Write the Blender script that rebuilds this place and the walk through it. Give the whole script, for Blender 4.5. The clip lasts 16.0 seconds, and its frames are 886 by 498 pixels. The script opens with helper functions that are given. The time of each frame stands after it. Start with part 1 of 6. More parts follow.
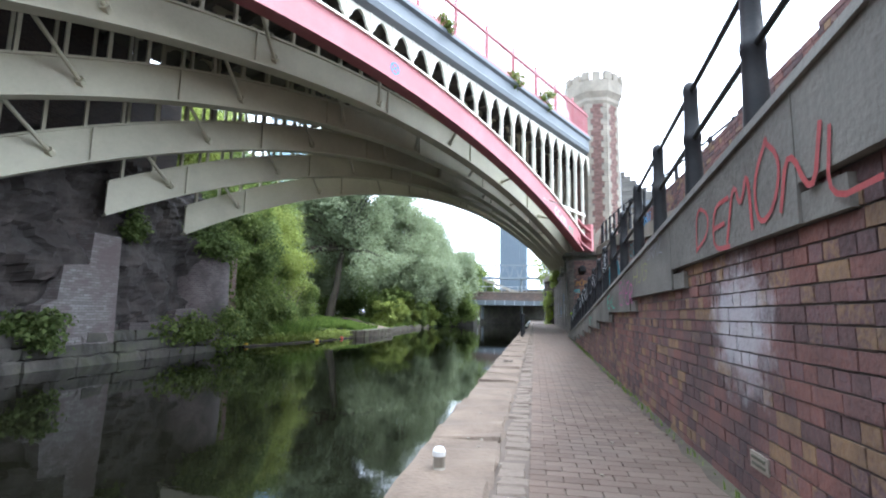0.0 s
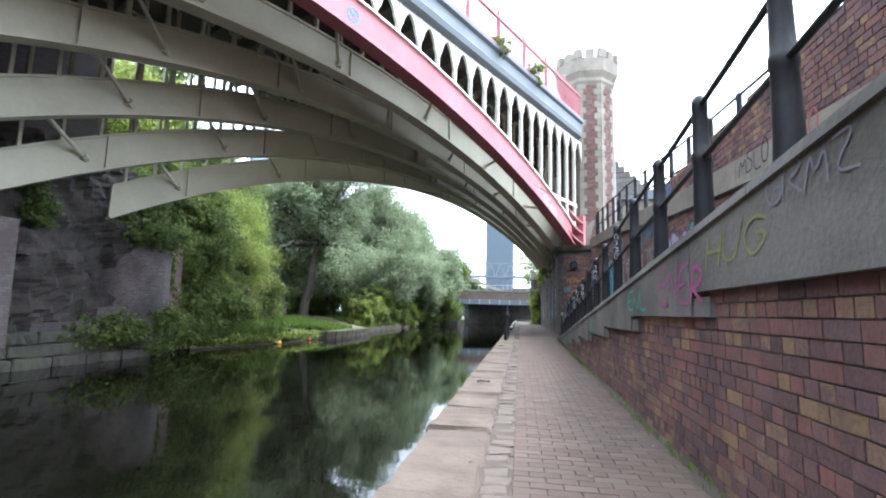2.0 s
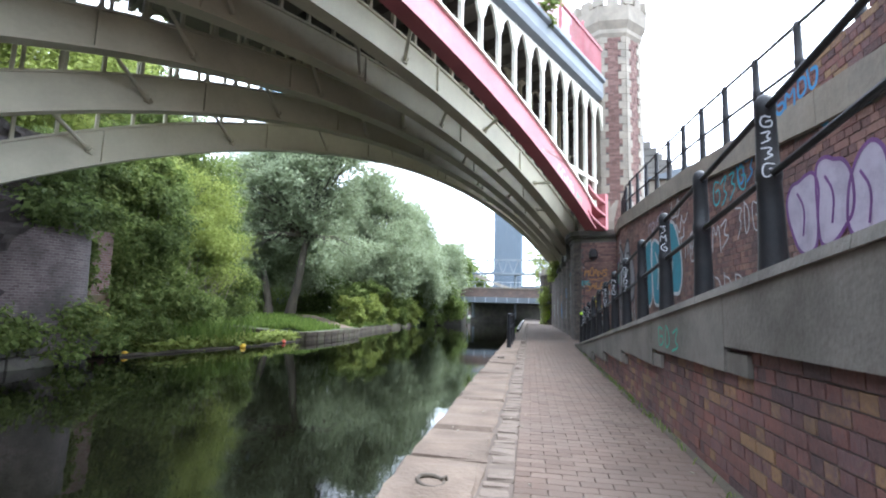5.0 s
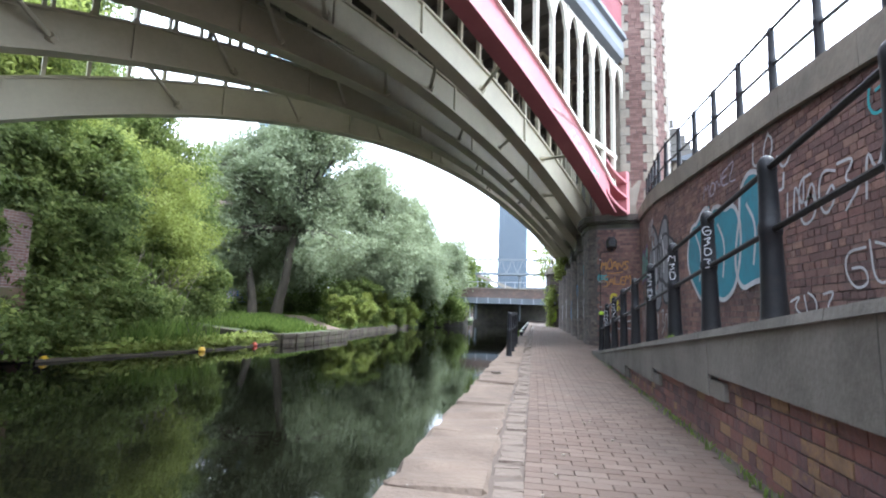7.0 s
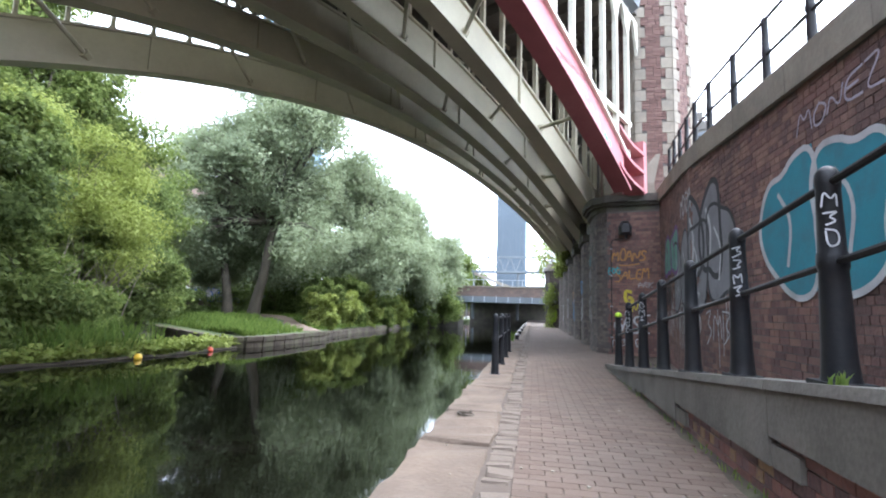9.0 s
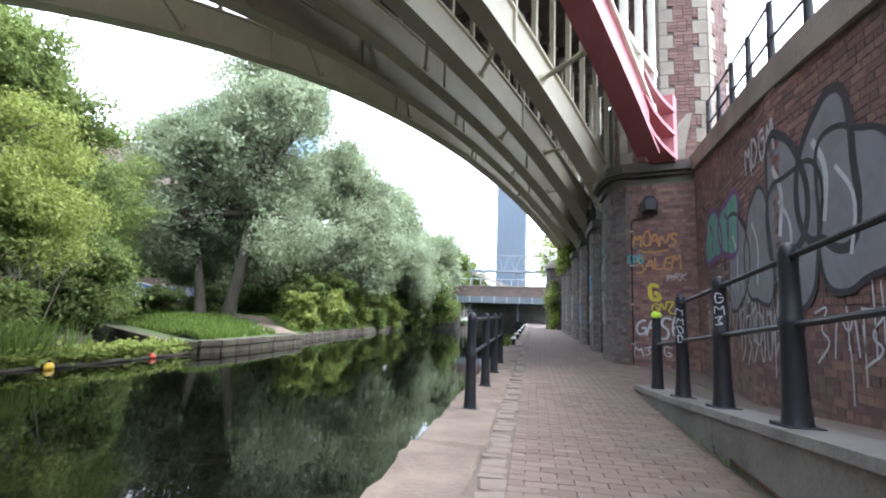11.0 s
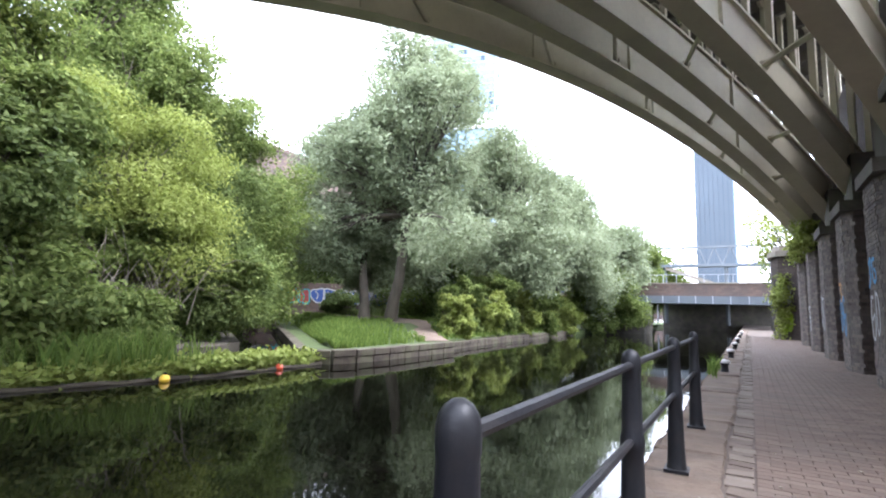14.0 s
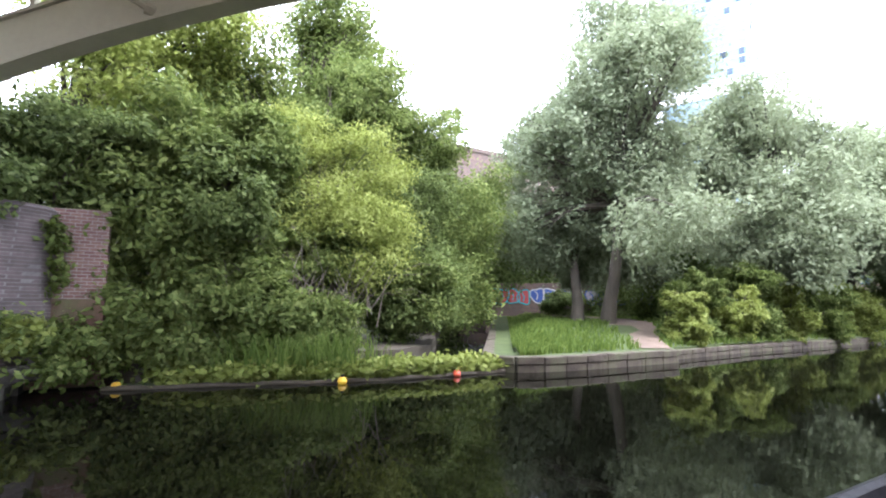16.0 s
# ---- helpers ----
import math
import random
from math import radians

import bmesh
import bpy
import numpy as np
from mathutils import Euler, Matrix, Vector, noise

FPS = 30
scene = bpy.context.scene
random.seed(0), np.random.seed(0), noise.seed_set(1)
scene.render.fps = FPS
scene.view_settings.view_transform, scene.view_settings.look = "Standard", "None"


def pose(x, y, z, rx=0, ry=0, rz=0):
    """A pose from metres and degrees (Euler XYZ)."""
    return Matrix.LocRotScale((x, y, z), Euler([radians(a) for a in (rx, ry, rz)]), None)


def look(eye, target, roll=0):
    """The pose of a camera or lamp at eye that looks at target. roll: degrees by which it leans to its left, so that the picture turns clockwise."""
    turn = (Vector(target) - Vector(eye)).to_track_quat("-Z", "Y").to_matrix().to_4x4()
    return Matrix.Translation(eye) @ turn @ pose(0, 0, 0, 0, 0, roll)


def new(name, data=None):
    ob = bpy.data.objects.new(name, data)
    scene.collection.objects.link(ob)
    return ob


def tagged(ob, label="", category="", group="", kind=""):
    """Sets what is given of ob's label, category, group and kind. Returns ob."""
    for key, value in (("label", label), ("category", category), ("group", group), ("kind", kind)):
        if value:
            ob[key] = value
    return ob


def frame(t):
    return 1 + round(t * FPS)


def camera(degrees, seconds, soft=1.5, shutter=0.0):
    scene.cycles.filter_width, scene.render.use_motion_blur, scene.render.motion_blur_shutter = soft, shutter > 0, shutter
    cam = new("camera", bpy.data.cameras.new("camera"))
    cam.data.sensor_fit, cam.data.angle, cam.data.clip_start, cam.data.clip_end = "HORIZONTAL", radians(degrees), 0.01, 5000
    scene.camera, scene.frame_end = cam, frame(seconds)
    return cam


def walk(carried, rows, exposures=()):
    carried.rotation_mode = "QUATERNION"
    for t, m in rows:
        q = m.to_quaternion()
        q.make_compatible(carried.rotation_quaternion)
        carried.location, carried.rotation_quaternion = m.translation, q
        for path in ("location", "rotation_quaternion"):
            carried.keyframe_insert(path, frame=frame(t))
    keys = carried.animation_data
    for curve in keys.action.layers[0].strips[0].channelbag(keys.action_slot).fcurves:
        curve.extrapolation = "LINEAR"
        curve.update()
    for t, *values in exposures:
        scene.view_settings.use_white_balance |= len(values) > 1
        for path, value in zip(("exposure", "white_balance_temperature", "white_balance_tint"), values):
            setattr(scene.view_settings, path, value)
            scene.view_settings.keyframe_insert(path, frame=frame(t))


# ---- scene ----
PATH = [
    (0, (0.037, -0.49, 1.034), (-0.336, 1.457, 1.297), 1.2),
    (0.5, (0.061, 0.188, 1.035), (-0.283, 2.14, 1.297), 1.2),
    (1, (0.064, 0.908, 1.053), (-0.269, 2.863, 1.314), 1.3),
    (1.5, (0.039, 1.647, 1.06), (-0.286, 3.603, 1.319), 1.4),
    (2, (0.043, 2.392, 1.089), (-0.276, 4.35, 1.349), 1.5),
    (2.5, (0.05, 3.149, 1.106), (-0.269, 5.106, 1.364), 1.5),
    (3, (0.057, 3.913, 1.121), (-0.261, 5.871, 1.377), 1.5),
    (3.5, (0.065, 4.651, 1.119), (-0.263, 6.607, 1.372), 1.5),
    (4, (0.099, 5.375, 1.137), (-0.234, 7.331, 1.392), 1.6),
    (4.5, (0.098, 6.086, 1.132), (-0.248, 8.039, 1.384), 1.6),
    (7, (0.049, 10.192, 1.021), (-0.325, 12.14, 1.281), 2.0),
    (7.5, (0.05, 10.983, 1.023), (-0.328, 12.929, 1.283), 2.1),
    (8, (0.073, 11.768, 1.052), (-0.301, 13.716, 1.311), 2.1),
    (8.5, (0.083, 12.573, 1.08), (-0.293, 14.521, 1.337), 2.0),
    (9, (0.121, 13.367, 1.089), (-0.25, 15.316, 1.345), 2.0),
    (9.5, (0.14, 14.191, 1.139), (-0.227, 16.14, 1.391), 2.0),
    (12, (0.154, 18.1, 1.035), (-0.237, 20.044, 1.3), 2.1),
    (12.5, (0.123, 18.91, 1.103), (-0.329, 20.841, 1.366), 2.1),
    (13, (0.044, 19.639, 1.172), (-0.593, 21.517, 1.428), 2.2),
    (13.5, (0.017, 20.314, 1.216), (-0.824, 22.112, 1.468), 1.7),
    (14, (0.008, 21.042, 1.271), (-1.061, 22.715, 1.512), 1.7),
    (14.5, (0.025, 21.628, 1.357), (-1.204, 23.189, 1.586), 1.4),
    (15, (0.003, 22.292, 1.405), (-1.418, 23.683, 1.626), 1.5),
    (15.5, (0.001, 23.1, 1.409), (-1.60, 24.278, 1.628), 1.4),
    (16, (-0.06, 23.9, 1.39), (-1.79, 24.88, 1.607), 0.9),
]
cam = camera(85.4, 16.0, soft=2.0)
walk(cam, [(t, look(eye, target, roll)) for t, eye, target, roll in PATH], [(0, 2.1, 5450, 8), (7, 2.3, 5520, 11), (12, 2.46, 5600, 14), (16, 2.62, 5700, 19)])

# ---- world and light: a bright white overcast sky ----
SUN_EL, SUN_AZ = radians(58), radians(72)
world = bpy.data.worlds.new("overcast_sky")
scene.world = world
world.use_nodes = True
wn = world.node_tree.nodes
wn.clear()
sky = wn.new("ShaderNodeTexSky")
sky.sky_type, sky.sun_disc = "NISHITA", False
sky.sun_elevation, sky.sun_rotation = SUN_EL, SUN_AZ
sky.dust_density, sky.air_density = 6.0, 1.0
cloud = wn.new("ShaderNodeMixRGB")
cloud.inputs[0].default_value = 0.8
cloud.inputs[2].default_value = (12.4, 12.7, 13.0, 1)
back = wn.new("ShaderNodeBackground")
back.inputs[1].default_value = 0.112
wout = wn.new("ShaderNodeOutputWorld")
world.node_tree.links.new(sky.outputs[0], cloud.inputs[1])
world.node_tree.links.new(cloud.outputs[0], back.inputs[0])
world.node_tree.links.new(back.outputs[0], wout.inputs[0])
sun = new("sun", bpy.data.lights.new("sun", "SUN"))
sun.data.energy, sun.data.angle, sun.data.color = 1.15, radians(16), (1.0, 0.97, 0.92)
sun.matrix_world = look((0, 0, 60), (-math.sin(SUN_AZ) * 60, -math.cos(SUN_AZ) * 60, 60 - 60 * math.tan(SUN_EL)))


# ---- materials ----
def material(name, ramp, rough=0.8, metal=0.0, scale=3.0, fine=40.0, bump=0.3, per="noise", stain=None, stain_scale=0.7,
             stain_amount=0.5, spec=0.5, translucent=0.0, stretch=(1, 1, 1), splash=None):
    """Two scales of noise over a colour ramp, optional stains, fine bump. per: noise, object or island gives the ramp's position."""
    m = bpy.data.materials.new(name)
    m.use_nodes = True
    nt = m.node_tree
    N, L = nt.nodes, nt.links
    bsdf = N["Principled BSDF"]
    geo = N.new("ShaderNodeNewGeometry")
    mapping = N.new("ShaderNodeMapping")
    mapping.inputs["Scale"].default_value = stretch
    L.new(geo.outputs["Position"], mapping.inputs["Vector"])
    n1, n2 = N.new("ShaderNodeTexNoise"), N.new("ShaderNodeTexNoise")
    for n, s in ((n1, scale), (n2, fine)):
        n.inputs["Scale"].default_value = s
        n.inputs["Detail"].default_value = 6
        L.new(mapping.outputs["Vector"], n.inputs["Vector"])
    mixf = N.new("ShaderNodeMath")
    mixf.operation = "MULTIPLY_ADD"
    mixf.inputs[1].default_value = 0.4
    L.new(n2.outputs["Fac"], mixf.inputs[0])
    if per == "noise":
        sc = N.new("ShaderNodeMath")
        sc.operation = "MULTIPLY_ADD"
        sc.inputs[1].default_value, sc.inputs[2].default_value = 1.3, -0.35
        L.new(n1.outputs["Fac"], sc.inputs[0])
        L.new(sc.outputs[0], mixf.inputs[2])
    else:
        src = N.new("ShaderNodeObjectInfo").outputs["Random"] if per == "object" else geo.outputs["Random Per Island"]
        sc = N.new("ShaderNodeMath")
        sc.operation = "MULTIPLY_ADD"
        sc.inputs[1].default_value, sc.inputs[2].default_value = 0.8, -0.1
        L.new(src, sc.inputs[0])
        L.new(sc.outputs[0], mixf.inputs[2])
    cr = N.new("ShaderNodeValToRGB")
    el = cr.color_ramp.elements
    while len(el) < len(ramp):
        el.new(0.5)
    for e, (pos, col) in zip(el, ramp):
        e.position, e.color = pos, (*col, 1)
    L.new(mixf.outputs[0], cr.inputs["Fac"])
    colour = cr.outputs["Color"]
    if stain:
        n3 = N.new("ShaderNodeTexNoise")
        n3.inputs["Scale"].default_value, n3.inputs["Detail"].default_value = stain_scale, 8
        n3.inputs["Roughness"].default_value = 0.65
        L.new(geo.outputs["Position"], n3.inputs["Vector"])
        r3 = N.new("ShaderNodeValToRGB")
        r3.color_ramp.elements[0].position, r3.color_ramp.elements[1].position = 0.45, 0.68
        r3.color_ramp.elements[1].color = (stain_amount,) * 3 + (1,)
        L.new(n3.outputs["Fac"], r3.inputs["Fac"])
        mx = N.new("ShaderNodeMixRGB")
        L.new(r3.outputs["Color"], mx.inputs[0])
        L.new(colour, mx.inputs[1])
        mx.inputs[2].default_value = (*stain, 1)
        colour = mx.outputs["Color"]
    if splash:
        # an old splash of whitewash with a ragged edge
        at, size = splash
        mp = N.new("ShaderNodeMapping")
        mp.vector_type = "POINT"
        mp.inputs["Location"].default_value = tuple(-a / b_ for a, b_ in zip(at, size))
        mp.inputs["Scale"].default_value = tuple(1 / b_ for b_ in size)
        L.new(geo.outputs["Position"], mp.inputs["Vector"])
        ln = N.new("ShaderNodeVectorMath")
        ln.operation = "LENGTH"
        L.new(mp.outputs["Vector"], ln.inputs[0])
        n4 = N.new("ShaderNodeTexNoise")
        n4.inputs["Scale"].default_value, n4.inputs["Detail"].default_value, n4.inputs["Roughness"].default_value = 5.0, 8, 0.7
        L.new(geo.outputs["Position"], n4.inputs["Vector"])
        ad = N.new("ShaderNodeMath")
        ad.operation = "MULTIPLY_ADD"
        ad.inputs[1].default_value = 1.5
        L.new(n4.outputs["Fac"], ad.inputs[0])
        L.new(ln.outputs["Value"], ad.inputs[2])
        r4 = N.new("ShaderNodeValToRGB")
        r4.color_ramp.elements[0].position, r4.color_ramp.elements[0].color = 0.55, (0.75, 0.75, 0.75, 1)
        r4.color_ramp.elements[1].position, r4.color_ramp.elements[1].color = 0.8, (0, 0, 0, 1)
        hf = N.new("ShaderNodeMath")
        hf.operation = "MULTIPLY"
        hf.inputs[1].default_value = 0.5
        L.new(ad.outputs[0], hf.inputs[0])
        L.new(hf.outputs[0], r4.inputs["Fac"])
        mw = N.new("ShaderNodeMixRGB")
        L.new(r4.outputs[0], mw.inputs[0])
        L.new(colour, mw.inputs[1])
        mw.inputs[2].default_value = (0.47, 0.46, 0.48, 1)
        colour = mw.outputs["Color"]
    L.new(colour, bsdf.inputs["Base Color"])
    bsdf.inputs["Roughness"].default_value, bsdf.inputs["Metallic"].default_value = rough, metal
    bsdf.inputs["Specular IOR Level"].default_value = spec
    if bump:
        b = N.new("ShaderNodeBump")
        b.inputs["Strength"].default_value, b.inputs["Distance"].default_value = bump, 0.02
        L.new(n2.outputs["Fac"], b.inputs["Height"])
        L.new(b.outputs["Normal"], bsdf.inputs["Normal"])
    if translucent:
        tr = N.new("ShaderNodeBsdfTranslucent")
        L.new(colour, tr.inputs["Color"])
        ms = N.new("ShaderNodeMixShader")
        ms.inputs[0].default_value = translucent
        L.new(bsdf.outputs[0], ms.inputs[1])
        L.new(tr.outputs[0], ms.inputs[2])
        L.new(ms.outputs[0], N["Material Output"].inputs["Surface"])
    return m


def brick_pattern(name, c1, c2, mortar, axis="y", length=0.235, height=0.088, stain=(0.05, 0.045, 0.045), amount=0.7):
    """Brickwork for walls that stay far off: courses along the world axis, with bump in the joints and large stains."""
    m = bpy.data.materials.new(name)
    m.use_nodes = True
    N, L = m.node_tree.nodes, m.node_tree.links
    bsdf = N["Principled BSDF"]
    geo, sep, comb = N.new("ShaderNodeNewGeometry"), N.new("ShaderNodeSeparateXYZ"), N.new("ShaderNodeCombineXYZ")
    L.new(geo.outputs["Position"], sep.inputs[0])
    if axis == "both":
        add = N.new("ShaderNodeMath")
        L.new(sep.outputs["X"], add.inputs[0])
        L.new(sep.outputs["Y"], add.inputs[1])
        L.new(add.outputs[0], comb.inputs[0])
    else:
        L.new(sep.outputs["Y" if axis == "y" else "X"], comb.inputs[0])
    L.new(sep.outputs["Z"], comb.inputs[1])
    br = N.new("ShaderNodeTexBrick")
    br.inputs["Color1"].default_value, br.inputs["Color2"].default_value, br.inputs["Mortar"].default_value = (*c1, 1), (*c2, 1), (*mortar, 1)
    br.inputs["Scale"].default_value = 1.0
    br.inputs["Brick Width"].default_value, br.inputs["Row Height"].default_value = length, height
    br.inputs["Mortar Size"].default_value = 0.008
    L.new(comb.outputs[0], br.inputs["Vector"])
    n3 = N.new("ShaderNodeTexNoise")
    n3.inputs["Scale"].default_value, n3.inputs["Detail"].default_value, n3.inputs["Roughness"].default_value = 0.55, 9, 0.7
    L.new(geo.outputs["Position"], n3.inputs["Vector"])
    r3 = N.new("ShaderNodeValToRGB")
    r3.color_ramp.elements[0].position, r3.color_ramp.elements[1].position = 0.4, 0.62
    r3.color_ramp.elements[1].color = (amount,) * 3 + (1,)
    L.new(n3.outputs["Fac"], r3.inputs["Fac"])
    mx = N.new("ShaderNodeMixRGB")
    L.new(r3.outputs[0], mx.inputs[0])
    L.new(br.outputs["Color"], mx.inputs[1])
    mx.inputs[2].default_value = (*stain, 1)
    L.new(mx.outputs[0], bsdf.inputs["Base Color"])
    bsdf.inputs["Roughness"].default_value = 0.9
    b = N.new("ShaderNodeBump")
    b.inputs["Strength"].default_value, b.inputs["Distance"].default_value, b.invert = 0.6, 0.02, True
    L.new(br.outputs["Fac"], b.inputs["Height"])
    L.new(b.outputs["Normal"], bsdf.inputs["Normal"])
    return m


M = {}
BR = [(0.0, (0.055, 0.038, 0.04)), (0.25, (0.135, 0.076, 0.07)), (0.5, (0.21, 0.095, 0.075)), (0.7, (0.15, 0.09, 0.092)), (0.85, (0.27, 0.17, 0.085)), (1.0, (0.2, 0.13, 0.1))]
M["brick"] = material("weathered_brick", BR, 0.88, per="object", fine=35, bump=0.5, stain=(0.05, 0.04, 0.045), stain_scale=0.9, stain_amount=0.75, splash=((1.2, 2.6, 1.0), (0.5, 0.6, 0.56)))
M["brick_mass"] = material("weathered_brick_mass", BR, 0.88, per="island", fine=35, bump=0.5, stain=(0.045, 0.036, 0.04), stain_scale=0.9, stain_amount=0.8, splash=((1.2, 2.6, 1.0), (0.5, 0.6, 0.56)))
M["brick_red"] = material("red_brick_mass", [(0, (0.1, 0.062, 0.058)), (0.5, (0.195, 0.108, 0.092)), (1, (0.27, 0.165, 0.128))], 0.88, per="island", fine=35, bump=0.5, stain=(0.07, 0.056, 0.055), stain_scale=0.6, stain_amount=0.8)
M["brick_soot"] = material("sooty_grey_brick", [(0, (0.05, 0.042, 0.04)), (0.5, (0.105, 0.085, 0.075)), (0.85, (0.15, 0.12, 0.1)), (1, (0.2, 0.17, 0.15))], 0.9, per="island", fine=30, bump=0.5, stain=(0.17, 0.16, 0.145), stain_scale=1.4, stain_amount=0.5)
M["mortar"] = material("dirty_mortar", [(0, (0.06, 0.053, 0.05)), (1, (0.16, 0.142, 0.13))], 0.95, scale=1.5, bump=0.6)
M["concrete"] = material("stained_concrete", [(0.1, (0.075, 0.07, 0.06)), (0.5, (0.165, 0.155, 0.134)), (0.9, (0.235, 0.222, 0.192))], 0.9, scale=0.8, fine=30, bump=0.35, stain=(0.06, 0.055, 0.045), stain_scale=1.1, stain_amount=0.65)
M["stone"] = material("sandstone_coping", [(0.1, (0.072, 0.052, 0.036)), (0.5, (0.13, 0.096, 0.07)), (0.9, (0.19, 0.146, 0.108))], 0.9, scale=2.2, fine=28, bump=0.7, stain=(0.11, 0.085, 0.065), stain_scale=2.0, stain_amount=0.6)
M["sett"] = material("worn_setts", [(0.0, (0.09, 0.066, 0.05)), (0.5, (0.138, 0.107, 0.082)), (1.0, (0.19, 0.158, 0.128))], 0.88, per="island", fine=30, bump=0.5, stain=(0.1, 0.078, 0.06), stain_scale=3)
PV = [(0.0, (0.083, 0.056, 0.04)), (0.4, (0.112, 0.076, 0.055)), (0.75, (0.127, 0.089, 0.066)), (1.0, (0.146, 0.108, 0.082))]
M["paver"] = material("clay_paver", PV, 0.85, per="object", fine=45, bump=0.35, stain=(0.1, 0.077, 0.06), stain_scale=0.8, stain_amount=0.6)
M["paver_mass"] = material("clay_paver_mass", PV, 0.85, per="island", fine=45, bump=0.35, stain=(0.1, 0.077, 0.06), stain_scale=0.8, stain_amount=0.6)
M["joint"] = material("sandy_joint", [(0, (0.07, 0.053, 0.04)), (1, (0.12, 0.093, 0.072))], 0.95, scale=4)
M["dirt"] = material("trodden_earth", [(0, (0.08, 0.058, 0.042)), (0.6, (0.15, 0.11, 0.08)), (1, (0.2, 0.152, 0.115))], 0.95, scale=1.5, fine=20, bump=0.6)
M["soil"] = material("dark_soil", [(0, (0.035, 0.03, 0.02)), (1, (0.09, 0.075, 0.05))], 0.95, scale=0.8, bump=0.6)
M["cream"] = material("cream_paint_on_iron", [(0.1, (0.42, 0.39, 0.285)), (0.5, (0.5, 0.468, 0.345)), (0.9, (0.57, 0.535, 0.4))], 0.55, scale=0.4, fine=9, bump=0.05, stain=(0.3, 0.265, 0.2), stain_scale=0.6, stain_amount=0.35)
M["cream_clean"] = material("fresh_cream_paint", [(0, (0.56, 0.54, 0.45)), (1, (0.72, 0.70, 0.60))], 0.5, scale=1.0, bump=0.05)
M["red_iron"] = material("faded_red_paint", [(0, (0.29, 0.082, 0.092)), (0.6, (0.37, 0.12, 0.13)), (1, (0.43, 0.18, 0.18))], 0.5, scale=0.8, fine=15, bump=0.06, stain=(0.24, 0.085, 0.09), stain_scale=1.2, stain_amount=0.4)
M["blue_iron"] = material("slate_blue_paint", [(0, (0.088, 0.105, 0.120)), (1, (0.150, 0.172, 0.189))], 0.5, scale=0.8, bump=0.06)
M["black_iron"] = material("black_paint_on_iron", [(0, (0.007, 0.007, 0.010)), (0.7, (0.015, 0.016, 0.018)), (1, (0.036, 0.033, 0.033))], 0.5, scale=4, fine=40, bump=0.12, stain=(0.035, 0.03, 0.027), stain_scale=6, stain_amount=0.35, spec=0.3)
M["deck"] = material("sooty_deck_soffit", [(0, (0.080, 0.075, 0.067)), (1, (0.192, 0.176, 0.152))], 0.9, scale=0.7, bump=0.3)
M["pier_brick"] = brick_pattern("sooty_pier_brick", (0.04, 0.028, 0.024), (0.072, 0.05, 0.042), (0.09, 0.08, 0.068), "y", amount=0.6)
M["left_brick"] = brick_pattern("old_bank_brick", (0.17, 0.085, 0.075), (0.25, 0.15, 0.125), (0.36, 0.33, 0.3), "both", stain=(0.09, 0.065, 0.06), amount=0.45)
M["via_brick"] = brick_pattern("viaduct_brick", (0.12, 0.08, 0.065), (0.17, 0.115, 0.09), (0.13, 0.12, 0.1), "both", length=0.47, height=0.18, stain=(0.08, 0.07, 0.065), amount=0.6)
M["tower_brick"] = material("tower_brick", [(0, (0.105, 0.062, 0.053)), (0.5, (0.155, 0.09, 0.075)), (1, (0.2, 0.13, 0.108))], 0.9, per="island", fine=25, bump=0.4)
M["dark_stone"] = material("sooty_stone", [(0.1, (0.034, 0.031, 0.028)), (0.6, (0.087, 0.078, 0.066)), (1, (0.143, 0.125, 0.103))], 0.92, scale=1.2, fine=14, bump=0.7, stain=(0.10, 0.11, 0.06), stain_scale=1.1, stain_amount=0.6)
M["soot_rock"] = material("sooty_red_rock", [(0.1, (0.016, 0.013, 0.012)), (0.55, (0.042, 0.034, 0.03)), (0.95, (0.085, 0.066, 0.057))], 0.92, scale=1.0, fine=9, bump=0.9, stain=(0.1, 0.09, 0.082), stain_scale=0.8, stain_amount=0.45)
M["old_brick"] = brick_pattern("old_grey_brick", (0.085, 0.062, 0.06), (0.15, 0.115, 0.11), (0.2, 0.185, 0.175), "both", stain=(0.035, 0.03, 0.028), amount=0.8)
M["pale_stone"] = material("weathered_stone", [(0.1, (0.165, 0.144, 0.114)), (0.6, (0.272, 0.240, 0.190)), (1, (0.346, 0.304, 0.243))], 0.9, scale=1.3, fine=18, bump=0.4, stain=(0.16, 0.15, 0.13), stain_scale=1.5)
M["kerb_brown"] = material("mossy_kerb_stone", [(0.1, (0.035, 0.028, 0.02)), (0.55, (0.08, 0.062, 0.046)), (0.9, (0.13, 0.105, 0.08))], 0.92, scale=1.6, fine=14, bump=0.6, stain=(0.07, 0.085, 0.035), stain_scale=1.6, stain_amount=0.7)
M["red_stone"] = material("crumbling_red_stone", [(0.1, (0.07, 0.045, 0.035)), (0.5, (0.15, 0.085, 0.062)), (0.9, (0.21, 0.12, 0.09))], 0.95, scale=1.3, fine=12, bump=0.9, stain=(0.08, 0.095, 0.035), stain_scale=1.0, stain_amount=0.8)
M["limewash"] = material("streaked_limewash", [(0, (0.25, 0.24, 0.23)), (1, (0.55, 0.54, 0.53))], 0.9, scale=2.0, fine=16, bump=0.4, stretch=(1, 1, 0.35), stain=(0.15, 0.12, 0.11), stain_scale=2.4, stain_amount=0.9)
M["lime_brick"] = brick_pattern("limewashed_brick", (0.13, 0.115, 0.108), (0.25, 0.24, 0.232), (0.1, 0.088, 0.08), "both", stain=(0.12, 0.09, 0.085), amount=0.92)
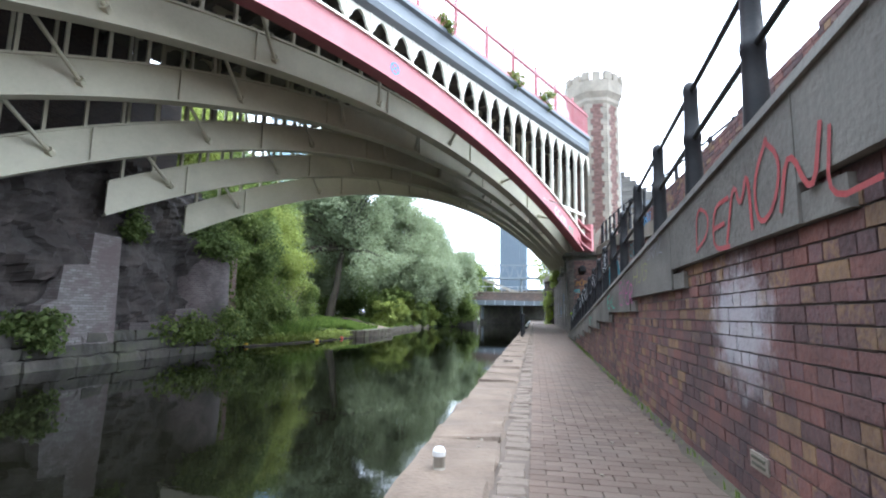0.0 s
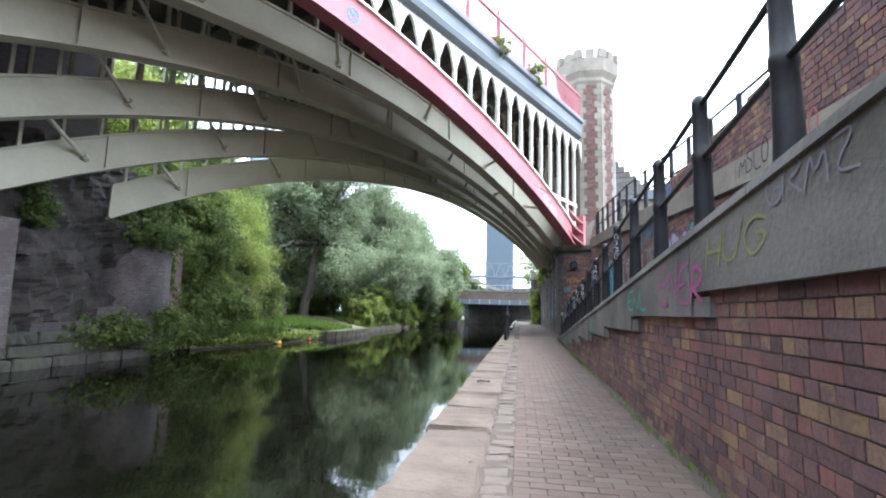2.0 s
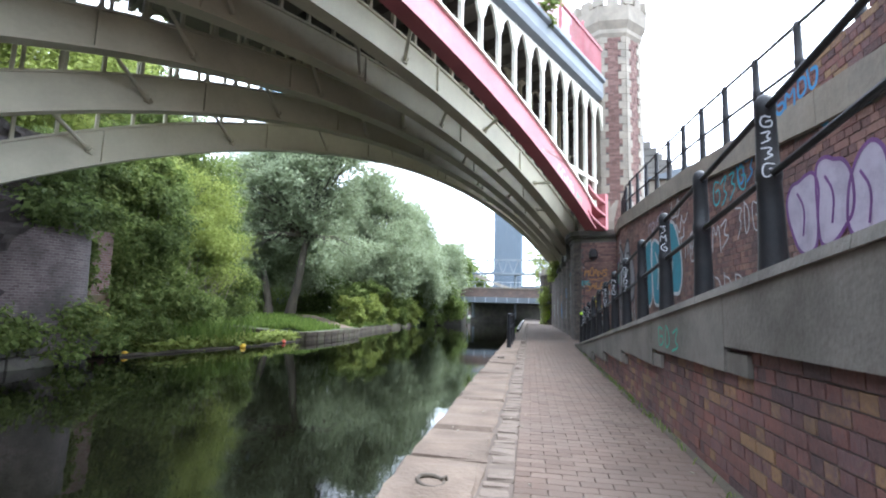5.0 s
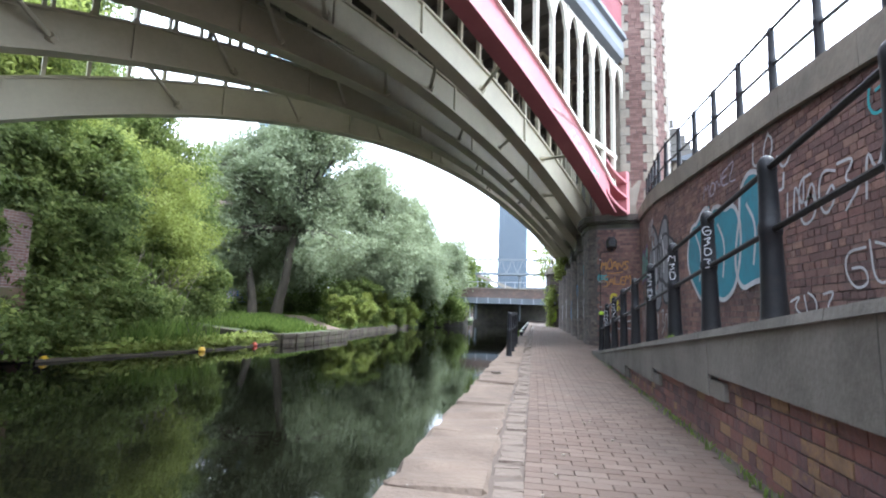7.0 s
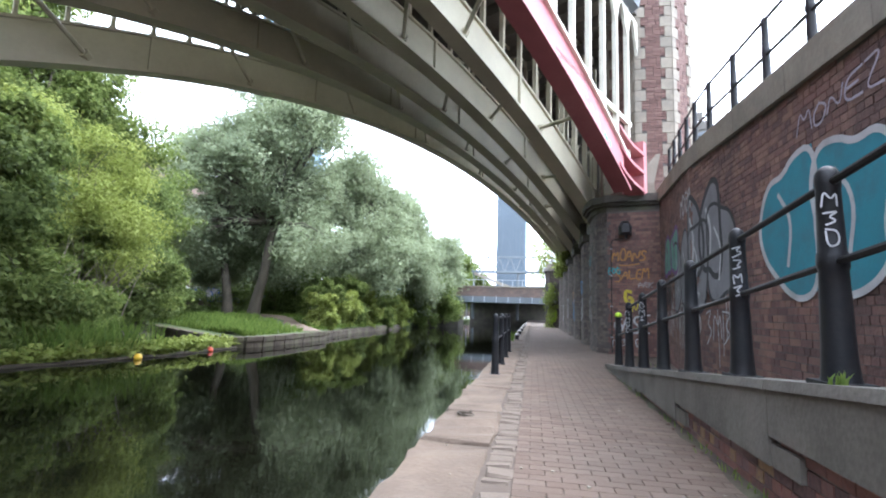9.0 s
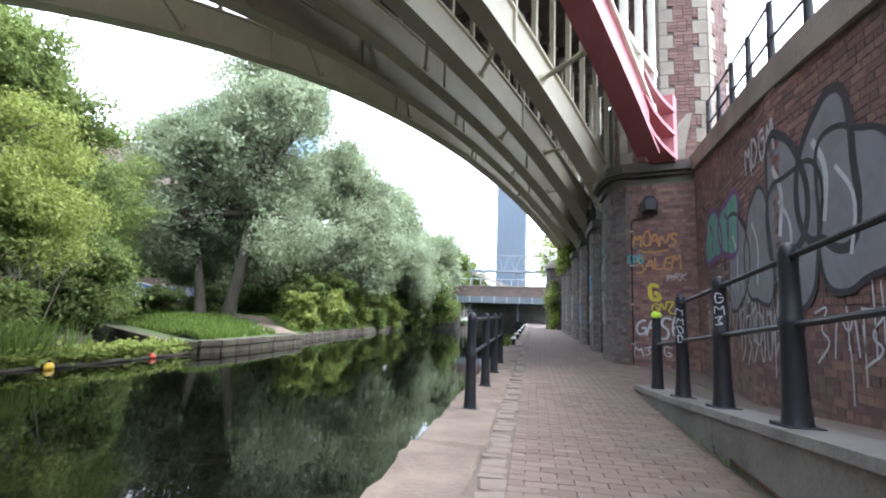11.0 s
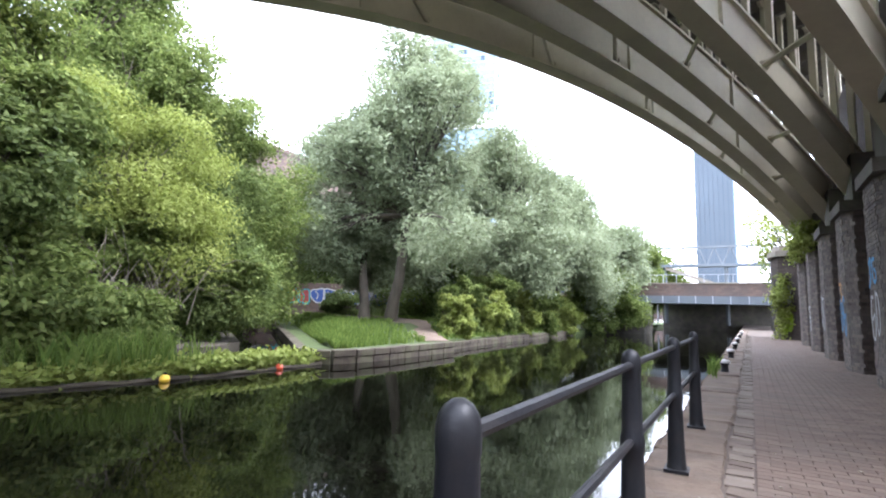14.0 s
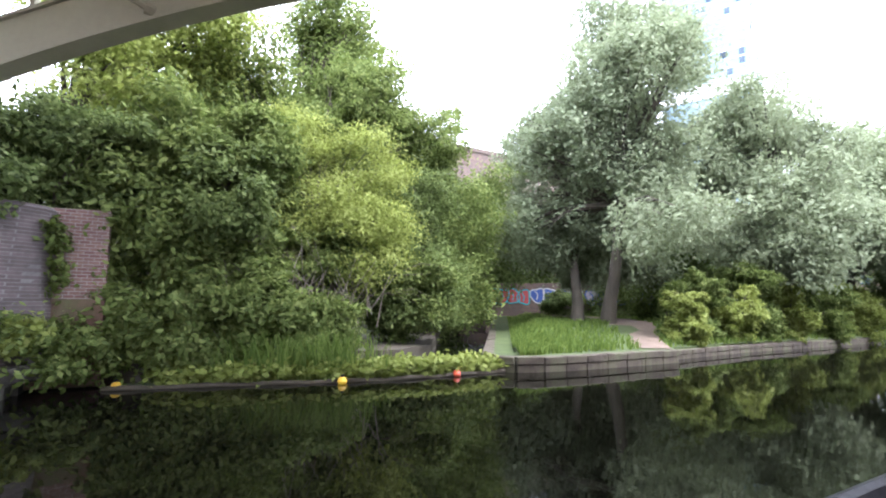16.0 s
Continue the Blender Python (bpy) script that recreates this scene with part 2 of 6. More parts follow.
M["bark"] = material("bark", [(0, (0.035, 0.028, 0.02)), (1, (0.12, 0.10, 0.075))], 0.95, scale=3, fine=18, bump=0.8, stretch=(1, 1, 0.25))
LEAF = dict(rough=0.7, spec=0.2, per="island", bump=0, translucent=0.5, scale=0.5)
M["willow"] = material("silver_willow_leaf", [(0, (0.168, 0.2, 0.112)), (0.5, (0.25, 0.293, 0.172)), (1, (0.33, 0.372, 0.237))], **LEAF)
M["green_leaf"] = material("green_leaf", [(0, (0.055, 0.082, 0.018)), (0.5, (0.14, 0.185, 0.046)), (1, (0.25, 0.3, 0.095))], **LEAF)
M["lime_leaf"] = material("yellow_green_leaf", [(0, (0.14, 0.17, 0.03)), (0.5, (0.265, 0.315, 0.075)), (1, (0.37, 0.42, 0.13))], **LEAF)
M["dark_leaf"] = material("dark_ivy_leaf", [(0, (0.045, 0.068, 0.018)), (0.5, (0.115, 0.155, 0.044)), (1, (0.22, 0.275, 0.095))], **LEAF)
M["grass"] = material("grass_blade", [(0, (0.085, 0.14, 0.028)), (0.5, (0.15, 0.22, 0.045)), (1, (0.23, 0.3, 0.075))], **LEAF)
M["turf"] = material("turf", [(0, (0.03, 0.045, 0.012)), (0.6, (0.06, 0.085, 0.022)), (1, (0.1, 0.11, 0.045))], 0.95, scale=1.2, fine=30, bump=0.6)
M["yellow"] = material("yellow_plastic", [(0, (0.6, 0.36, 0.02)), (1, (0.75, 0.5, 0.04))], 0.45, bump=0)
M["orange"] = material("red_plastic", [(0, (0.5, 0.06, 0.025)), (1, (0.65, 0.12, 0.04))], 0.45, bump=0)
M["lamp_black"] = material("black_plastic", [(0, (0.012, 0.012, 0.014)), (1, (0.03, 0.03, 0.034))], 0.35, bump=0)
M["steel"] = material("galvanised_steel", [(0, (0.3, 0.32, 0.34)), (1, (0.45, 0.47, 0.5))], 0.5, metal=0.4, bump=0.05)
M["white_paint"] = material("white_paint", [(0, (0.6, 0.6, 0.58)), (1, (0.8, 0.8, 0.78))], 0.6, bump=0.1, fine=25)
M["glass_blue"] = material("blue_glass_facade", [(0, (0.04, 0.06, 0.08)), (1, (0.07, 0.098, 0.125))], 0.3, scale=0.06, fine=0.4, bump=0)
M["glass_pale"] = material("pale_blue_cladding", [(0, (0.15, 0.24, 0.31)), (1, (0.23, 0.33, 0.4))], 0.35, scale=0.05, fine=0.4, bump=0)
M["glass_dark"] = material("dark_window", [(0, (0.03, 0.05, 0.07)), (1, (0.08, 0.12, 0.16))], 0.2, bump=0)


def paint(name, colour, rough=0.75):
    return material("spray_" + name, [(0, tuple(c * 0.8 for c in colour)), (1, colour)], rough, scale=3, fine=60, bump=0.15, stain=tuple(c * 0.45 + 0.03 for c in colour), stain_scale=4, stain_amount=0.6)


for key, col in {"white": (0.52, 0.53, 0.55), "teal": (0.035, 0.235, 0.31), "purple": (0.15, 0.06, 0.2), "mint": (0.13, 0.33, 0.26), "orange_p": (0.5, 0.25, 0.07),
                 "red_p": (0.42, 0.08, 0.08), "magenta": (0.36, 0.08, 0.22), "green_p": (0.05, 0.36, 0.25), "black_p": (0.02, 0.02, 0.025), "yellow_p": (0.62, 0.52, 0.05),
                 "cyan": (0.06, 0.4, 0.45), "lilac": (0.42, 0.38, 0.46), "blue_p": (0.06, 0.12, 0.4), "grey_p": (0.21, 0.21, 0.23), "faint_yellow": (0.26, 0.26, 0.09), "lime_p": (0.4, 0.6, 0.03), "sky_p": (0.06, 0.30, 0.62)}.items():
    M[key] = paint(key, col)

# water: dark, still, with faint ripples
water_m = bpy.data.materials.new("canal_water")
water_m.use_nodes = True
wt = water_m.node_tree
wb = wt.nodes["Principled BSDF"]
wb.inputs["Base Color"].default_value = (0.0035, 0.0035, 0.002, 1)
wb.inputs["Roughness"].default_value, wb.inputs["IOR"].default_value = 0.02, 1.33
wg, wm, wnz, wbp = wt.nodes.new("ShaderNodeNewGeometry"), wt.nodes.new("ShaderNodeMapping"), wt.nodes.new("ShaderNodeTexNoise"), wt.nodes.new("ShaderNodeBump")
wm.inputs["Scale"].default_value = (1.0, 1.6, 1.0)
wnz.inputs["Scale"].default_value, wnz.inputs["Detail"].default_value = 1.8, 3
wbp.inputs["Strength"].default_value, wbp.inputs["Distance"].default_value = 0.09, 0.02
wt.links.new(wg.outputs["Position"], wm.inputs["Vector"])
wt.links.new(wm.outputs["Vector"], wnz.inputs["Vector"])
wt.links.new(wnz.outputs["Fac"], wbp.inputs["Height"])
wt.links.new(wbp.outputs["Normal"], wb.inputs["Normal"])
M["water"] = water_m


# ---- mesh building ----
class Geo:
    """Gathers vertices and faces for one mesh."""

    def __init__(self):
        self.v, self.f = [], []

    def add(self, verts, faces):
        k = len(self.v)
        self.v.extend(tuple(p) for p in verts)
        self.f.extend(tuple(k + i for i in f) for f in faces)
        return self

    def box(self, c, s, m=None):
        x, y, z = s[0] / 2, s[1] / 2, s[2] / 2
        pts = [Vector((a * x, b * y, d * z)) for d in (-1, 1) for a, b in ((-1, -1), (1, -1), (1, 1), (-1, 1))]
        pts = [(m @ p if m else p) + Vector(c) for p in pts]
        return self.add(pts, [(3, 2, 1, 0), (4, 5, 6, 7), (0, 1, 5, 4), (1, 2, 6, 5), (2, 3, 7, 6), (3, 0, 4, 7)])

    def prism(self, poly, extr):
        """A flat polygon (3D points) pushed along the vector extr."""
        n, e = len(poly), Vector(extr)
        pts = [Vector(p) for p in poly]
        return self.add(pts + [p + e for p in pts], [tuple(range(n))[::-1], tuple(range(n, 2 * n))] + [(i, (i + 1) % n, n + (i + 1) % n, n + i) for i in range(n)])

    def sweep(self, sections):
        """Joins a row of equal rings of points into a closed bar."""
        n, k = len(sections[0]), len(sections)
        pts = [p for s in sections for p in s]
        faces = [(j * n + i, j * n + (i + 1) % n, (j + 1) * n + (i + 1) % n, (j + 1) * n + i) for j in range(k - 1) for i in range(n)]
        return self.add(pts, faces + [tuple(range(n))[::-1], tuple(range((k - 1) * n, k * n))])

    def tube(self, pts, radii, seg=8):
        pts = [Vector(p) for p in pts]
        if not hasattr(radii, "__len__"):
            radii = [radii] * len(pts)
        rings = []
        for i, p in enumerate(pts):
            d = (pts[min(i + 1, len(pts) - 1)] - pts[max(i - 1, 0)]).normalized()
            a = d.cross(Vector((0, 0, 1)) if abs(d.z) < 0.9 else Vector((1, 0, 0))).normalized()
            b = d.cross(a)
            rings.append([p + radii[i] * (math.cos(q) * a + math.sin(q) * b) for q in (2 * math.pi * s / seg for s in range(seg))])
        return self.sweep(rings)

    def lathe(self, prof, c=(0, 0, 0), seg=12, turn=0.0):
        return self.sweep([[(c[0] + r * math.cos(q), c[1] + r * math.sin(q), c[2] + z) for q in (turn + 2 * math.pi * s / seg for s in range(seg))] for r, z in prof])

    def mesh(self, name):
        me = bpy.data.meshes.new(name)
        me.from_pydata([tuple(p) for p in self.v], [], self.f)
        me.update()
        return me


def shade(me, angle=40):
    me.shade_smooth()
    me.set_sharp_from_angle(angle=radians(angle))
    return me


def part(name, geo, mat, parent=None, label="", smooth=False):
    me = geo if isinstance(geo, bpy.types.Mesh) else geo.mesh(name)
    if smooth:
        shade(me)
    if not me.materials:
        me.materials.append(M[mat])
    ob = new(name, me)
    if parent:
        ob.parent = parent
    if label:
        ob["label"] = label
    return ob


def thing(name, label, category, geo=None, mat=None, at=None, group="", kind="", smooth=False):
    ob = part(name, geo, mat, smooth=smooth) if geo else new(name)
    if at is not None:
        ob.matrix_world = at if isinstance(at, Matrix) else Matrix.Translation(at)
    return tagged(ob, label, category, group, kind)


def structure(name, geo, mat, label, category="", smooth=False):
    return tagged(part(name, geo, mat, smooth=smooth), label, category or name.split("_")[0], kind="structure")


WATER = -0.95


def wall_x(y):
    """The face of the ramp's low wall, slightly askew to the towpath."""
    return 1.15 + 0.023 * y


def ramp_z(y):
    return max(0.04, 0.09 * (24.3 - y))


# ---- ground, water, towpath ----
structure("ground", Geo().add([(-900, -900, -2.2), (900, -900, -2.2), (900, 900, -2.2), (-900, 900, -2.2)], [(0, 1, 2, 3)]), "soil", "dark earth far around and under the canal")
structure("water", Geo().add([(-60, -40, WATER), (-0.7, -40, WATER), (-0.7, 170, WATER), (-60, 170, WATER)], [(0, 1, 2, 3)]), "water", "still dark canal water with faint ripples")
tow = structure("pavement", Geo().box((2.3, 60, -1.073), (6.1, 180, 2.14)), "joint", "sandy bed of the brick towpath beside the canal")

rng = random.Random(4)


def slab_mesh(sx, sy, sz, r, seed, rough=0.012):
    """A worn stone: a bevelled box with an uneven outline, its top at z = 0."""
    bm = bmesh.new()
    bmesh.ops.create_cube(bm, size=1.0)
    for v in bm.verts:
        v.co = Vector((v.co.x * sx, v.co.y * sy, (v.co.z - 0.5) * sz))
    bmesh.ops.bevel(bm, geom=bm.edges[:], offset=r, segments=1, affect="EDGES")
    if sy > 0.9:
        long_ = [e for e in bm.edges if abs(e.verts[0].co.y - e.verts[1].co.y) > 0.6 * sy]
        bmesh.ops.subdivide_edges(bm, edges=long_, cuts=6, use_grid_fill=True)
    q = random.Random(seed)
    for v in bm.verts:
        v.co += Vector([q.uniform(-rough, rough) for _ in range(3)])
    me = bpy.data.meshes.new("stone")
    bm.to_mesh(me)
    bm.free()
    return me


kerb_edge = structure("canal_kerb", Geo().box((-0.49, 60, -0.75), (0.56, 180, 1.3)), "dark_stone", "wet stone wash wall under the coping", "kerb")
slabs = []
for i in range(7):
    ln = (1.55, 1.1, 1.8, 1.35, 0.95, 1.6, 1.25)[i]
    me = slab_mesh(0.60, ln - 0.022, 0.2, 0.03, 40 + i, 0.019)
    me.materials.append(M["stone"])
    slabs.append((ln, me))
y, i = -4.0, 0
while y < 74:
    ln, me = slabs[(i * 3 + i // 5) % 7]
    ob = part("coping_stone", me, "stone", kerb_edge)
    ob.matrix_world = pose(-0.505 + rng.uniform(-0.018, 0.018), y + ln / 2, 0.024 + rng.uniform(-0.008, 0.01), rng.uniform(-0.4, 0.4), rng.uniform(-0.7, 0.7), rng.uniform(-0.4, 0.4) + 180 * (i % 2))
    y, i = y + ln, i + 1

# setts between coping and bricks
setts = []
for i in range(6):
    me = slab_mesh(0.19, (0.13, 0.16, 0.11, 0.2, 0.15, 0.12)[i], 0.1, 0.014, 60 + i, 0.01)
    me.materials.append(M["sett"])
    setts.append(me)
y, k, far = -4.0, 0, Geo()
while y < 60:
    i = rng.randrange(6)
    ln = (0.13, 0.16, 0.11, 0.2, 0.15, 0.12)[i] + 0.016
    m = pose(-0.1 + rng.uniform(-0.025, 0.02), y + ln / 2, rng.uniform(0.002, 0.016), rng.uniform(-2, 2), rng.uniform(-3, 3), rng.uniform(-6, 6))
    if 1.0 < y < 24:
        ob = part("sett", setts[i], "sett", tow)
        ob.matrix_world = m
    else:
        far.box(m.translation - Vector((0, 0, 0.05)), (0.19, ln - 0.016, 0.1), m.to_3x3())
    y += ln
tagged(part("setts", far, "sett", tow), "worn stone setts along the coping", kind="stuff")

# brick paving, courses across the path
PW, PL = 0.107, 0.212
paver = Geo()
x0, y0, b = PL / 2 - 0.0028, PW / 2 - 0.0028, 0.0035
paver.add([(-x0, -y0, -0.05), (x0, -y0, -0.05), (x0, y0, -0.05), (-x0, y0, -0.05), (-x0, -y0, -b), (x0, -y0, -b), (x0, y0, -b), (-x0, y0, -b),
           (-x0 + b, -y0 + b, 0), (x0 - b, -y0 + b, 0), (x0 - b, y0 - b, 0), (-x0 + b, y0 - b, 0)],
          [(0, 1, 5, 4), (1, 2, 6, 5), (2, 3, 7, 6), (3, 0, 4, 7), (4, 5, 9, 8), (5, 6, 10, 9), (6, 7, 11, 10), (7, 4, 8, 11), (8, 9, 10, 11)])
paver_me = paver.mesh("paver")
paver_me.materials.append(M["paver"])
mass, count = Geo(), 0
row, y = 0, -3.0
while y < 58:
    right = (wall_x(y) - 0.05) if y < 24.2 else 2.5
    x = 0.0 + (PL / 2 if row % 2 else 0)
    if row % 2:
        xs = [(PL / 4, 0.5)]
    else:
        xs = []
    while x + PL <= right:
        xs.append((x + PL / 2, 1.0))
        x += PL
    if right - x > 0.05:
        xs.append(((x + right) / 2, (right - x) / PL))
    for xc, w in xs:
        z = rng.uniform(-0.0015, 0.0015) + 0.012
        m = pose(xc, y, z, rng.uniform(-0.3, 0.3), rng.uniform(-0.2, 0.2), rng.uniform(-0.4, 0.4))
        if 2.0 <= y < 6.4 and w == 1.0:
            ob = part("paver", paver_me, "paver", tow)
            ob.matrix_world = m
        else:
            s = Matrix.Diagonal((w, 1, 1, 1))
            mass.add([m @ s @ Vector(p) for p in paver.v], paver.f)
    row, y = row + 1, y + PW
tagged(part("pavers", mass, "paver_mass", tow), "reddish clay brick paving with sandy joints", kind="stuff")
# earth and moss that gathers along the wall's foot
foot = Geo()
pts = [(yy, rng.uniform(0.03, 0.11)) for yy in np.arange(-3, 28.2, 0.3)]
for (ya, wa), (yb, wb2) in zip(pts, pts[1:]):
    xa, xb = (wall_x(ya), wall_x(yb)) if yb < 24.4 else (2.9, 2.9)
    foot.add([(xa - wa, ya, 0.013), (xa, ya, 0.04), (xb, yb, 0.04), (xb - wb2, yb, 0.013)], [(0, 1, 2, 3)])
tagged(structure("dirt_strip", foot, "kerb_brown", "strip of earth and moss at the foot of the wall"), kind="structure")


# ---- brick walls made of bricks ----
BL, BH = 0.226, 0.084
UNIT = Geo().box((0, 0, 0), (1, 1, 1))


def lay_bricks(origin, along, out, length, low, high, place, seed=1, holes=None):
    """Calls place(matrix of a unit box, y, z) for each brick of a face: stretcher and header courses by turns."""
    a, o = Vector(along).normalized(), Vector(out).normalized()
    q = random.Random(seed)
    r, z = 0, 0.0
    zmax = max(high(s * length / 50) for s in range(51))
    while z < zmax:
        head = r % 2 == 1
        w = BL / 2 if head else BL
        s = -w / 2 - 0.03 * (r % 3) if r % 2 else -BL * 0.5 * (r // 2 % 2)
        while s < length:
            c = s + w / 2
            if 0 < c < length and low(c) <= z + 0.01 and z + BH * 0.9 <= high(c) and not (holes and holes(c, z)):
                p = Vector(origin) + a * c + Vector((0, 0, z + BH / 2)) + o * q.uniform(-0.003, 0.003)
                m = Matrix((a, o, Vector((0, 0, 1)))).transposed().to_4x4()
                place(Matrix.Translation(p) @ m @ pose(0, 0, 0, q.uniform(-0.6, 0.6), q.uniform(-0.6, 0.6), q.uniform(-0.5, 0.5)) @ Matrix.Diagonal((w - 0.010 + q.uniform(-0.004, 0.003), 0.05, BH - 0.010 + q.uniform(-0.003, 0.003), 1)), p)
            s += w
        r, z = r + 1, z + BH


# the stepped concrete fascia: each panel has a level underside
PANEL = [(-6.5, 2.12), (-4.35, 1.95), (-2.2, 1.78), (-0.2, 1.61), (1.75, 1.44), (3.9, 1.27), (6.05, 1.1), (8.2, 0.93), (10.3, 0.77), (12.4, 0.6), (14.5, 0.43), (16.6, 0.26), (18.7, 0.09), (20.9, -0.02), (24.3, -0.02)]


def under(y):
    z = PANEL[0][1]
    for yy, zz in PANEL:
        if y >= yy:
            z = zz
    return z


ramp_wall = structure("wall_ramp", Geo().prism([(0, -6.5, -0.2)] + [(0, 24.3, -0.2)] + [p for (ya, z), (yb, _) in zip(PANEL[-2::-1], PANEL[:0:-1]) for p in ((0, yb, z + 0.1), (0, ya, z + 0.1))], (0.3, 0, 0)), "mortar", "low brick retaining wall of the ramp beside the towpath", "wall")
for v in ramp_wall.data.vertices:
    v.co.x += wall_x(v.co.y) + 0.004
unit_me = UNIT.mesh("brick")
unit_me.materials.append(M["brick"])
mass = Geo()


def put(m, p):
    if 1.9 < p.y < 4.6 and p.z < 1.2:
        ob = part("brick", unit_me, "brick", ramp_wall)
        ob.matrix_world = m
    else:
        mass.add([m @ Vector(v) for v in UNIT.v], UNIT.f)


lay_bricks((wall_x(-6.5) + 0.02, -6.5, 0.01), (0.023, 1, 0), (-1, 0, 0), 30.8, lambda c: 0, lambda c: under(c - 6.5) + 0.02, put, 3)
tagged(part("bricks", mass, "brick_mass", ramp_wall), "weathered purple-brown brick courses", kind="stuff")

fascia = structure("fascia", Geo().box((1.55, 10, -0.4), (0.2, 4, 0.1)), "concrete", "stained concrete edge beam along the ramp", "fascia")
for (ya, z), (yb, _) in zip(PANEL, PANEL[1:]):
    poly = [(-0.05, ya + 0.006, z), (-0.05, yb - 0.006, z), (-0.05, yb - 0.006, ramp_z(yb)), (-0.05, ya + 0.006, ramp_z(ya))]
    if z < 0:
        poly = [(-0.05, ya + 0.006, -0.05), (-0.05, yb, -0.05), (-0.05, yb, ramp_z(yb)), (-0.05, ya + 0.006, ramp_z(ya))]
    g = Geo().prism(poly, (0.36, 0, 0))
    # corbel block under the upper end of each panel
    g.prism([(-0.035, ya - 0.32, z), (-0.035, ya + 0.004, z), (-0.035, ya + 0.004, z + 0.13), (-0.035, ya - 0.32, z + 0.13)], (0.3, 0, 0))
    g.v = [(p[0] + wall_x(p[1]), p[1], p[2]) for p in g.v]
    part("panel", g, "concrete", fascia)
kerb = Geo()
for s in range(16):
    ya, yb = -6.5 + s * 1.925, -6.5 + (s + 1) * 1.925 - 0.008
    kerb.add([(wall_x(yy) + dx, yy, ramp_z(yy) + dz) for yy in (ya, yb) for dx, dz in ((-0.07, 0.002), (0.33, 0.002), (0.33, 0.06), (-0.06, 0.06))], [(0, 1, 5, 4), (1, 2, 6, 5), (2, 3, 7, 6), (3, 0, 4, 7), (3, 2, 1, 0), (4, 5, 6, 7)])
structure("trim_ramp_kerb", kerb, "concrete", "worn concrete kerb along the edge of the ramp", "kerb")
ramp = Geo()
ys = [-6.5 + i * 1.5 for i in range(21)] + [24.3, 26.5]
for ya, yb in zip(ys, ys[1:]):
    ramp.add([(wall_x(ya) + 0.3, ya, ramp_z(ya) - 0.03), (3.0, ya, ramp_z(ya) - 0.03), (3.0, yb, ramp_z(yb) - 0.03), (wall_x(yb) + 0.3, yb, ramp_z(yb) - 0.03)], [(0, 1, 2, 3)])
structure("ramp", ramp, "joint", "sloping paved ramp rising beside the towpath")

# ---- the high retaining wall behind the ramp ----
BX = 2.92
BAND = [(-40.0, 2.3), (2.0, 2.45), (7.0, 2.7), (11.7, 3.0), (16.4, 3.47), (22.6, 3.84), (28.2, 4.5)]


def band_z(y):
    """Underside of the stone band that caps the high wall."""
    for (ya, za), (yb, zb) in zip(BAND, BAND[1:]):
        if y <= yb:
            break
    return za + (zb - za) * (y - ya) / (yb - ya)


def back_x(y):
    """The high wall's face: straight, then slanting back to meet the pier."""
    return BX + max(0.0, y - 22.6) * 0.15


def slant(ob):
    """Bends a mesh that was laid straight so that it follows the high wall."""
    for v in ob.data.vertices:
        v.co.x += back_x(v.co.y) - BX
    return ob


def back_low(y):
    return ramp_z(y) - 0.2 if y < 24.3 else 0.0


back_core = Geo().prism([(BX + 0.006, -6.5, -0.2), (BX + 0.006, 22.6, -0.2), (BX + 0.006, 22.6, band_z(22.6) + 0.1), (BX + 0.006, 16.4, band_z(16.4) + 0.1), (BX + 0.006, 11.7, band_z(11.7) + 0.1), (BX + 0.006, 7.0, band_z(7.0) + 0.1), (BX + 0.006, 2.0, band_z(2.0) + 0.1), (BX + 0.006, -6.5, band_z(-6.5) + 0.1)], (1.3, 0, 0))
back_core.prism([(BX + 0.006, 22.6, -0.2), (BX + 0.006, 28.2, -0.2), (BX + 0.006, 28.2, band_z(28.2) + 0.1), (BX + 0.006, 22.6, band_z(22.6) + 0.1)], (1.3, 0, 0))
back_wall = structure("wall_back", back_core, "mortar", "high sooty brick retaining wall covered in graffiti", "wall")
slant(back_wall)
mass2 = Geo()
lay_bricks((BX + 0.02, -6.5, 0.0), (0, 1, 0), (-1, 0, 0), 34.6, lambda c: ramp_z(c - 6.5) - 0.15, lambda c: band_z(c - 6.5) + 0.02, lambda m, p: mass2.add([m @ Vector(v) for v in UNIT.v], UNIT.f), 9)
tagged(slant(part("bricks", mass2, "brick_red", back_wall)), "dark red brick courses", kind="stuff")
band = structure("trim_stone_band", Geo().box((BX + 0.3, -4, band_z(0) - 0.3), (0.1, 0.1, 0.1)), "pale_stone", "weathered stone coping band on the high wall", "coping")
y = -6.5
while y < 28.4:
    yb = min(y + 1.42, 28.6)
    g = Geo().prism([(BX - 0.06, y + 0.005, band_z(y)), (BX - 0.06, yb - 0.005, band_z(yb)), (BX - 0.06, yb - 0.005, band_z(yb) + 0.36), (BX - 0.06, y + 0.005, band_z(y) + 0.36)], (0.7, 0, 0))
    slant(part("coping_block", g, "pale_stone", band))
    y = yb
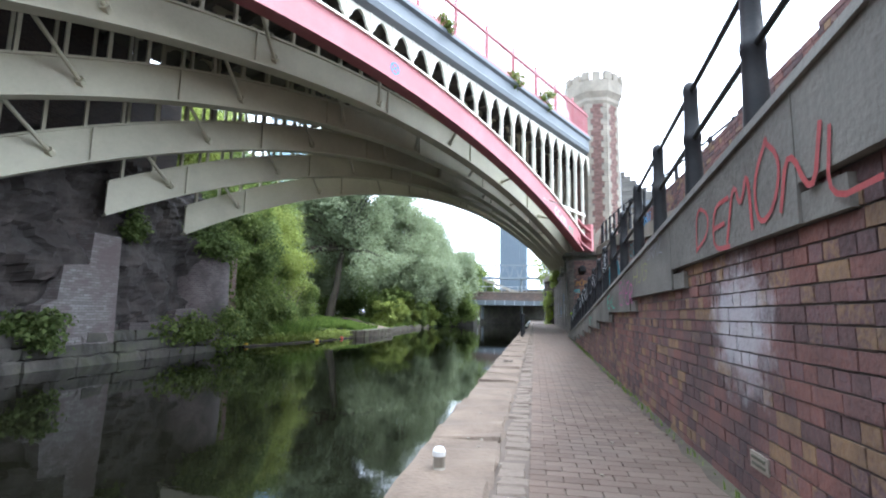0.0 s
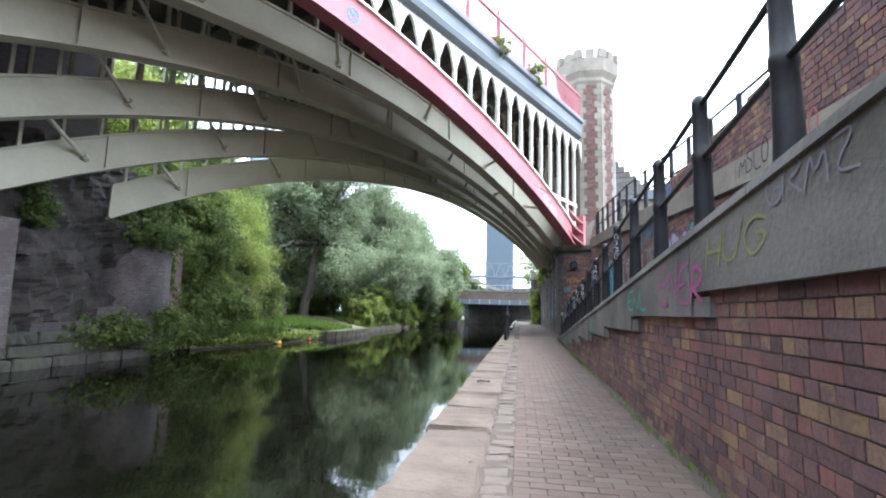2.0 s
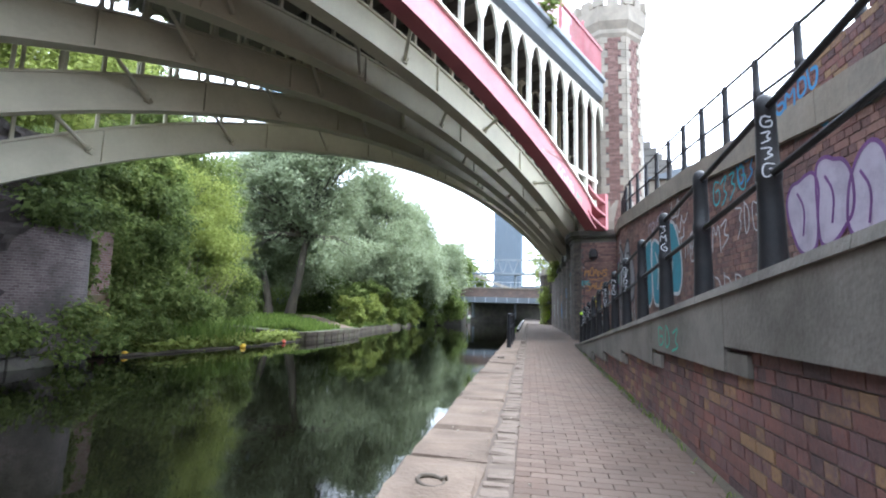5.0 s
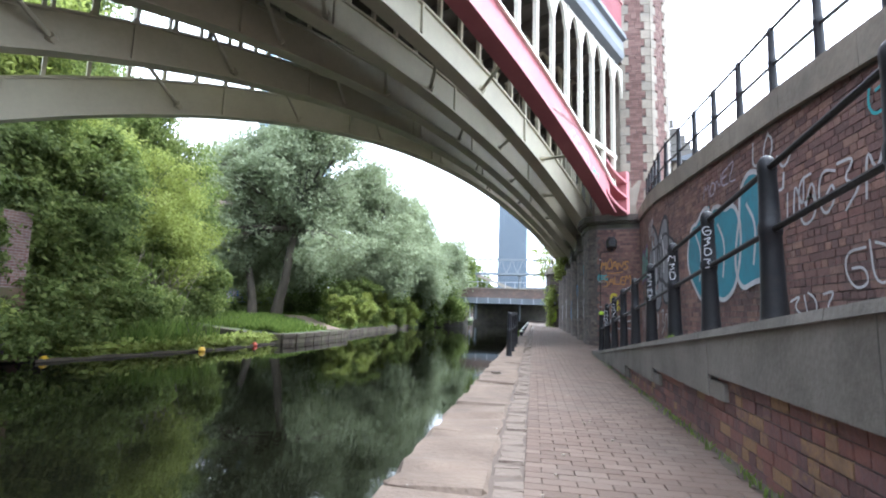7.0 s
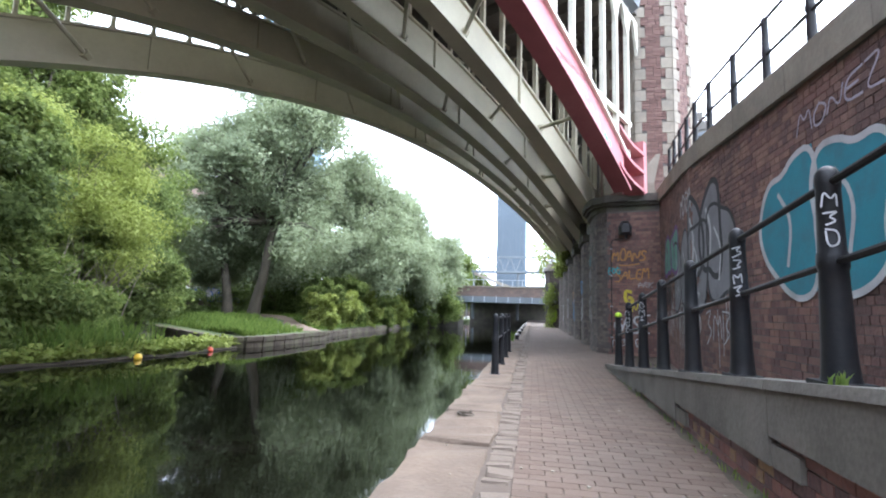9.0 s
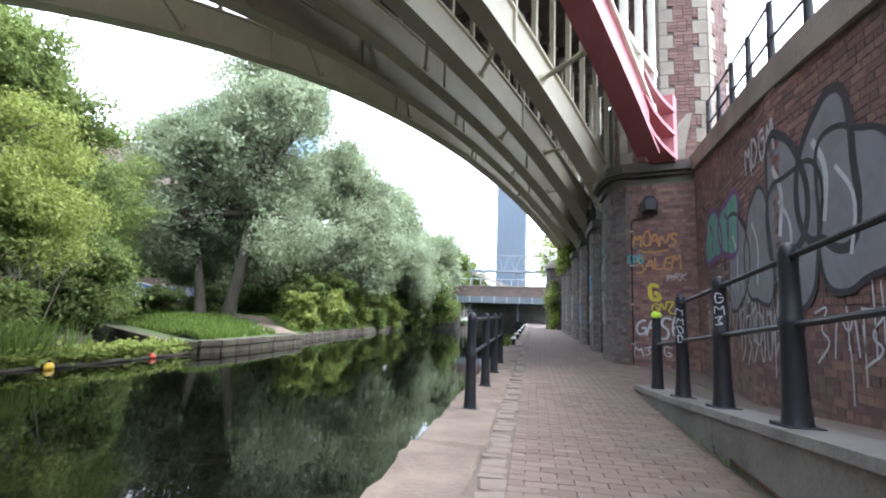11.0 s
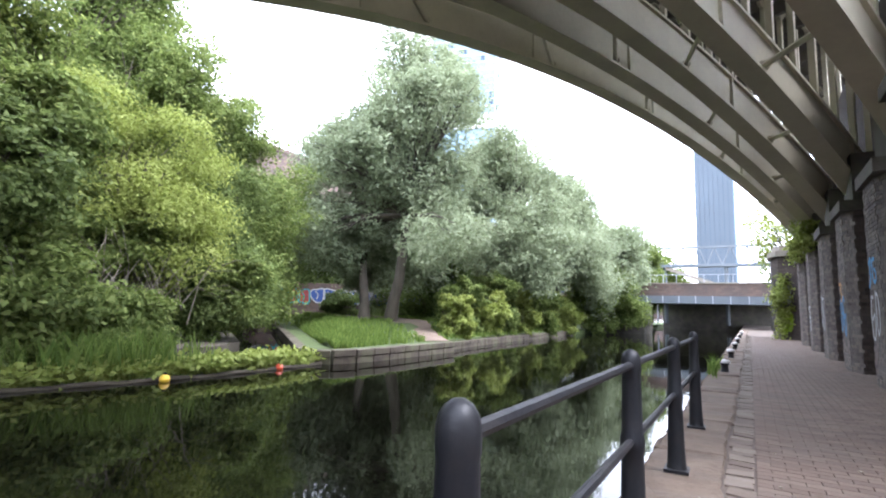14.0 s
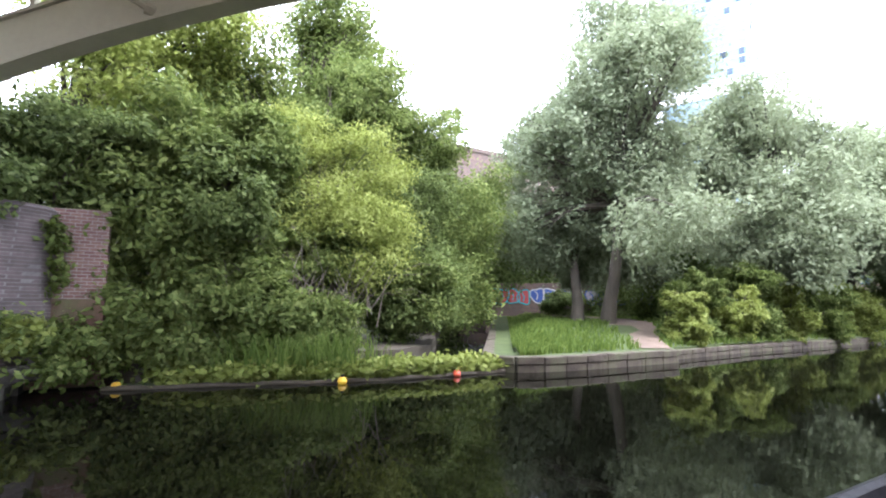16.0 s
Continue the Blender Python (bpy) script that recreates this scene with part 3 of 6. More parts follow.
# brick parapet set back above the band on the lower part of the ramp
parapet = structure("wall_parapet", Geo().prism([(BX + 0.2, -6.5, 2.5), (BX + 0.2, 13.2, band_z(13.2) + 0.3), (BX + 0.2, 13.2, band_z(13.2) + 0.45), (BX + 0.2, 4, 4.3), (BX + 0.2, -6.5, 4.3)], (0.4, 0, 0)), "brick_red", "sooty brick parapet above the stone band", "wall")
mass3 = Geo()
lay_bricks((BX + 0.19, -6.5, 2.5), (0, 1, 0), (-1, 0, 0), 19.7, lambda c: band_z(c - 6.5) + 0.3 - 2.5, lambda c: min(1.8, 4.3 - 2.5 - max(0, c - 10.5) * 0.04), lambda m, p: mass3.add([m @ Vector(v) for v in UNIT.v], UNIT.f), 19)
tagged(part("bricks", mass3, "brick_mass", parapet), "sooty brick courses", kind="stuff")
upper = structure("ground_upper", Geo().prism([(BX + 1.25, -30, band_z(0) + 0.2), (BX + 1.25, 2, band_z(2.01) + 0.2), (BX + 1.25, 11.7, band_z(11.7) + 0.2), (BX + 1.25, 16.4, band_z(16.4) + 0.2), (BX + 1.25, 22.6, band_z(22.6) + 0.2), (BX + 1.25, 28.0, band_z(28.0) + 0.2), (BX + 1.25, 28.0, -1), (BX + 1.25, -30, -1)], (30, 0, 0)), "joint", "raised street level behind the high wall")

# ---- the skew iron bridge ----
TH = 1.079
U, NV = Vector((math.cos(TH), math.sin(TH), 0)), Vector((-math.sin(TH), math.cos(TH), 0))
RC, ZC = 41.56, -32.86
EASE = [k / 5 + 0.055 * math.sin(math.pi * k / 5) for k in range(6)]
RIBS = [(10.61 + (21.02 - 10.61) * f, 6.7 + (26.9 - 6.7) * f) for f in EASE]
DECK = 10.45
HALF_L, HALF_R = 18.6, 19.3


def bp(off, s, z, side=0.0):
    p = U * s + NV * (off + side)
    return Vector((p.x, p.y, z))


def arc_z(ds, r=RC, flat=0.0, lift=0.0):
    """Height of the arch; flat: how much longer the radius is, with the crown kept; lift raises it."""
    return ZC + lift - flat + math.sqrt((r + flat) ** 2 - ds * ds)


def arc_bar(g, off, s0, r_lo, r_hi, side_a, side_b, d0, d1, n=40, flat=0.0, lift=0.0):
    """A curved bar of the arch between two radii."""
    rings = []
    for i in range(n + 1):
        ds = d0 + (d1 - d0) * i / n
        lo, hi = arc_z(ds, r_lo, flat, lift), arc_z(ds, r_hi, flat, lift)
        rings.append([bp(off, s0 + ds, lo, side_a), bp(off, s0 + ds, lo, side_b), bp(off, s0 + ds, hi, side_b), bp(off, s0 + ds, hi, side_a)])
    g.sweep(rings)


bridge = thing("iron_bridge", "skew cast-iron arch bridge in cream and red paint over the canal", "bridge")
DEPTH = 0.98
for k, (off, s0) in enumerate(RIBS):
    outer = k in (0,)
    flat = 3.2 if outer else -0.64 * k
    lift = 0.054 * k
    soffit = DECK if outer else DECK + 0.75
    mat = "red_iron" if outer else "cream"
    end = HALF_R - 0.75 if outer else HALF_R
    rib = part("rib", (lambda g: (arc_bar(g, off, s0, RC, RC + DEPTH, -0.05, 0.05, -HALF_L, end, 40, flat, lift), g)[1])(Geo()), mat, bridge, "faded red outer arch rib" if outer else "cream arch rib")
    g = Geo()
    arc_bar(g, off, s0, RC - 0.07, RC, -0.24, 0.24, -HALF_L, end, 40, flat, lift)
    part("bottom_flange", g, mat, rib)
    g = Geo()
    arc_bar(g, off, s0, RC + DEPTH, RC + DEPTH + 0.07, -0.13, 0.13, -HALF_L, HALF_R, 40, flat, lift)
    part("top_flange", g, "cream_clean" if outer else mat, rib)
    for i in range(7):
        g = Geo()
        ds = -HALF_L + 2.6 + i * (HALF_L + HALF_R - 4.2) / 6
        lo, hi = bp(off, s0 + ds, arc_z(ds, RC, flat, lift)), bp(off, s0 + ds, arc_z(ds, RC + DEPTH, flat, lift))
        if not outer:
            g.prism([lo - U * 0.04 - NV * 0.15, lo + U * 0.04 - NV * 0.15, hi + U * 0.04 - NV * 0.12, hi - U * 0.04 - NV * 0.12], NV * 0.28)
        else:
            g.prism([lo - U * 0.03 + NV * 0.06, lo + U * 0.03 + NV * 0.06, hi + U * 0.03 + NV * 0.06, hi - U * 0.03 + NV * 0.06], NV * 0.14)
        part("stiffener", g, mat, rib)
    # spandrel: posts with pointed heads up to the deck
    g, step = Geo(), 0.98
    ds = -HALF_L + 0.4
    while ds < HALF_R - 0.2:
        zt, zb = soffit, arc_z(ds, RC + DEPTH, flat, lift)
        if zt - zb > 0.25:
            w = 0.09
            c = bp(off, s0 + ds, 0)
            g.prism([c + Vector((0, 0, zb)) - U * w / 2 - NV * 0.07, c + Vector((0, 0, zb)) + U * w / 2 - NV * 0.07, c + Vector((0, 0, zb)) + U * w / 2 + NV * 0.07, c + Vector((0, 0, zb)) - U * w / 2 + NV * 0.07], (0, 0, zt - zb))
            if not outer and zt - zb < 3.0:
                # cusps that swell the middle of each post
                zm, hc = (zt + zb) / 2, min(0.26, 0.3 * (zt - zb))
                g.prism([bp(off, s0 + ds + x, zm + z, -0.045) for x, z in ((-0.17, 0), (-0.12, -0.08), (0, -hc), (0.12, -0.08), (0.17, 0), (0.12, 0.08), (0, hc), (-0.12, 0.08))], NV * 0.09)
                for sgn in (-1, 1):
                    g.prism([bp(off, s0 + ds + sgn * x, zb + z, -0.045) for x, z in ((0, -0.05), (0.22, -0.05), (0.1, 0.08), (0.04, 0.24), (0, 0.3))], NV * 0.09)
            # pointed arch head between this post and the next, with cusps
            h = min(1.0, zt - max(zb, arc_z(min(ds + step, HALF_R), RC + DEPTH, flat, lift)) - 0.12)
            if not outer:
                h = min(0.34, 0.4 * h)
            if h > 0.1:
                left, right_ = [], []
                for i in range(9):
                    q = i / 8
                    x = step / 2 * q
                    zc = -h * (1 - q) ** 1.7 * 1.0 - (0.10 if outer else 0.05)
                    if 0.28 < q < 0.5:
                        zc -= 0.07
                    left.append((x, zc))
                for sgn in (0, 1):
                    poly = [(x if not sgn else step - x, z) for x, z in left] + [((0.5 * step), 0.0), (0.0 if not sgn else step, 0.0)]
                    pp = [bp(off, s0 + ds + x, soffit + z, -0.045) for x, z in poly]
                    g.prism(pp, NV * 0.09)
        ds += step
    if k in (0,):
        g.prism([bp(off, s0 + HALF_R - 5.2, 6.72, -0.05), bp(off, s0 + HALF_R, 6.72, -0.05), bp(off, s0 + HALF_R, 6.86, -0.05), bp(off, s0 + HALF_R - 5.2, 6.86, -0.05)], NV * 0.1)
    part("spandrel", g, "cream_clean" if outer else "cream", rib, "cream cast-iron tracery of pointed arches")
# end shoe of the red rib
off, s0 = RIBS[0]
zb = arc_z(HALF_R, RC, 3.2) + 0.45
shoe = part("end_shoe", Geo().prism([bp(off, s0 + HALF_R + 0.1, zb - 0.1, -0.34), bp(off, s0 + HALF_R + 0.4, zb - 0.1, -0.34), bp(off, s0 + HALF_R + 0.4, zb + 1.5, -0.34), bp(off, s0 + HALF_R + 0.1, zb + 1.5, -0.34)], NV * 0.62), "red_iron", bridge, "fluted red end shoe")
for dz in (0.0, 0.55, 1.1):
    g = Geo()
    # each flute sweeps out in a curve towards the bearing plate
    g.sweep([[bp(off, s0 + HALF_R + q, zb + dz + z, -a), bp(off, s0 + HALF_R + q, zb + dz + z, 0.2), bp(off, s0 + HALF_R + q, zb + dz + z + 0.09, 0.2), bp(off, s0 + HALF_R + q, zb + dz + z + 0.09, -a)] for q, z, a in ((-1.1, 0.5, 0.08), (-0.7, 0.28, 0.13), (-0.35, 0.1, 0.22), (-0.1, -0.02, 0.32), (0.1, -0.08, 0.38))])
    part("flute", g, "red_iron", shoe)
# cross struts between ribs
for k in range(5):
    (oa, sa), (ob_, sb) = RIBS[k], RIBS[k + 1]
    for ds in (-14.5, -10, -5.5, -1, 3.5, 8, 12.5, 16.5):
        g = Geo()
        pa, pb = bp(oa, sa + ds - 0.6, arc_z(ds) + 0.7), bp(ob_, sa + ds + 1.6, arc_z(sa + ds + 1.6 - sb) + 0.35) if abs(sa + ds + 1.6 - sb) < 18 else None
        if pb:
            g.tube([pa, pb], 0.06, 6)
            g.tube([pa + (pb - pa) * 0.94, pb], 0.13, 6)
            part("strut", g, "cream", bridge)
# deck: soffit plates and edge cornice
d0, d1 = -HALF_L - 3, HALF_R + 2.2
oa, sa = RIBS[0]
ob_, sb = RIBS[5]
g = Geo().prism([bp(oa, sa + d0 - 16, DECK + 0.75), bp(oa, sa + HALF_R + 0.3, DECK + 0.75), bp(ob_, sb + d1, DECK + 0.75), bp(ob_, sb + d0 - 16, DECK + 0.75)], (0, 0, 0.4))
part("deck", g, "deck", bridge, "sooty underside of the bridge deck")
s = sa + d0
while s < sb + d1:
    g = Geo().prism([bp(oa, s, DECK + 0.35), bp(oa, s + 0.16, DECK + 0.35), bp(oa, s + 0.16, DECK + 0.77), bp(oa, s, DECK + 0.77)], NV * (ob_ - oa))
    part("cross_beam", g, "deck", bridge)
    s += 1.3
for off, s0, sg in ((oa, sa, -1), (ob_, sb, 1)):
    g = Geo()
    up = 0.0 if sg < 0 else 0.75
    prof = [(0.0, -0.02), (0.28, 0.1), (0.34, 0.3), (0.30, 0.36), (0.30, 0.78), (0.42, 0.86), (0.42, 1.0), (0.0, 1.0)]
    e = HALF_R + 0.1 if sg < 0 else d1
    g.sweep([[bp(off, s0 + q, DECK + up + z, sg * x) for x, z in prof] for q in (d0, e)])
    part("cornice", g, "blue_iron", bridge, "slate-blue deck cornice")
    rail = part("parapet_railing", (lambda g: (g.sweep([[bp(off, s0 + q, DECK + z, sg * x) for x, z in ((0.2, 2.3), (0.3, 2.3), (0.3, 2.38), (0.2, 2.38))] for q in (d0, e)]), g.sweep([[bp(off, s0 + q, DECK + z, sg * x) for x, z in ((0.2, 1.12), (0.3, 1.12), (0.3, 1.2), (0.2, 1.2))] for q in (d0, e)]), g)[2])(Geo()), "red_iron", bridge, "red iron parapet railing")
    bars = Geo()
    s, i = d0, 0
    while s < e:
        c = bp(off, s0 + s, DECK + 1.0, sg * 0.25)
        if i % 16 == 0:
            posts = Geo().box(c + Vector((0, 0, 0.8)), (0.09, 0.09, 1.6))
            posts.lathe([(0.07, 0), (0.07, 0.05), (0.0, 0.14)], c + Vector((0, 0, 1.6)), 6)
            part("post", posts, "red_iron", rail)
        else:
            bars.box(c + Vector((0, 0, 0.72)), (0.042, 0.042, 1.44))
            bars.add([c + Vector((-0.03, 0, 1.44)), c + Vector((0.03, 0, 1.44)), c + Vector((0, 0, 1.56))], [(0, 1, 2)])
        s, i = s + 0.135, i + 1
    tagged(part("bars", bars, "red_iron", rail), "close-set pointed red bars", kind="stuff")
    for q in np.arange(d0, e - 2.1, 2.16):
        if int(q * 7) % 5 != 0:
            g = Geo().prism([bp(off, s0 + q + 0.1, DECK + 1.22 + 0.55 * (int(q) % 2), sg * 0.34), bp(off, s0 + q + 2.0, DECK + 1.22 + 0.55 * (int(q) % 2), sg * 0.34), bp(off, s0 + q + 2.0, DECK + 2.3, sg * 0.34), bp(off, s0 + q + 0.1, DECK + 2.3, sg * 0.34)], NV * sg * -0.02)
            part("sheet_panel", g, "red_iron", rail)
# blue roundel on the red rib
off, s0 = RIBS[0]
ds = 10.2 - s0
g = Geo()
zc = arc_z(ds, RC + DEPTH / 2, 3.2)
for r in (0.2,):
    ring = [[bp(off, s0 + ds + rr * math.cos(a), zc + rr * math.sin(a), sd) for rr, sd in ((0.17, -0.056), (0.21, -0.056), (0.21, -0.062), (0.17, -0.062))] for a in np.linspace(0, 2 * math.pi, 25)]
    g.sweep(ring)
for a in (0.6, 2.4):
    u_, v_ = Vector((math.cos(a), math.sin(a), 0)), Vector((-math.sin(a), math.cos(a), 0))
    q = [u_ * 0.17 + v_ * 0.02, u_ * 0.17 - v_ * 0.02, u_ * -0.17 - v_ * 0.02, u_ * -0.17 + v_ * 0.02]
    g.prism([bp(off, s0 + ds + p.x, zc + p.y, -0.056) for p in q], NV * -0.006)
thing("round_sticker", "blue round sprayed emblem on the red bridge rib", "graffiti", g, "sky_p")

# ---- right-hand abutment: piers and recesses ----
def brick_pier(name, poly, z0, z1, label, mat="brick_red", seed=1):
    """A pier with real bricks on each outer face; poly runs clockwise seen from above."""
    cx, cy = sum(p[0] for p in poly) / len(poly), sum(p[1] for p in poly) / len(poly)
    core = [(p[0], p[1], z0) for p in poly]
    ob = structure(name, Geo().prism(core, (0, 0, z1 - z0)), "mortar", label, "pier")
    g, side = Geo(), Geo()
    for i, (a, b) in enumerate(zip(poly, poly[1:] + poly[:1])):
        d = Vector((b[0] - a[0], b[1] - a[1], 0))
        o = Vector((d.y, -d.x, 0)).normalized()
        if (Vector((a[0], a[1], 0)) + d / 2 - Vector((cx, cy, 0))).dot(o) < 0:
            o = -o
        if o.y > 0.7 or o.x > 0.7:
            continue
        lay_bricks(Vector((a[0], a[1], z0)) - o * 0.012, d, o, d.length, lambda c: 0, lambda c: z1 - z0, lambda m, p, to=(side if o.x < -0.55 else g): to.add([m @ Vector(v) for v in UNIT.v], UNIT.f), seed + i)
    tagged(part("bricks", g, mat, ob), "brick courses", kind="stuff")
    tagged(part("side_bricks", side, "brick_soot", ob), "sooty grey-brown brick courses", kind="stuff")
    return ob


front = brick_pier("pier_front", [(2.0, 29.3), (2.05, 28.75), (2.3, 28.4), (3.75, 28.0), (3.75, 30.2), (2.0, 30.2)], 0.0, 4.25, "red brick bridge pier with a stone ledge", seed=31)
g = Geo()
for i, (grow, za, zb_) in enumerate(((0.05, 4.25, 4.42), (0.14, 4.42, 4.5), (0.22, 4.5, 4.72))):
    g.prism([(1.98 - grow, 29.3, za), (2.1 - grow, 28.7 - grow * 0.6, za), (2.33 - grow * 0.5, 28.46 - grow, za), (3.8, 28.06 - grow, za), (3.8, 30.3, za), (1.98 - grow, 30.3, za)], (0, 0, zb_ - za))
structure("trim_pier_ledge", g, "dark_stone", "moulded dark stone ledge on the pier", "ledge")
g = Geo().prism([(2.95, 28.9, 4.72), (3.75, 28.65, 4.72), (3.75, 29.9, 4.72), (2.95, 29.9, 4.72)], (0, 0, 0.5))
g.prism([(3.0, 28.95, 5.22), (3.75, 28.7, 5.22), (3.75, 29.9, 5.22), (3.0, 29.9, 5.22)], (0.25, 0.2, 1.0))
structure("trim_bearing_block", g, "pale_stone", "pale stone bearing block at the foot of the tower", "stone block")
recess = structure("wall_abutment", Geo().box((4.2, 46.2, 4.4), (2.4, 29, 9.4)), "pier_brick", "sooty brick abutment wall under the bridge", "wall")
for k, y in enumerate((32.6, 36.4, 40.4, 44.6, 49.0)):
    brick_pier("pier_%d" % (k + 1), [(2.05, y), (2.2, y - 0.45), (3.2, y - 0.45), (3.2, y + 1.1), (2.05, y + 1.1)], 0.0, 3.9, "slim sooty brick buttress under a bridge rib", "brick_soot", 50 + 7 * k)
    g = Geo().prism([(1.95, y - 0.5, 3.9), (3.2, y - 0.5, 3.9), (3.2, y + 1.2, 3.9), (1.95, y + 1.2, 3.9)], (0, 0, 0.25))
    g.prism([(2.25, y - 0.3, 4.15), (3.2, y - 0.3, 4.15), (3.2, y + 0.9, 4.15), (2.25, y + 0.9, 4.15)], (0, 0, 1.2))
    structure("trim_pier_cap_%d" % (k + 1), g, "dark_stone", "dark stone cap carrying an arch rib", "stone cap")
endp = structure("pier_end", Geo().prism([(1.2, 56, -0.1), (1.5, 55.2, -0.1), (2.3, 55.0, -0.1), (3.2, 55.2, -0.1), (3.2, 58, -0.1), (1.2, 58, -0.1)], (0, 0, 4.9)), "pier_brick", "rounded brick end pier with a stone cap", "pier")
g = Geo().prism([(1.05, 56, 4.8), (1.4, 55.05, 4.8), (2.3, 54.8, 4.8), (3.2, 55, 4.8), (3.2, 58, 4.8), (1.05, 58, 4.8)], (0, 0, 0.3))
g.prism([(1.3, 56.1, 5.1), (1.6, 55.4, 5.1), (2.3, 55.2, 5.1), (3.2, 55.4, 5.1), (3.2, 57.8, 5.1), (1.3, 57.8, 5.1)], (0, 0, 0.35))
structure("trim_end_cap", g, "pale_stone", "stone cap of the end pier", "stone cap")

# unseen wall, added to keep low sky light from behind off the ribs
structure("wall_behind", Geo().box((-12, -22, 7.5), (90, 8, 19)), "via_brick", "unseen plain wall added behind to block low sky light", "wall")

# ---- castellated tower ----
TX, TY, TR = 3.85, 30.35, 1.5
tower = thing("tower", "octagonal red-brick tower with stone quoins and battlements", "tower")
shaft = part("shaft", Geo().lathe([(TR, 4.7), (TR * 0.985, 14.0)], (TX, TY, 0), 8, math.pi / 8), "mortar", tower)
q = random.Random(8)
g = Geo()
for f in range(8):
    a0, a1 = math.pi / 8 + f * math.pi / 4, math.pi / 8 + (f + 1) * math.pi / 4
    A, B = Vector((TX + TR * math.cos(a0), TY + TR * math.sin(a0), 0)), Vector((TX + TR * math.cos(a1), TY + TR * math.sin(a1), 0))
    o = ((A + B) / 2 - Vector((TX, TY, 0))).normalized()
    if o.y > 0.5:
        continue
    d = (B - A).normalized()
    ln = (B - A).length
    mm = Matrix((d, o, Vector((0, 0, 1)))).transposed()
    z, r = 4.75, 0
    while z < 14.0:
        qa = 0.34 if (int((z - 4.75) / 0.36) % 2) else 0.2
        qb = 0.2 if (int((z - 4.75) / 0.36) % 2) else 0.34
        s = qa + 0.01
        while s < ln - qb - 0.05:
            w = min(0.235, ln - qb - s)
            g.box(A + d * (s + w / 2) + o * 0.004 + Vector((0, 0, z + 0.045)), (w - 0.012, 0.05, 0.077), mm)
            s += w
        z += 0.09
    z, i = 4.75, 0
    while z < 14.0:
        qa, qb = (0.34, 0.2) if i % 2 else (0.2, 0.34)
        part("quoin", Geo().box(A + d * qa / 2 + o * 0.012 + Vector((0, 0, z + 0.18)), (qa, 0.06, 0.345), mm), "pale_stone", tower)
        part("quoin", Geo().box(B - d * qb / 2 + o * 0.012 + Vector((0, 0, z + 0.18)), (qb, 0.06, 0.345), mm), "pale_stone", tower)
        z, i = z + 0.36, i + 1
tagged(part("bricks", g, "tower_brick", tower), "red brick panels", kind="stuff")
g = Geo().lathe([(TR + 0.02, 14.0), (TR + 0.12, 14.2), (TR + 0.12, 14.4), (TR + 0.3, 14.75), (TR + 0.34, 15.5), (TR + 0.05, 15.5), (TR + 0.05, 15.1), (0.1, 15.1)], (TX, TY, 0), 8, math.pi / 8)
part("cornice", g, "pale_stone", tower, "corbelled stone parapet")
for f in range(16):
    a = math.pi / 8 + f * math.pi / 8
    rr = (TR + 0.18) * (1.0 if f % 2 == 0 else math.cos(math.pi / 8))
    part("merlon", Geo().box((TX + rr * math.cos(a), TY + rr * math.sin(a), 15.74), (0.3, 0.46, 0.52), Matrix.Rotation(a, 3, "Z")), "pale_stone", tower)

# ---- left-hand abutment ----
LX = -15.0
abut = structure("wall_left_abutment", Geo().box((LX - 2.2, 2, 1.5), (1.2, 33, 3)), "pier_brick", "sooty brick and rock abutment wall under the bridge", "wall")
for i, (ya, yb, dx, zt) in enumerate(((-14, -4, 0.0, 6.0), (-4, 3.2, -0.5, 5.5), (3.2, 6.0, 0.15, 5.3), (6, 9.2, -0.7, 5.0))):
    part("bay", Geo().prism([(LX + dx, ya, -0.2), (LX + dx, yb, -0.2), (LX + dx - 0.25, yb, zt), (LX + dx - 0.25, ya, zt)], (-1.4, 0, 0)), "pier_brick", abut)
structure("wall_abutment_upper", Geo().prism([(-15.9, 18.0, 3.3), (-15.9, -8, 3.3), (-36, -45, 3.3), (-55, -55, 3.3), (-34.7, -17.3, 3.3)], (0, 0, 7.88)), "pier_brick", "dark masonry that carries the bridge deck ashore", "wall")
# rough sandstone outcrop between the brick pillars
bm = bmesh.new()
bmesh.ops.create_grid(bm, x_segments=200, y_segments=56, size=0.5)
for v in bm.verts:
    yy, zz = -14 + (v.co.x + 0.5) * 33.5, -0.1 + (v.co.y + 0.5) * 6.6
    n1 = noise.fractal(Vector((yy * 0.35, zz * 0.5, 3.0)), 1.0, 2.0, 5)
    # slanting beds and broken joints in the rock
    bed_ = noise.cell(Vector((yy * 0.8 + zz * 0.5, zz * 1.1 - yy * 0.25, 5.0)))
    n2 = noise.fractal(Vector((yy * 1.6, zz * 1.9, 8.0)), 1.0, 2.0, 3)
    v.co = Vector((LX - 0.1 + 0.5 * n1 + 0.22 * bed_ + 0.16 * n2 - 0.03 * zz, yy, zz))
me = bpy.data.meshes.new("rock_face")
bm.to_mesh(me)
bm.free()
structure("rock_face", me, "soot_rock", "sooty red sandstone rock face between brick pillars", "rock face")
# limewashed brick pillar and a plinth of stones at the water
g = Geo().prism([(LX + 0.42, 11.6, -0.3), (LX + 0.42, 14.3, -0.3), (LX + 0.3, 14.3, 3.5), (LX + 0.3, 13.2, 3.5), (LX + 0.34, 13.1, 2.4), (LX + 0.36, 12.2, 2.3), (LX + 0.38, 12.1, 1.2), (LX + 0.4, 11.6, 1.0)], (-0.9, 0, 0))
structure("pillar_limewashed", g, "lime_brick", "brick pillar streaked with old whitewash", "pillar")
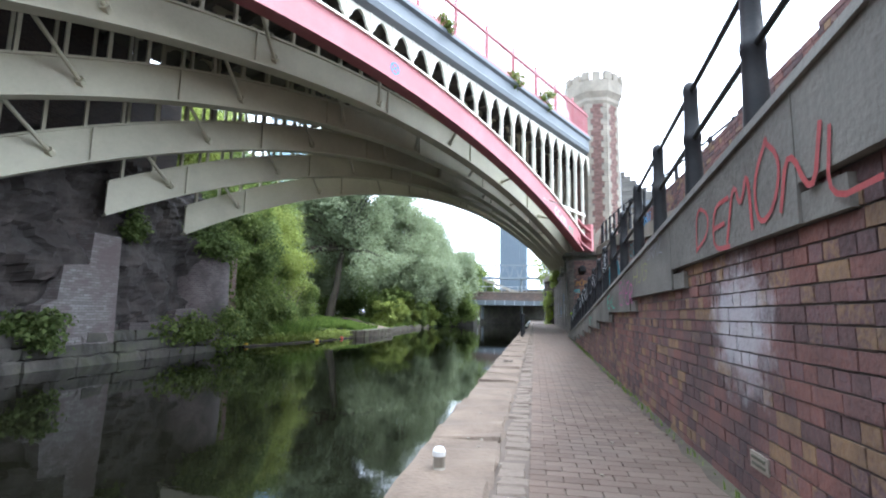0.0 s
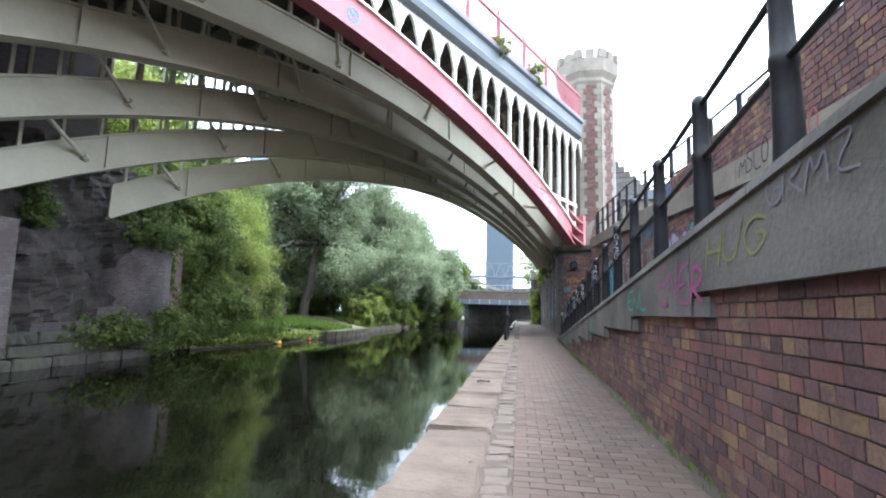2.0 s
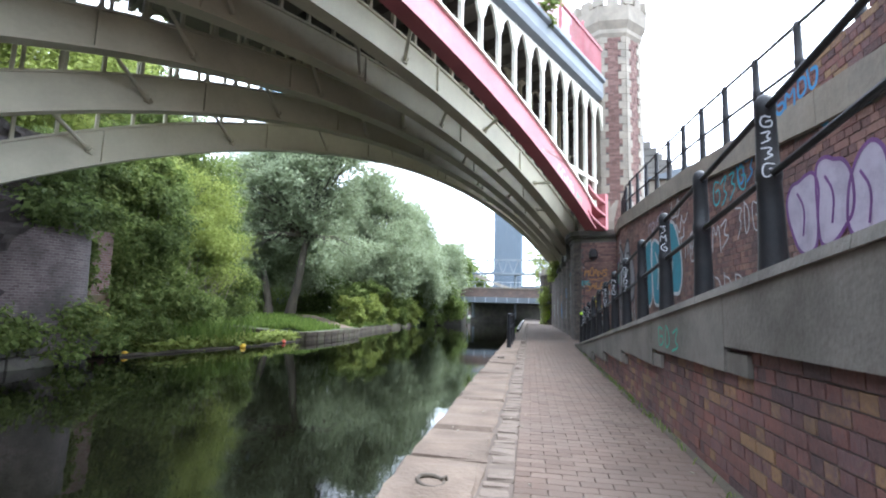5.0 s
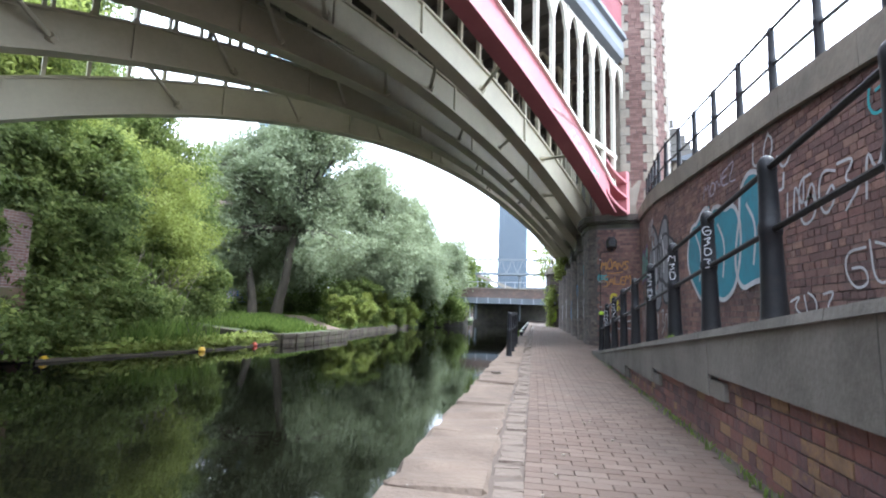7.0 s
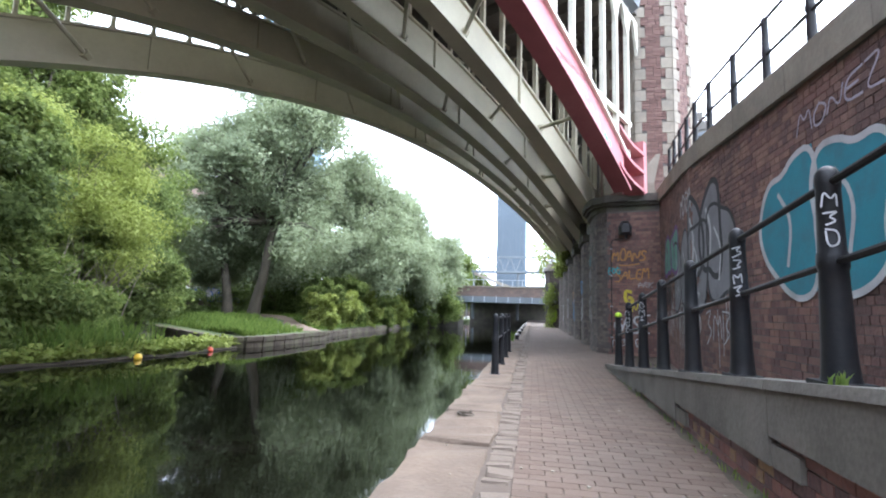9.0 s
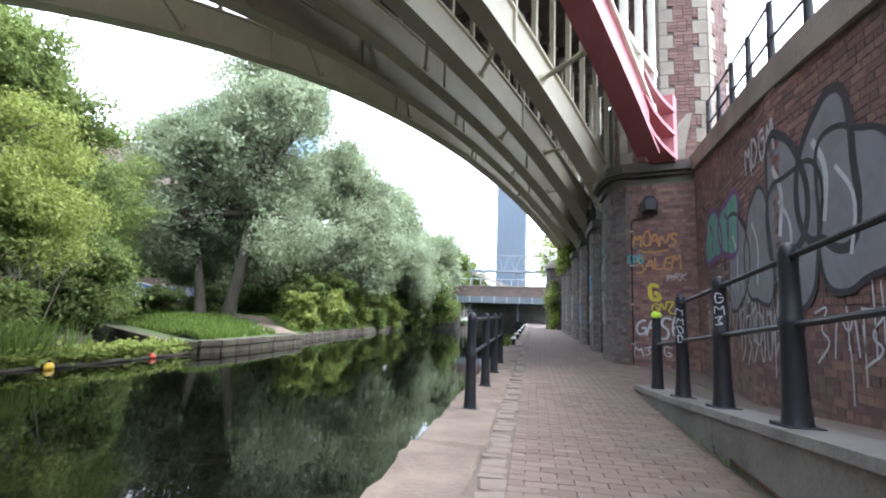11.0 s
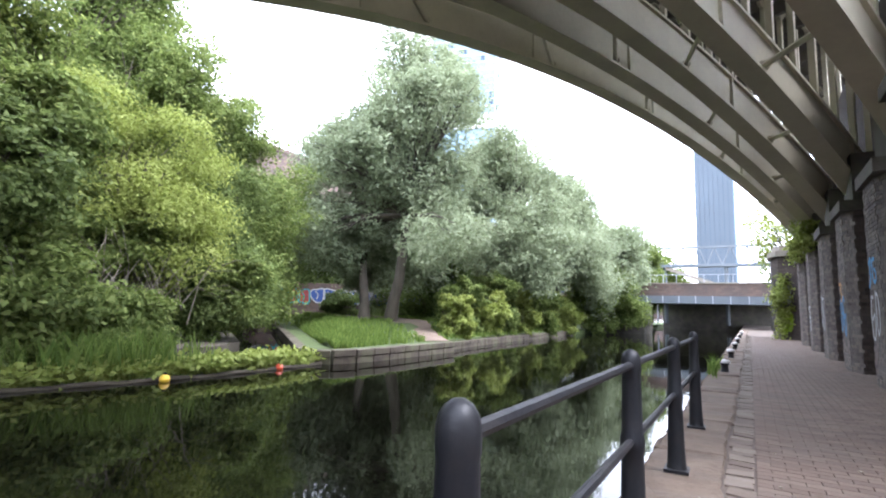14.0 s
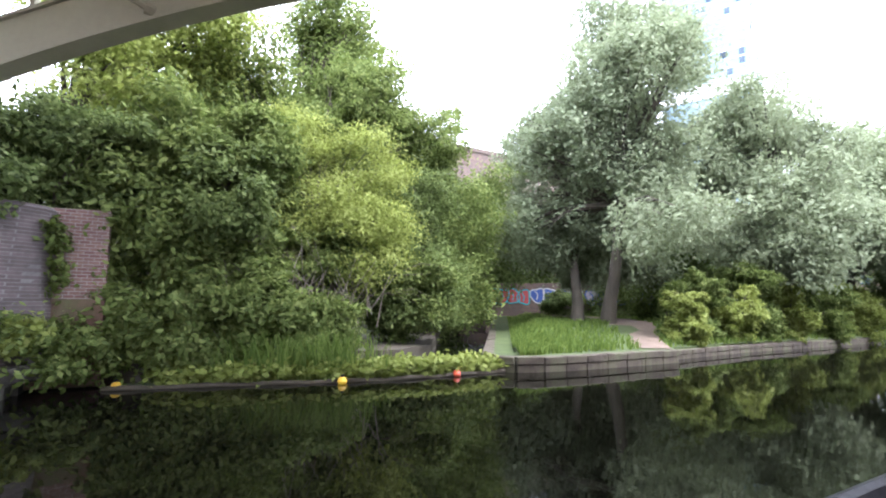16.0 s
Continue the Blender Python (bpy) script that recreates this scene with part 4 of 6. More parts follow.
# a rounded buttress of old grey brick and the low brickwork at its foot
g = Geo().sweep([[(LX - 0.7 + r_ * 1.25 * math.cos(a), 19.9 + 1.5 * r_ * math.sin(a), z) for a in np.linspace(-math.pi / 2, math.pi / 2, 12)] for z, r_ in ((-0.6, 1.06), (1.2, 1.02), (1.25, 1.0), (3.5, 0.96), (3.6, 0.88))])
structure("buttress", g, "old_brick", "rounded buttress of sooty grey brick", "buttress", True)
g = Geo().prism([(LX + 0.3, 15.0, -0.3), (LX + 0.3, 18.7, -0.3), (LX + 0.26, 18.7, 1.0), (LX + 0.26, 17.4, 0.9), (LX + 0.26, 17.3, 0.45), (LX + 0.26, 15.1, 0.4)], (-0.8, 0, 0))
structure("wall_patch", g, "old_brick", "broken patch of old brickwork under the rock", "wall")
plinth = structure("bank_plinth", Geo().box((LX - 1.2, 3, -0.9), (2.6, 36, 1.4)), "dark_stone", "mossy stone plinth at the water's edge", "plinth")
q = random.Random(5)
for course in range(3):
    y = -6 + 0.4 * course
    while y < 20.5:
        ln = q.uniform(0.9, 1.7)
        me = slab_mesh(0.5, ln - 0.03, 0.36, 0.04, q.randrange(9), 0.03)
        me.materials.append(M["dark_stone"])
        ob = part("plinth_stone", me, "dark_stone", plinth)
        ob.matrix_world = Matrix.Translation((LX + 0.35 - 0.1 * course + q.uniform(-0.03, 0.03), y + ln / 2, -0.62 + 0.38 * course))
        y += ln
# brick wing wall beyond the bridge
g = Geo().prism([(-15.45, 20.9, 1.3), (-15.45, 22.45, 1.3), (-15.45, 22.4, 3.65), (-15.45, 20.9, 3.6)], (-0.5, 0, 0))
structure("wall_wing", g, "left_brick", "old purple-red brick wing wall with ivy", "wall")
g = Geo().prism([(-15.35, 20.9, -0.9), (-15.35, 22.5, -0.9), (-15.35, 22.45, 1.3), (-15.35, 20.9, 1.3)], (-0.6, 0, 0))
structure("wall_wing_base", g, "red_stone", "crumbling red stone base of the wing wall", "wall")

# ---- left land, island ----
def land(name, poly, z, base, mat, label, cat):
    return structure(name, Geo().prism([(x, y, base) for x, y in poly], (0, 0, z - base)), mat, label, cat)


land("ground_left_bank", [(-15.6, -40), (-15.6, 31), (-17, 33), (-42, 48), (-200, 60), (-200, -40)], -0.3, -2.1, "soil", "shaded earth bank under the bushes", "bank")
land("ground_behind_abutment", [(-17.6, -40), (-17.6, 19), (-30, 24), (-200, 24), (-200, -40)], 3.4, 0.1, "turf", "grassy ground above the abutment", "bank")
ISLE = [(-13.3, 34.3), (-13.0, 35.2), (-12.85, 37), (-12.85, 42.2), (-13.6, 43.2), (-14.2, 50), (-14.3, 66), (-13.2, 90), (-10.5, 130), (-90, 130), (-90, 66), (-48, 58), (-34, 48.2), (-14.6, 34.1), (-13.9, 33.8)]
land("ground_island", ISLE, -0.46, -2.1, "turf", "grassy canal-side island with trodden earth", "bank")
# gentle rise on the island, kept inside its kerb
bm = bmesh.new()
bmesh.ops.create_grid(bm, x_segments=60, y_segments=60, size=0.5)
for v in bm.verts:
    a, b_ = v.co.x + 0.5, v.co.y + 0.5
    near = Vector((-13.6 - 0.9 * b_, 34.6 + 33 * b_, 0))
    far_ = Vector((-16 - 36 * min(1.0, b_ * 2.2), 36.3 + 27 * min(1.0, b_ * 2.2) + 34 * max(0, b_ - 0.45), 0))
    p = near.lerp(far_, a)
    d = min(a, 1 - a) * (far_ - near).length
    v.co = Vector((p.x, p.y, -0.47 + 0.62 * min(1, max(0, d) / 6) + 0.05 * noise.noise(p * 0.7)))
me = bpy.data.meshes.new("island_rise")
bm.to_mesh(me)
bm.free()
structure("ground_rise", me, "turf", "low grassy rise of the island", "bank")
ik = structure("kerb_island", Geo().box((-20, 60, -1.5), (1, 1, 0.4)), "dark_stone", "curved stone kerb wall round the island's tip", "kerb")
q = random.Random(15)
edge = [(-34, 48.2), (-24, 41), (-14.6, 34.1), (-13.9, 33.8), (-13.3, 34.3), (-13.0, 35.2), (-12.85, 37), (-12.85, 42.2)]
edge2 = [(-13.6, 43.2), (-14.2, 50), (-14.3, 66)]
for path, h in ((edge, 0.52), (edge2, 0.4)):
    for course in range(2):
        for (xa, ya), (xb, yb) in zip(path, path[1:]):
            a, b_ = Vector((xa, ya, 0)), Vector((xb, yb, 0))
            ln = (b_ - a).length
            n = max(1, round(ln / 1.1))
            for i in range(n):
                c = a.lerp(b_, (i + 0.5) / n)
                me = slab_mesh(0.42, ln / n - 0.004, h / 2 + (0.2 if course == 0 else 0), 0.025, q.randrange(20), 0.012)
                me.materials.append(M["kerb_brown"])
                ob = part("kerb_stone", me, "dark_stone", ik)
                ang = math.atan2(b_.y - a.y, b_.x - a.x) - math.pi / 2
                ob.matrix_world = Matrix.Translation((c.x, c.y, WATER + h * (course + 1) / 2 + q.uniform(-0.01, 0.01))) @ Matrix.Rotation(ang, 4, "Z") @ Matrix.Translation((0.03 * course, 0, 0))
# trodden earth path on the island
g = Geo()
pp = [(-13.4, 41.8, 0.6, -0.42), (-15.5, 43.5, 0.9, -0.24), (-18, 46, 1.3, -0.02), (-21, 49.5, 1.5, 0.24), (-26, 53, 2.2, 0.26), (-33, 55.5, 1.8, 0.28)]
for (xa, ya, wa, za), (xb, yb, wb2, zb2) in zip(pp, pp[1:]):
    g.add([(xa - 0.6 * wa, ya - 0.8 * wa, za), (xa + 0.6 * wa, ya + 0.8 * wa, za), (xb + 0.6 * wb2, yb + 0.8 * wb2, zb2), (xb - 0.6 * wb2, yb - 0.8 * wb2, zb2)], [(0, 1, 2, 3)])
structure("path_earth", g, "dirt", "trodden brown earth path across the island", "path")
# graffiti wall and viaduct behind
ga, gb = Vector((-46, 49.5, 0)), Vector((-29, 65, 0))
gd = (gb - ga).normalized()
gn = Vector((gd.y, -gd.x, 0))
structure("wall_far", Geo().prism([ga, gb, gb + Vector((0, 0, 3.4)), ga + Vector((0, 0, 3.4))], -gn * 0.5), "via_brick", "low brick wall covered in graffiti behind the trees", "wall")
g = Geo()
for i in range(9):
    y = 22 + i * 11.5
    g.box((-52, y, 7.6), (5, 3.4, 17.4))
    prev = None
    for j in range(9):
        a = math.pi * j / 8
        pt = (y + 5.75 - 4.05 * math.cos(a), 10.5 + 3.6 * math.sin(a))
        if prev:
            g.prism([(-54.5, prev[0], prev[1]), (-54.5, pt[0], pt[1]), (-54.5, pt[0], 16.2), (-54.5, prev[0], 16.2)], (5, 0, 0))
        prev = pt
g.box((-52, 68, 18.2), (5.4, 105, 4.2))
g.box((-49.4, 68, 20.4), (0.5, 105, 0.5))
structure("viaduct", g, "via_brick", "long brick railway viaduct behind the trees", "viaduct")
# backing slab added behind the arches so that their openings stay dark
structure("viaduct_shade", Geo().box((-56.5, 68, 7), (0.6, 105, 16)), "via_brick", "plain backing added behind the viaduct arches to shade them", "wall")


# ---- plants ----
def leaf_mesh(name, centres, size, mat, seed, aspect=2.2, droop=0.0, facing_=None):
    """Many small leaves, one quad each, at the given centres; facing_: the side each leaf mostly turns to the light."""
    r = np.random.default_rng(seed)
    n = len(centres)
    d = r.normal(size=(n, 3))
    d[:, 2] -= droop
    if facing_ is None:
        e = np.cross(d, r.normal(size=(n, 3)))
    else:
        nn = facing_ + 0.62 * r.normal(size=(n, 3))
        nn /= np.linalg.norm(nn, axis=1)[:, None] + 1e-9
        d -= nn * (d * nn).sum(1)[:, None]
        e = np.cross(nn, d)
    d /= np.linalg.norm(d, axis=1)[:, None] + 1e-9
    e /= np.linalg.norm(e, axis=1)[:, None] + 1e-9
    s = size * r.uniform(0.6, 1.4, size=(n, 1))
    a, b_ = d * s, e * s / aspect
    v = np.stack([centres - a, centres + b_ * 0.9 - a * 0.1, centres + a, centres - b_ * 0.9 - a * 0.1], 1).reshape(-1, 3)
    me = bpy.data.meshes.new(name)
    me.vertices.add(4 * n)
    me.vertices.foreach_set("co", v.astype(np.float32).ravel())
    me.loops.add(4 * n)
    me.loops.foreach_set("vertex_index", np.arange(4 * n, dtype=np.int32))
    me.polygons.add(n)
    me.polygons.foreach_set("loop_start", np.arange(0, 4 * n, 4, dtype=np.int32))
    me.update()
    me.validate()
    me.materials.append(M[mat])
    return me


def clumps(blobs, n, per, seed, spread=0.45, shell=0.75, boughs=14):
    """Leaf centres and the way they face: boughs near the surface of each mass, twigs over each bough, a spray of leaves on each twig."""
    r = np.random.default_rng(seed)
    B_ = np.array(blobs, float)
    nb = len(B_) * boughs
    own = np.repeat(np.arange(len(B_)), boughs)
    d = r.normal(size=(nb, 3))
    d /= np.linalg.norm(d, axis=1)[:, None]
    size3 = np.stack([B_[own, 3], B_[own, 3], B_[own, 4]], 1)
    bc = B_[own, :3] + d * size3 * r.uniform(shell - 0.2, 1.0, (nb, 1))
    br = size3 * r.uniform(0.26, 0.5, (nb, 1)) * np.array([1.1, 1.1, 0.78])
    w = br[:, 0] * br[:, 2]
    pick = r.choice(nb, n, p=w / w.sum())
    t = r.normal(size=(n, 3)) + np.array([0, 0, 0.35])
    t /= np.linalg.norm(t, axis=1)[:, None]
    rad = np.where(r.random((n, 1)) < 0.2, r.uniform(0.2, 0.8, (n, 1)), r.uniform(0.8, 1.15, (n, 1)))
    c = bc[pick] + t * rad * br[pick]
    face = 0.75 * t + 0.45 * d[pick] + np.array([0, 0, 0.5])
    # a few shoots stand out of the outline
    shoot = r.random(n) < 0.05
    c[shoot] += (d[pick][shoot] + np.array([0, 0, 0.5])) * r.uniform(0.1, 0.45, (shoot.sum(), 1)) * size3[pick][shoot] * 0.5
    loose = np.minimum(spread, 0.55 * br[pick].mean(1))[:, None]
    pts = np.repeat(c, per, 0) + r.normal(size=(n * per, 3)) * np.repeat(loose, per, 0) * np.array([1, 1, 0.7])
    return pts, np.repeat(face, per, 0)


def tree(name, base, top, blobs, n, per, size, mat, label, category="tree", trunk=0.22, lean=(0, 0), seed=1, spread=0.45, droop=0.3, aspect=2.2, fork=None):
    """Tapered trunk, limbs to each mass of the crown, and a crown of single leaves."""
    q = random.Random(seed)
    ob = thing(name, label, category, at=base)
    base = Vector(base)
    g = Geo()
    fork = fork or base + Vector((lean[0], lean[1], (top - base.z) * 0.35))
    pts = [base + Vector((0, 0, -0.25))]
    for i in range(1, 6):
        f = i / 5
        pts.append(base.lerp(fork, f) + Vector((q.uniform(-1, 1), q.uniform(-1, 1), 0)) * trunk * 0.35)
    g.tube(pts, [trunk * (1.35, 1.0, 0.9, 0.82, 0.75, 0.66)[i] for i in range(6)], 9)
    for b_ in blobs:
        e = Vector(b_[:3]) + Vector((0, 0, b_[4] * 0.2))
        mid = fork.lerp(e, 0.5) + Vector((q.uniform(-0.5, 0.5), q.uniform(-0.5, 0.5), 0.5))
        g.tube([pts[-1], fork.lerp(mid, 0.5), mid, e], [trunk * 0.5, trunk * 0.38, trunk * 0.26, trunk * 0.08], 6)
        for j in range(3):
            a = q.uniform(0, 6.28)
            t2 = Vector(b_[:3]) + Vector((math.cos(a) * b_[3] * 0.8, math.sin(a) * b_[3] * 0.8, q.uniform(-0.3, 0.7) * b_[4]))
            g.tube([mid, mid.lerp(t2, 0.5) + Vector((0, 0, 0.3)), t2], [trunk * 0.2, trunk * 0.12, trunk * 0.03], 5)
    g.v = [tuple(Vector(p) - base) for p in g.v]
    part("trunk", g, "bark", ob, smooth=True)
    c, face = clumps(blobs, n, per, seed, spread)
    part("crown", leaf_mesh("crown", c - np.array(base), size, mat, seed + 1, aspect, droop, face), mat, ob)
    return ob


def blob_cloud(c, r, h, n, seed, rr=0.45):
    q = random.Random(seed)
    out = []
    for i in range(n):
        a, f = q.uniform(0, 6.28), q.random() ** 0.6
        z = q.uniform(-1, 1)
        k = math.sqrt(max(0.1, 1 - z * z * 0.8))
        out.append((c[0] + math.cos(a) * r * (1 - rr) * f * k, c[1] + math.sin(a) * r * (1 - rr) * f * k, c[2] + z * h * (1 - rr), r * rr * q.uniform(0.8, 1.25), h * rr * q.uniform(0.8, 1.2)))
    return out


def bank(x0, x1, y0, y1, z0, z1, n, r0, r1, seed):
    """Uneven masses of foliage scattered through a box, smaller towards its top."""
    q = random.Random(seed)
    out = []
    for i in range(n):
        f = q.random()
        rr = r0 + (r1 - r0) * q.random() * (1 - 0.4 * f)
        out.append((q.uniform(x0, x1) - 1.5 * f, q.uniform(y0, y1), z0 + (z1 - z0) * f, rr, rr * q.uniform(0.7, 1.1)))
    return out


WIL = "silver-green willow with drooping branches and an uneven crown"
tree("willow_tree", (-21.5, 48, 0.1), 22, blob_cloud((-20.6, 48.5, 14.8), 6.4, 9.0, 26, 2, 0.27) + bank(-27, -15.5, 45.5, 52, 5.0, 12.5, 26, 1.2, 2.4, 3) + bank(-27.0, -22.5, 43.5, 48.5, 5.5, 16.5, 18, 1.3, 2.3, 303), 8200, 15, 0.155, "willow", WIL, trunk=0.42, lean=(1.2, 0.3), seed=11, spread=0.42)
tree("willow_tree", (-22.9, 46.9, 0.15), 18, bank(-32.5, -23, 49, 56, 3.6, 15.5, 26, 1.4, 2.7, 4), 3800, 15, 0.16, "willow", WIL, trunk=0.36, lean=(-2.2, 2.0), seed=12, spread=0.45)
tree("willow_tree", (-16.4, 60, 0.0), 18, bank(-19.5, -12.4, 54.5, 64, 4.4, 14.6, 30, 1.5, 2.9, 5) + blob_cloud((-17.2, 57.5, 5.2), 4.2, 3.2, 12, 55, 0.34), 5000, 15, 0.16, "willow", WIL, trunk=0.34, seed=13, spread=0.45)
tree("willow_tree", (-16.5, 69, 0.0), 15, blob_cloud((-14.2, 68, 8.0), 6.0, 7.2, 22, 6, 0.3), 3400, 15, 0.18, "willow", WIL, trunk=0.3, seed=14, spread=0.5)
tree("willow_tree", (-14.8, 79, 0.0), 13, blob_cloud((-12.6, 76, 5.8), 5.0, 6.0, 18, 66, 0.33), 2000, 15, 0.2, "willow", WIL, trunk=0.3, seed=54, spread=0.5)
tree("broadleaf_tree", (-13.5, 90, 0.0), 12, blob_cloud((-12.2, 89, 6.0), 4.2, 5.8, 14, 7, 0.4), 1300, 14, 0.22, "green_leaf", "dense green tree on the canal bank", trunk=0.28, seed=15, spread=0.55)
tree("broadleaf_tree", (-13.5, 106, 0.0), 13, blob_cloud((-12.2, 105, 6.4), 5.2, 6.4, 14, 8, 0.4), 1100, 14, 0.26, "green_leaf", "dense green tree on the canal bank", trunk=0.28, seed=16, spread=0.6)
tree("broadleaf_tree", (-30, 66, 0.0), 15, blob_cloud((-29, 66, 7.4), 7.6, 7.4, 22, 9, 0.34), 2400, 14, 0.22, "dark_leaf", "dark green tree behind the willows", trunk=0.3, seed=17, spread=0.6)
tree("broadleaf_tree", (-44, 60, 0.0), 15, blob_cloud((-42, 62, 7.4), 6.8, 7.2, 20, 10, 0.34), 2000, 14, 0.24, "dark_leaf", "dark green tree behind the willows", trunk=0.3, seed=18, spread=0.6)
tree("birch_tree", (-36, 44, 0.2), 19, blob_cloud((-36, 44, 13.5), 3.6, 5.0, 12, 11, 0.26), 420, 10, 0.17, "green_leaf", "thin young birch with sparse leaves", trunk=0.14, seed=19, spread=0.6)
tree("broadleaf_tree", (-27, 29, 3.0), 19, blob_cloud((-26, 31, 12.4), 6.2, 6.4, 26, 12, 0.28), 3800, 15, 0.13, "green_leaf", "tall green tree above the canal bank", trunk=0.3, seed=20, spread=0.45)
tree("broadleaf_tree", (-23, 20, 3.3), 15, blob_cloud((-21.5, 22.5, 9.0), 5.2, 5.6, 26, 13, 0.28), 4200, 15, 0.11, "lime_leaf", "yellow-green tree behind the wing wall", trunk=0.26, seed=21, spread=0.42)
tree("broadleaf_tree", (-34, 36, 1.0), 17, blob_cloud((-34, 37, 9.5), 5.6, 7.0, 18, 14, 0.34), 2000, 15, 0.18, "willow", "grey-green tree behind the bushes", trunk=0.26, seed=22, spread=0.5)


tree("hawthorn_bush", (-18.2, 29.0, -0.3), 9, bank(-19, -16.6, 26.4, 31.0, 2.8, 8.2, 24, 0.8, 1.9, 15), 4200, 16, 0.075, "lime_leaf", "pale yellow-green bush leaning over the water", "bush", trunk=0.14, seed=23, spread=0.26)
tree("ivy_bush", (-17.4, 25.0, -0.3), 8, bank(-17.2, -15.5, 22.7, 27.4, 0.3, 7.4, 38, 0.7, 1.5, 16), 5600, 14, 0.115, "green_leaf", "tall glossy ivy-covered bush at the water's edge", "bush", trunk=0.14, seed=24, spread=0.22)
tree("ivy_bush", (-17.0, 28.8, -0.3), 4, bank(-17.4, -15.4, 25.5, 33.5, 0.0, 3.4, 34, 0.5, 1.1, 56), 3600, 14, 0.1, "green_leaf", "low leafy bushes at the water's edge", "bush", trunk=0.08, seed=64, spread=0.22)
tree("elder_bush", (-16.2, 23.9, -0.3), 3, bank(-15.8, -14.7, 22.2, 25.2, -0.5, 1.8, 20, 0.45, 0.85, 17), 2000, 14, 0.11, "green_leaf", "leafy elder bush against the wing wall", "bush", trunk=0.06, seed=25, spread=0.2)
tree("laurel_bush", (-19.0, 32.6, -0.3), 7, bank(-20.5, -17.2, 30.4, 34.4, 0.2, 6.8, 30, 0.7, 1.7, 18), 3600, 16, 0.095, "dark_leaf", "dark shady bush beside the inlet", "bush", trunk=0.12, seed=26, spread=0.26)
tree("hazel_tree", (-21, 29, -0.3), 12, bank(-23, -19, 23.5, 35.0, 6.0, 12.5, 30, 1.0, 2.2, 118), 4200, 16, 0.11, "green_leaf", "olive-green trees above the bushes", "tree", trunk=0.2, seed=126, spread=0.36)
tree("laurel_bush", (-25, 36.8, -0.3), 9, bank(-28, -20.5, 34.2, 40.5, 0.4, 9.0, 34, 1.0, 2.3, 19), 3600, 16, 0.12, "green_leaf", "dark shady bush beside the inlet", "bush", trunk=0.12, seed=27, spread=0.34)
tree("laurel_bush", (-33, 42.5, -0.3), 10, bank(-37, -28, 40.0, 46, 0.4, 10.0, 34, 1.1, 2.5, 29), 3000, 15, 0.14, "dark_leaf", "dark shady bush beside the inlet", "bush", trunk=0.12, seed=37, spread=0.4)
tree("laurel_bush", (-41, 50, -0.2), 13, bank(-46, -36, 47, 56, 3.0, 13.0, 34, 1.3, 2.7, 129), 2600, 15, 0.17, "dark_leaf", "dark shady trees before the viaduct", "bush", trunk=0.12, seed=137, spread=0.45)
tree("bramble", (-16.6, 21.0, 3.4), 6, bank(-18.2, -15.6, 18.8, 23.2, 3.7, 6.6, 22, 0.6, 1.3, 517), 2600, 14, 0.1, "dark_leaf", "dark tangle of brambles and ivy above the brick wall", "bush", trunk=0.06, seed=525, spread=0.24)
tree("broadleaf_tree", (-34, 78, 0.0), 12, bank(-48, -17, 74, 82, 0.5, 11.0, 40, 2.0, 3.6, 617), 3000, 12, 0.32, "dark_leaf", "dark woodland behind the island", trunk=0.3, seed=625, spread=0.8)
# bare twigs showing through the pale bush
g = Geo()
q = random.Random(90)
for i in range(46):
    a = Vector((q.uniform(-17.4, -16.4), q.uniform(27, 30.5), q.uniform(0.2, 1.2)))
    b_ = a + Vector((q.uniform(0.0, 1.0), q.uniform(-1.4, 1.4), q.uniform(1.2, 2.6)))
    g.tube([a, a.lerp(b_, 0.5) + Vector((0.1, q.uniform(-0.2, 0.2), 0.2)), b_], [0.03, 0.018, 0.006], 5)
thing("dead_twigs", "tangle of bare grey twigs under the pale bush", "twigs", g, "pale_stone", kind="stuff")
tree("broadleaf_tree", (-10.9, 73.2, -0.3), 6, bank(-12.4, -9.4, 71.0, 74.4, 0.0, 5.6, 16, 0.8, 1.6, 229), 1100, 14, 0.15, "green_leaf", "green tree leaning out before the far bridge", trunk=0.12, seed=237, spread=0.3)
q = random.Random(77)
for i, (x, y, r, h, m) in enumerate(((-14.7, 45.5, 1.3, 1.5, "lime_leaf"), (-15.5, 47.5, 1.9, 1.9, "green_leaf"), (-14.8, 50.2, 1.7, 1.7, "lime_leaf"), (-15.6, 53, 2.2, 2.4, "green_leaf"), (-14.9, 56, 1.8, 1.8, "lime_leaf"), (-14.9, 60, 2.0, 2.1, "green_leaf"), (-14.7, 64.5, 2.1, 2.0, "lime_leaf"), (-14.4, 70, 2.2, 2.4, "green_leaf"), (-13.9, 76, 2.3, 2.6, "green_leaf"), (-22, 56, 2.6, 2.4, "dark_leaf"), (-26, 59, 3.0, 2.6, "dark_leaf"), (-13.3, 83, 2.6, 2.6, "green_leaf"), (-12.6, 92, 2.8, 2.6, "green_leaf"), (-35, 57, 2.2, 2.0, "dark_leaf"), (-24, 66, 4.6, 4.2, "dark_leaf"), (-21, 74, 4.6, 4.6, "dark_leaf"), (-32, 61, 4.0, 3.6, "dark_leaf"), (-18, 88, 4.6, 4.6, "dark_leaf"), (-12.2, 70.5, 1.9, 2.6, "green_leaf"))):
    tree("waterside_shrub", (x, y, -0.4), h * 1.6, blob_cloud((x, y, h * 0.72 - 0.3), r, h * 1.08, 20, 40 + i, 0.27), 1100, 14, 0.11, m, "bright green shrub on the bank" if m != "dark_leaf" else "dark shrub in the shade of the trees", "shrub", trunk=0.05, seed=60 + i, spread=0.28)
